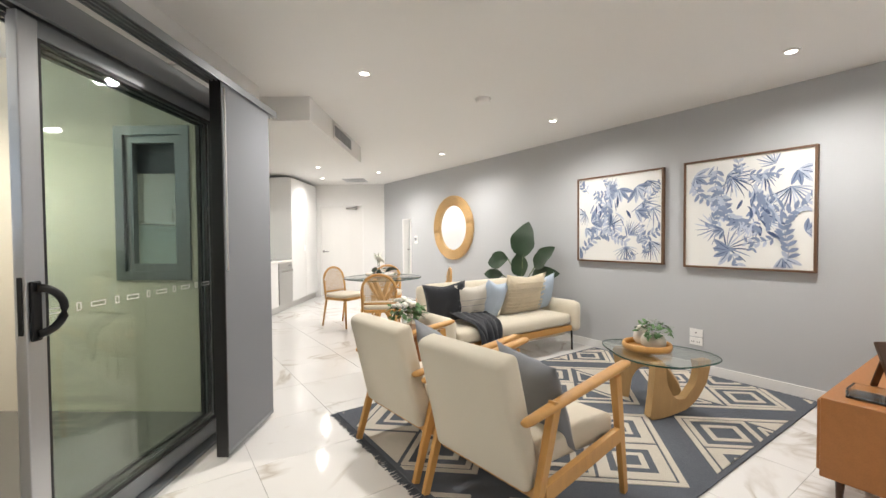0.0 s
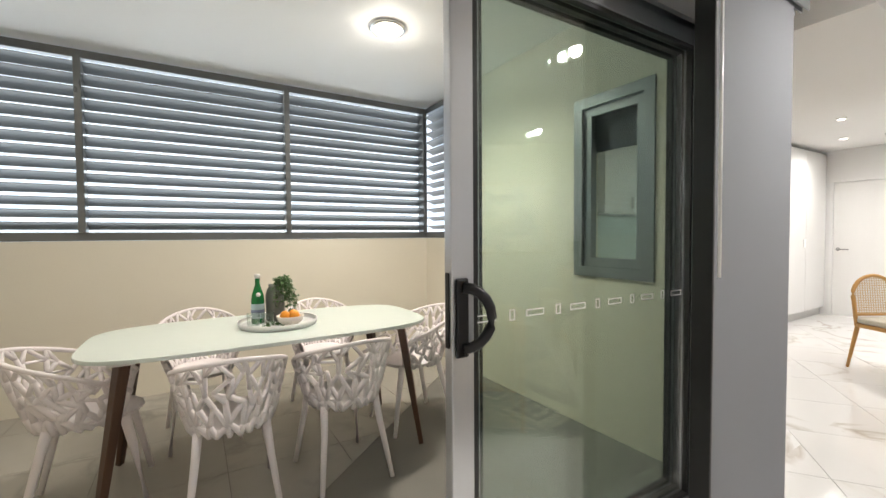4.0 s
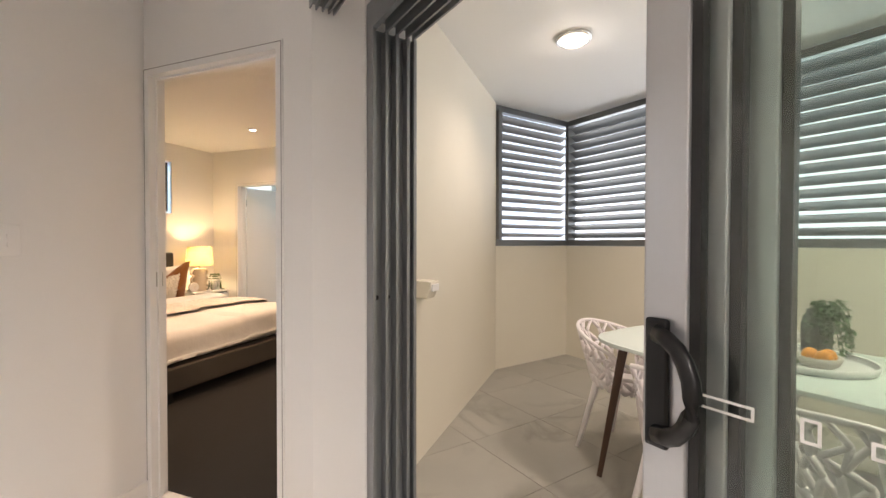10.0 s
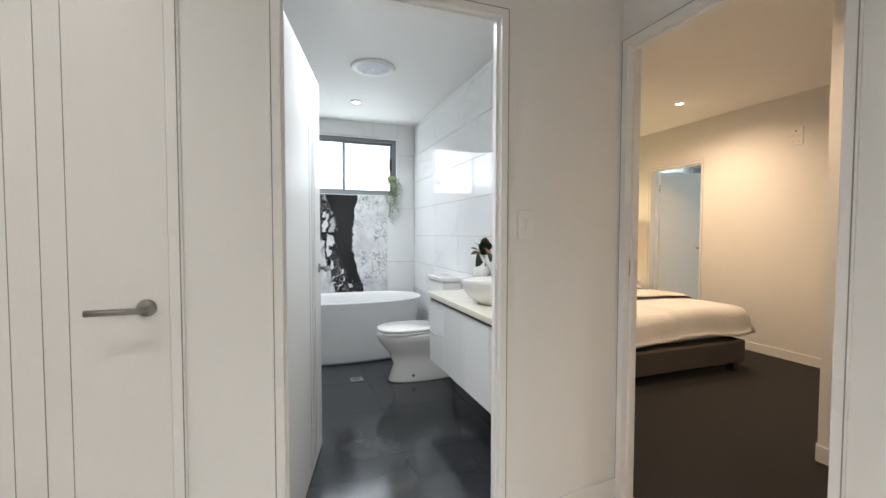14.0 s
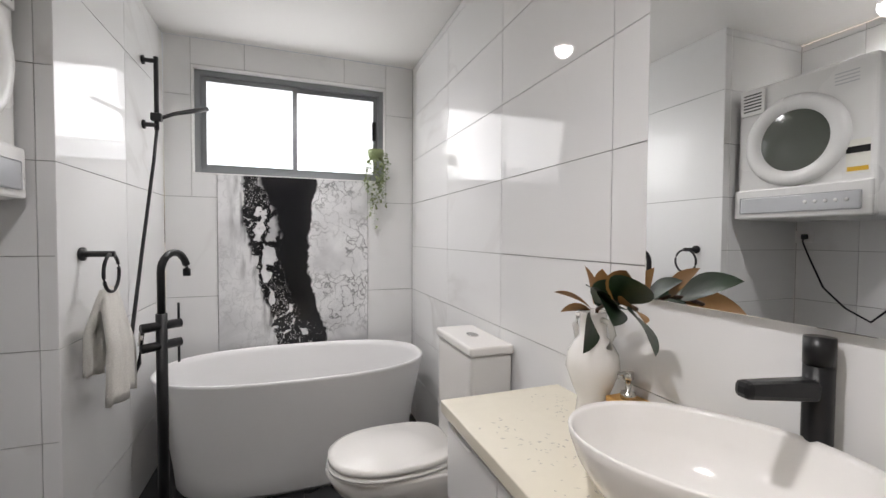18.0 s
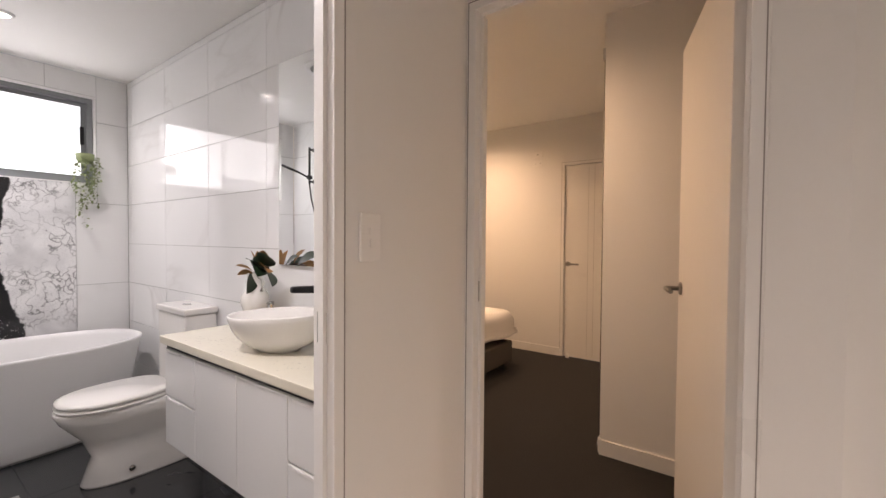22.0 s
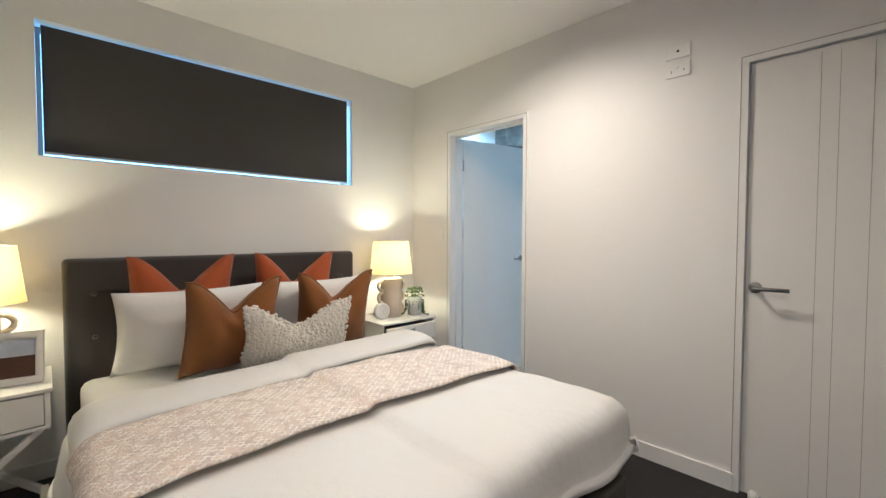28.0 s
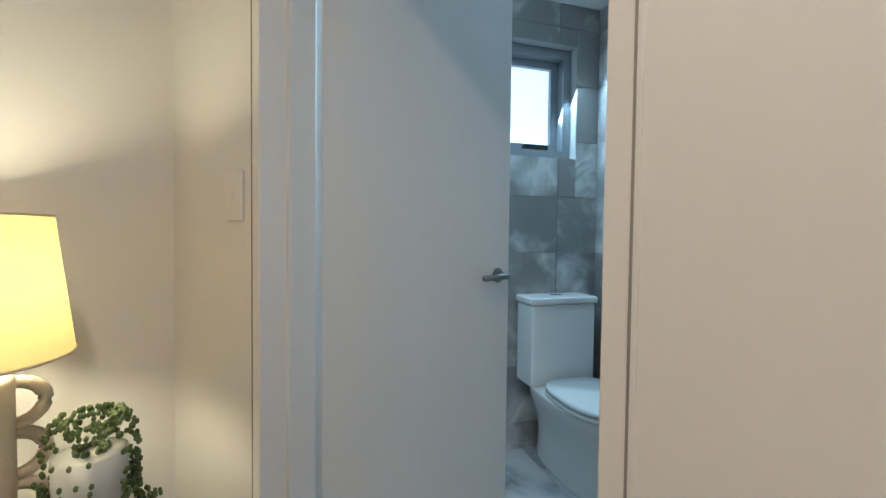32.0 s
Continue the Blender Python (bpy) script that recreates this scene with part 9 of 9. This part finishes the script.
for s in range(46):
    a = rnd.uniform(0, 6.28)
    ln = rnd.uniform(0.05, 0.21) if s < 38 else 0.26
    for k in range(int(ln / 0.011)):
        t = k * 0.011
        up = 0.062 * math.sin(min(1, t / 0.08) * math.pi)
        r = 0.02 + min(0.045, t * 0.7) + (max(0, t - 0.13) * 0.2 if s >= 38 else 0)
        z = 0.135 + up - max(0, t - 0.03) * 0.85
        if z < 0.006:
            r, z = r + 0.006 * (k % 5), 0.008
        b2 = bmesh.new()
        bmesh.ops.create_icosphere(b2, subdivisions=1, radius=0.0040, matrix=pose(r * math.cos(a) + rnd.uniform(-0.005, 0.005), r * math.sin(a) + rnd.uniform(-0.005, 0.005), z) @ Matrix.Diagonal((1, 1, 1.5, 1)))
        bm = join(bm, b2)
tagged(smooth(part("strands", bm, BEAD_LEAF, pp, "strings of small green beads")), kind="stuff")
pf = thing("photo_frame", pose(-4.64, 1.08, 0.602, 0, 0, 82) @ pose(0, 0, 0, -9), "white photo frame with a plain landscape print", "photo frame")
part("frame", ring_bm([(-0.062, 0.022), (0.062, 0.022), (0.062, 0.20), (-0.062, 0.20)], [(-0.082, 0.0), (0.082, 0.0), (0.082, 0.222), (-0.082, 0.222)], -0.02, 0.012), WHITE_FURN, pf)
part("print", box_bm(-0.062, -0.004, 0.022, 0.062, 0.0, 0.20), CANVAS, pf)
part("print_sky", box_bm(-0.055, -0.0055, 0.12, 0.055, -0.0045, 0.19), INK_PALE, pf, "pale printed sky")
part("print_land", box_bm(-0.055, -0.0055, 0.03, 0.055, -0.0045, 0.119), WALNUT, pf, "brown printed ground")

# window with a drawn dark blind
w2 = tagged(thing("window_2", pose(-5.02, CY, 0), "high bedroom window with dark roller blind drawn", "window"), kind="structure")
yb0, yb1 = 1.16 - CY, 2.945 - CY
part("window_frame", zr(yb0, yb1, 1.635, 2.31, 0.02, 0.12, 0.17), ALU, w2)
part("pane", box_bm(-0.165, yb0 + 0.02, 1.655, -0.158, yb1 - 0.02, 2.29), glow("bright_sky_pane", (0.45, 0.75, 1.0), 5), w2, "pane bright with daylight")
rb = thing("roller_blind", pose(-5.02, CY, 0), "dark grey roller blind covering the high window", "blind")
part("fabric", box_bm(-0.045, yb0 + 0.022, 1.662, -0.042, yb1 - 0.02, 2.298), mat("dark_blind_cloth", (0.055, 0.052, 0.05), 0.9, var=0.06, grain=0.1, gscale=400, bump=0.2, bscale=400), rb)
part("bottom_bar", box_bm(-0.052, yb0 + 0.022, 1.65, -0.036, yb1 - 0.02, 1.664, 0.003), ALU_LIGHT, rb)
part("tube", tube_bm([(-0.07, yb0 + 0.02, 2.28), (-0.07, yb1 - 0.02, 2.28)], 0.02, 12), ALU_LIGHT, rb)
# doors on the long wall
door_frame("door_5_frame", pose(-4.55, 3.575, 0), 0.725, 2.055, 0.13, "white ensuite door frame")
door_leaf("door_5", pose(-4.537, 3.722, 0, 0, 0, 79.5), 0.72, 2.045, "open white ensuite door with steel lever", None, None, (-1, 1), lever_z=1.03)
door_frame("door_6_frame", pose(-2.565, 3.575, 0), 0.72, 2.055, 0.13, "white cupboard door frame", (0,))
door_leaf("door_6", pose(-1.851, 3.625, 0, 0, 0, 180), 0.708, 2.045, "closed white bedroom door with fine grooves", (0.15, 0.30, 0.40, 0.46), 0.667, (1,))
plate("high_outlet", pose(-2.865, 3.575, 2.10, 0, 0, 180), 0.115, 0.072, "white double outlet high on the wall", "outlet", [(-0.03, -0.005, 0.005, 0.012, 0.0006, SLOT), (0.0, 0.012, 0.012, 0.012, 0.003, TRIM), (0.03, -0.005, 0.005, 0.012, 0.0006, SLOT)])
plate("aerial_outlet", pose(-2.865, 3.575, 2.195, 0, 0, 180), 0.115, 0.072, "white aerial plate above the high outlet", "outlet", [(0, 0, 0.012, 0.012, 0.004, SLOT)])
plate("light_switch", pose(-4.655, 3.575, 1.25, 0, 0, 180), 0.075, 0.115, "white light switch beside the ensuite door", "switch", [(0, 0.0, 0.012, 0.02, 0.004, TRIM)])
ds = thing("door_stop", pose(-2.50, 3.55, 0.004), "small white door stop on the carpet", "door stop")
part("body", lathe_bm([(0.02, 0), (0.02, 0.03), (0.014, 0.042), (0.0, 0.045)], 16), TRIM, ds)
# the second fitting is added only to go with the fill lamp
for x, y, z, w in BED_LAMPS:
    downlight(x, y, z, "bedroom downlights")
# mirrored wardrobe
wd = thing("wardrobe", pose(-1.70, 1.81, 0), "built-in wardrobe with mirrored sliding doors", "wardrobe")
part("top_track", box_bm(0.0, 0.0, 2.33, 0.08, 1.763, 2.40), ALU_LIGHT, wd)
part("bottom_track", box_bm(0.0, 0.0, 0.004, 0.08, 1.763, 0.03), ALU_LIGHT, wd)
part("fascia", box_bm(0.01, 0.0, 2.40, 0.07, 1.763, 2.548), WHITE_WALL, wd)
for k, (y0, x) in enumerate(((0.0, 0.012), (0.87, 0.048))):
    d = part("sliding_door", box_bm(x + 0.004, y0 + 0.03, 0.06, x + 0.014, y0 + 0.86, 2.30), MIRROR, wd, "full-height mirror door")
    for y in (y0, y0 + 0.86):
        part("stile", box_bm(x - 0.004, y, 0.032, x + 0.024, y + 0.03, 2.33, 0.003), CHROME, d)
    part("rail", box_bm(x, y0 + 0.03, 0.032, x + 0.02, y0 + 0.86, 0.06, 0.002), CHROME, d)
    part("rail", box_bm(x, y0 + 0.03, 2.30, x + 0.02, y0 + 0.86, 2.33, 0.002), CHROME, d)

# ---- ensuite ----
ens = obj("wall_ensuite_window")
eside = obj("wall_ensuite_side")
ER = edges(0.0, 2.45, 0.31, 0.15)
tile_wall(ens, ENS_TILE, uv(ENS_U, ENS_V0), uv(ENS_U, ENS_V1), ER, edges(0, ENS_V1 - ENS_V0, 0.31, 0.16), -1, holes=((0.50, 1.20, 1.605, 2.225),), t=0.009)
tile_wall(eside, ENS_TILE, uv(ENS_U + 0.01, ENS_V1), uv(-6.2, ENS_V1), ER, edges(0, 1.05, 0.31, 0.2), -1, t=0.009)
tiled_floor("floor_ensuite", [(-5.02, 3.60), (-3.1, 3.60), (-3.1, 5.02), uv(ENS_U, ENS_V1), (-5.02, 4.72)], uv(ENS_U, ENS_V1), (DX, DY), (NX, NY), 0.45, 0.45, marble("white_grey_cloud_tile", (0.62, 0.63, 0.62), (0.25, 0.26, 0.27), 0.25, 2.6, 0.16, 0.35), DARK_GROUT, "cloudy grey and white ensuite floor tiles", z=-0.002)
ew = tagged(thing("window_3", skew(ENS_U - 0.05, 0, 0), "grey aluminium ensuite window, open a little", "window"), kind="structure")
def er(v0, v1, z0, z1, t, d0, d1):
    return moved(ring_bm([(v0 + t, z0 + t), (v1 - t, z0 + t), (v1 - t, z1 - t), (v0 + t, z1 - t)], [(v0, z0), (v1, z0), (v1, z1), (v0, z1)], d0, d1), pose(0, 0, 0, 0, 0, 90))


v0_, v1_ = ENS_V0 + 0.50, ENS_V0 + 1.20
part("window_frame", er(v0_, v1_, 1.605, 2.225, 0.05, 0.0, 0.14), ALU, ew)
part("sash", er(v0_ + 0.05, v1_ - 0.05, 1.655, 2.175, 0.045, 0.06, 0.11), ALU, ew)
part("pane", box_bm(-0.09, v0_ + 0.09, 1.695, -0.084, v1_ - 0.09, 2.135), FROST, ew, "frosted pane bright with daylight")
part("winder", join(box_bm(-0.05, v1_ - 0.28, 1.655, 0.0, v1_ - 0.14, 1.685, 0.004)), BLACK, ew, "black window winder")
toilet(pose(*uv(ENS_U + 0.011, 1.335), 0, 0, 0, SKEW + 90), "white close-coupled toilet under the ensuite window", 1)
for x, y, z, w in ENSUITE_LAMPS:
    downlight(x, y, z, "ensuite downlights")
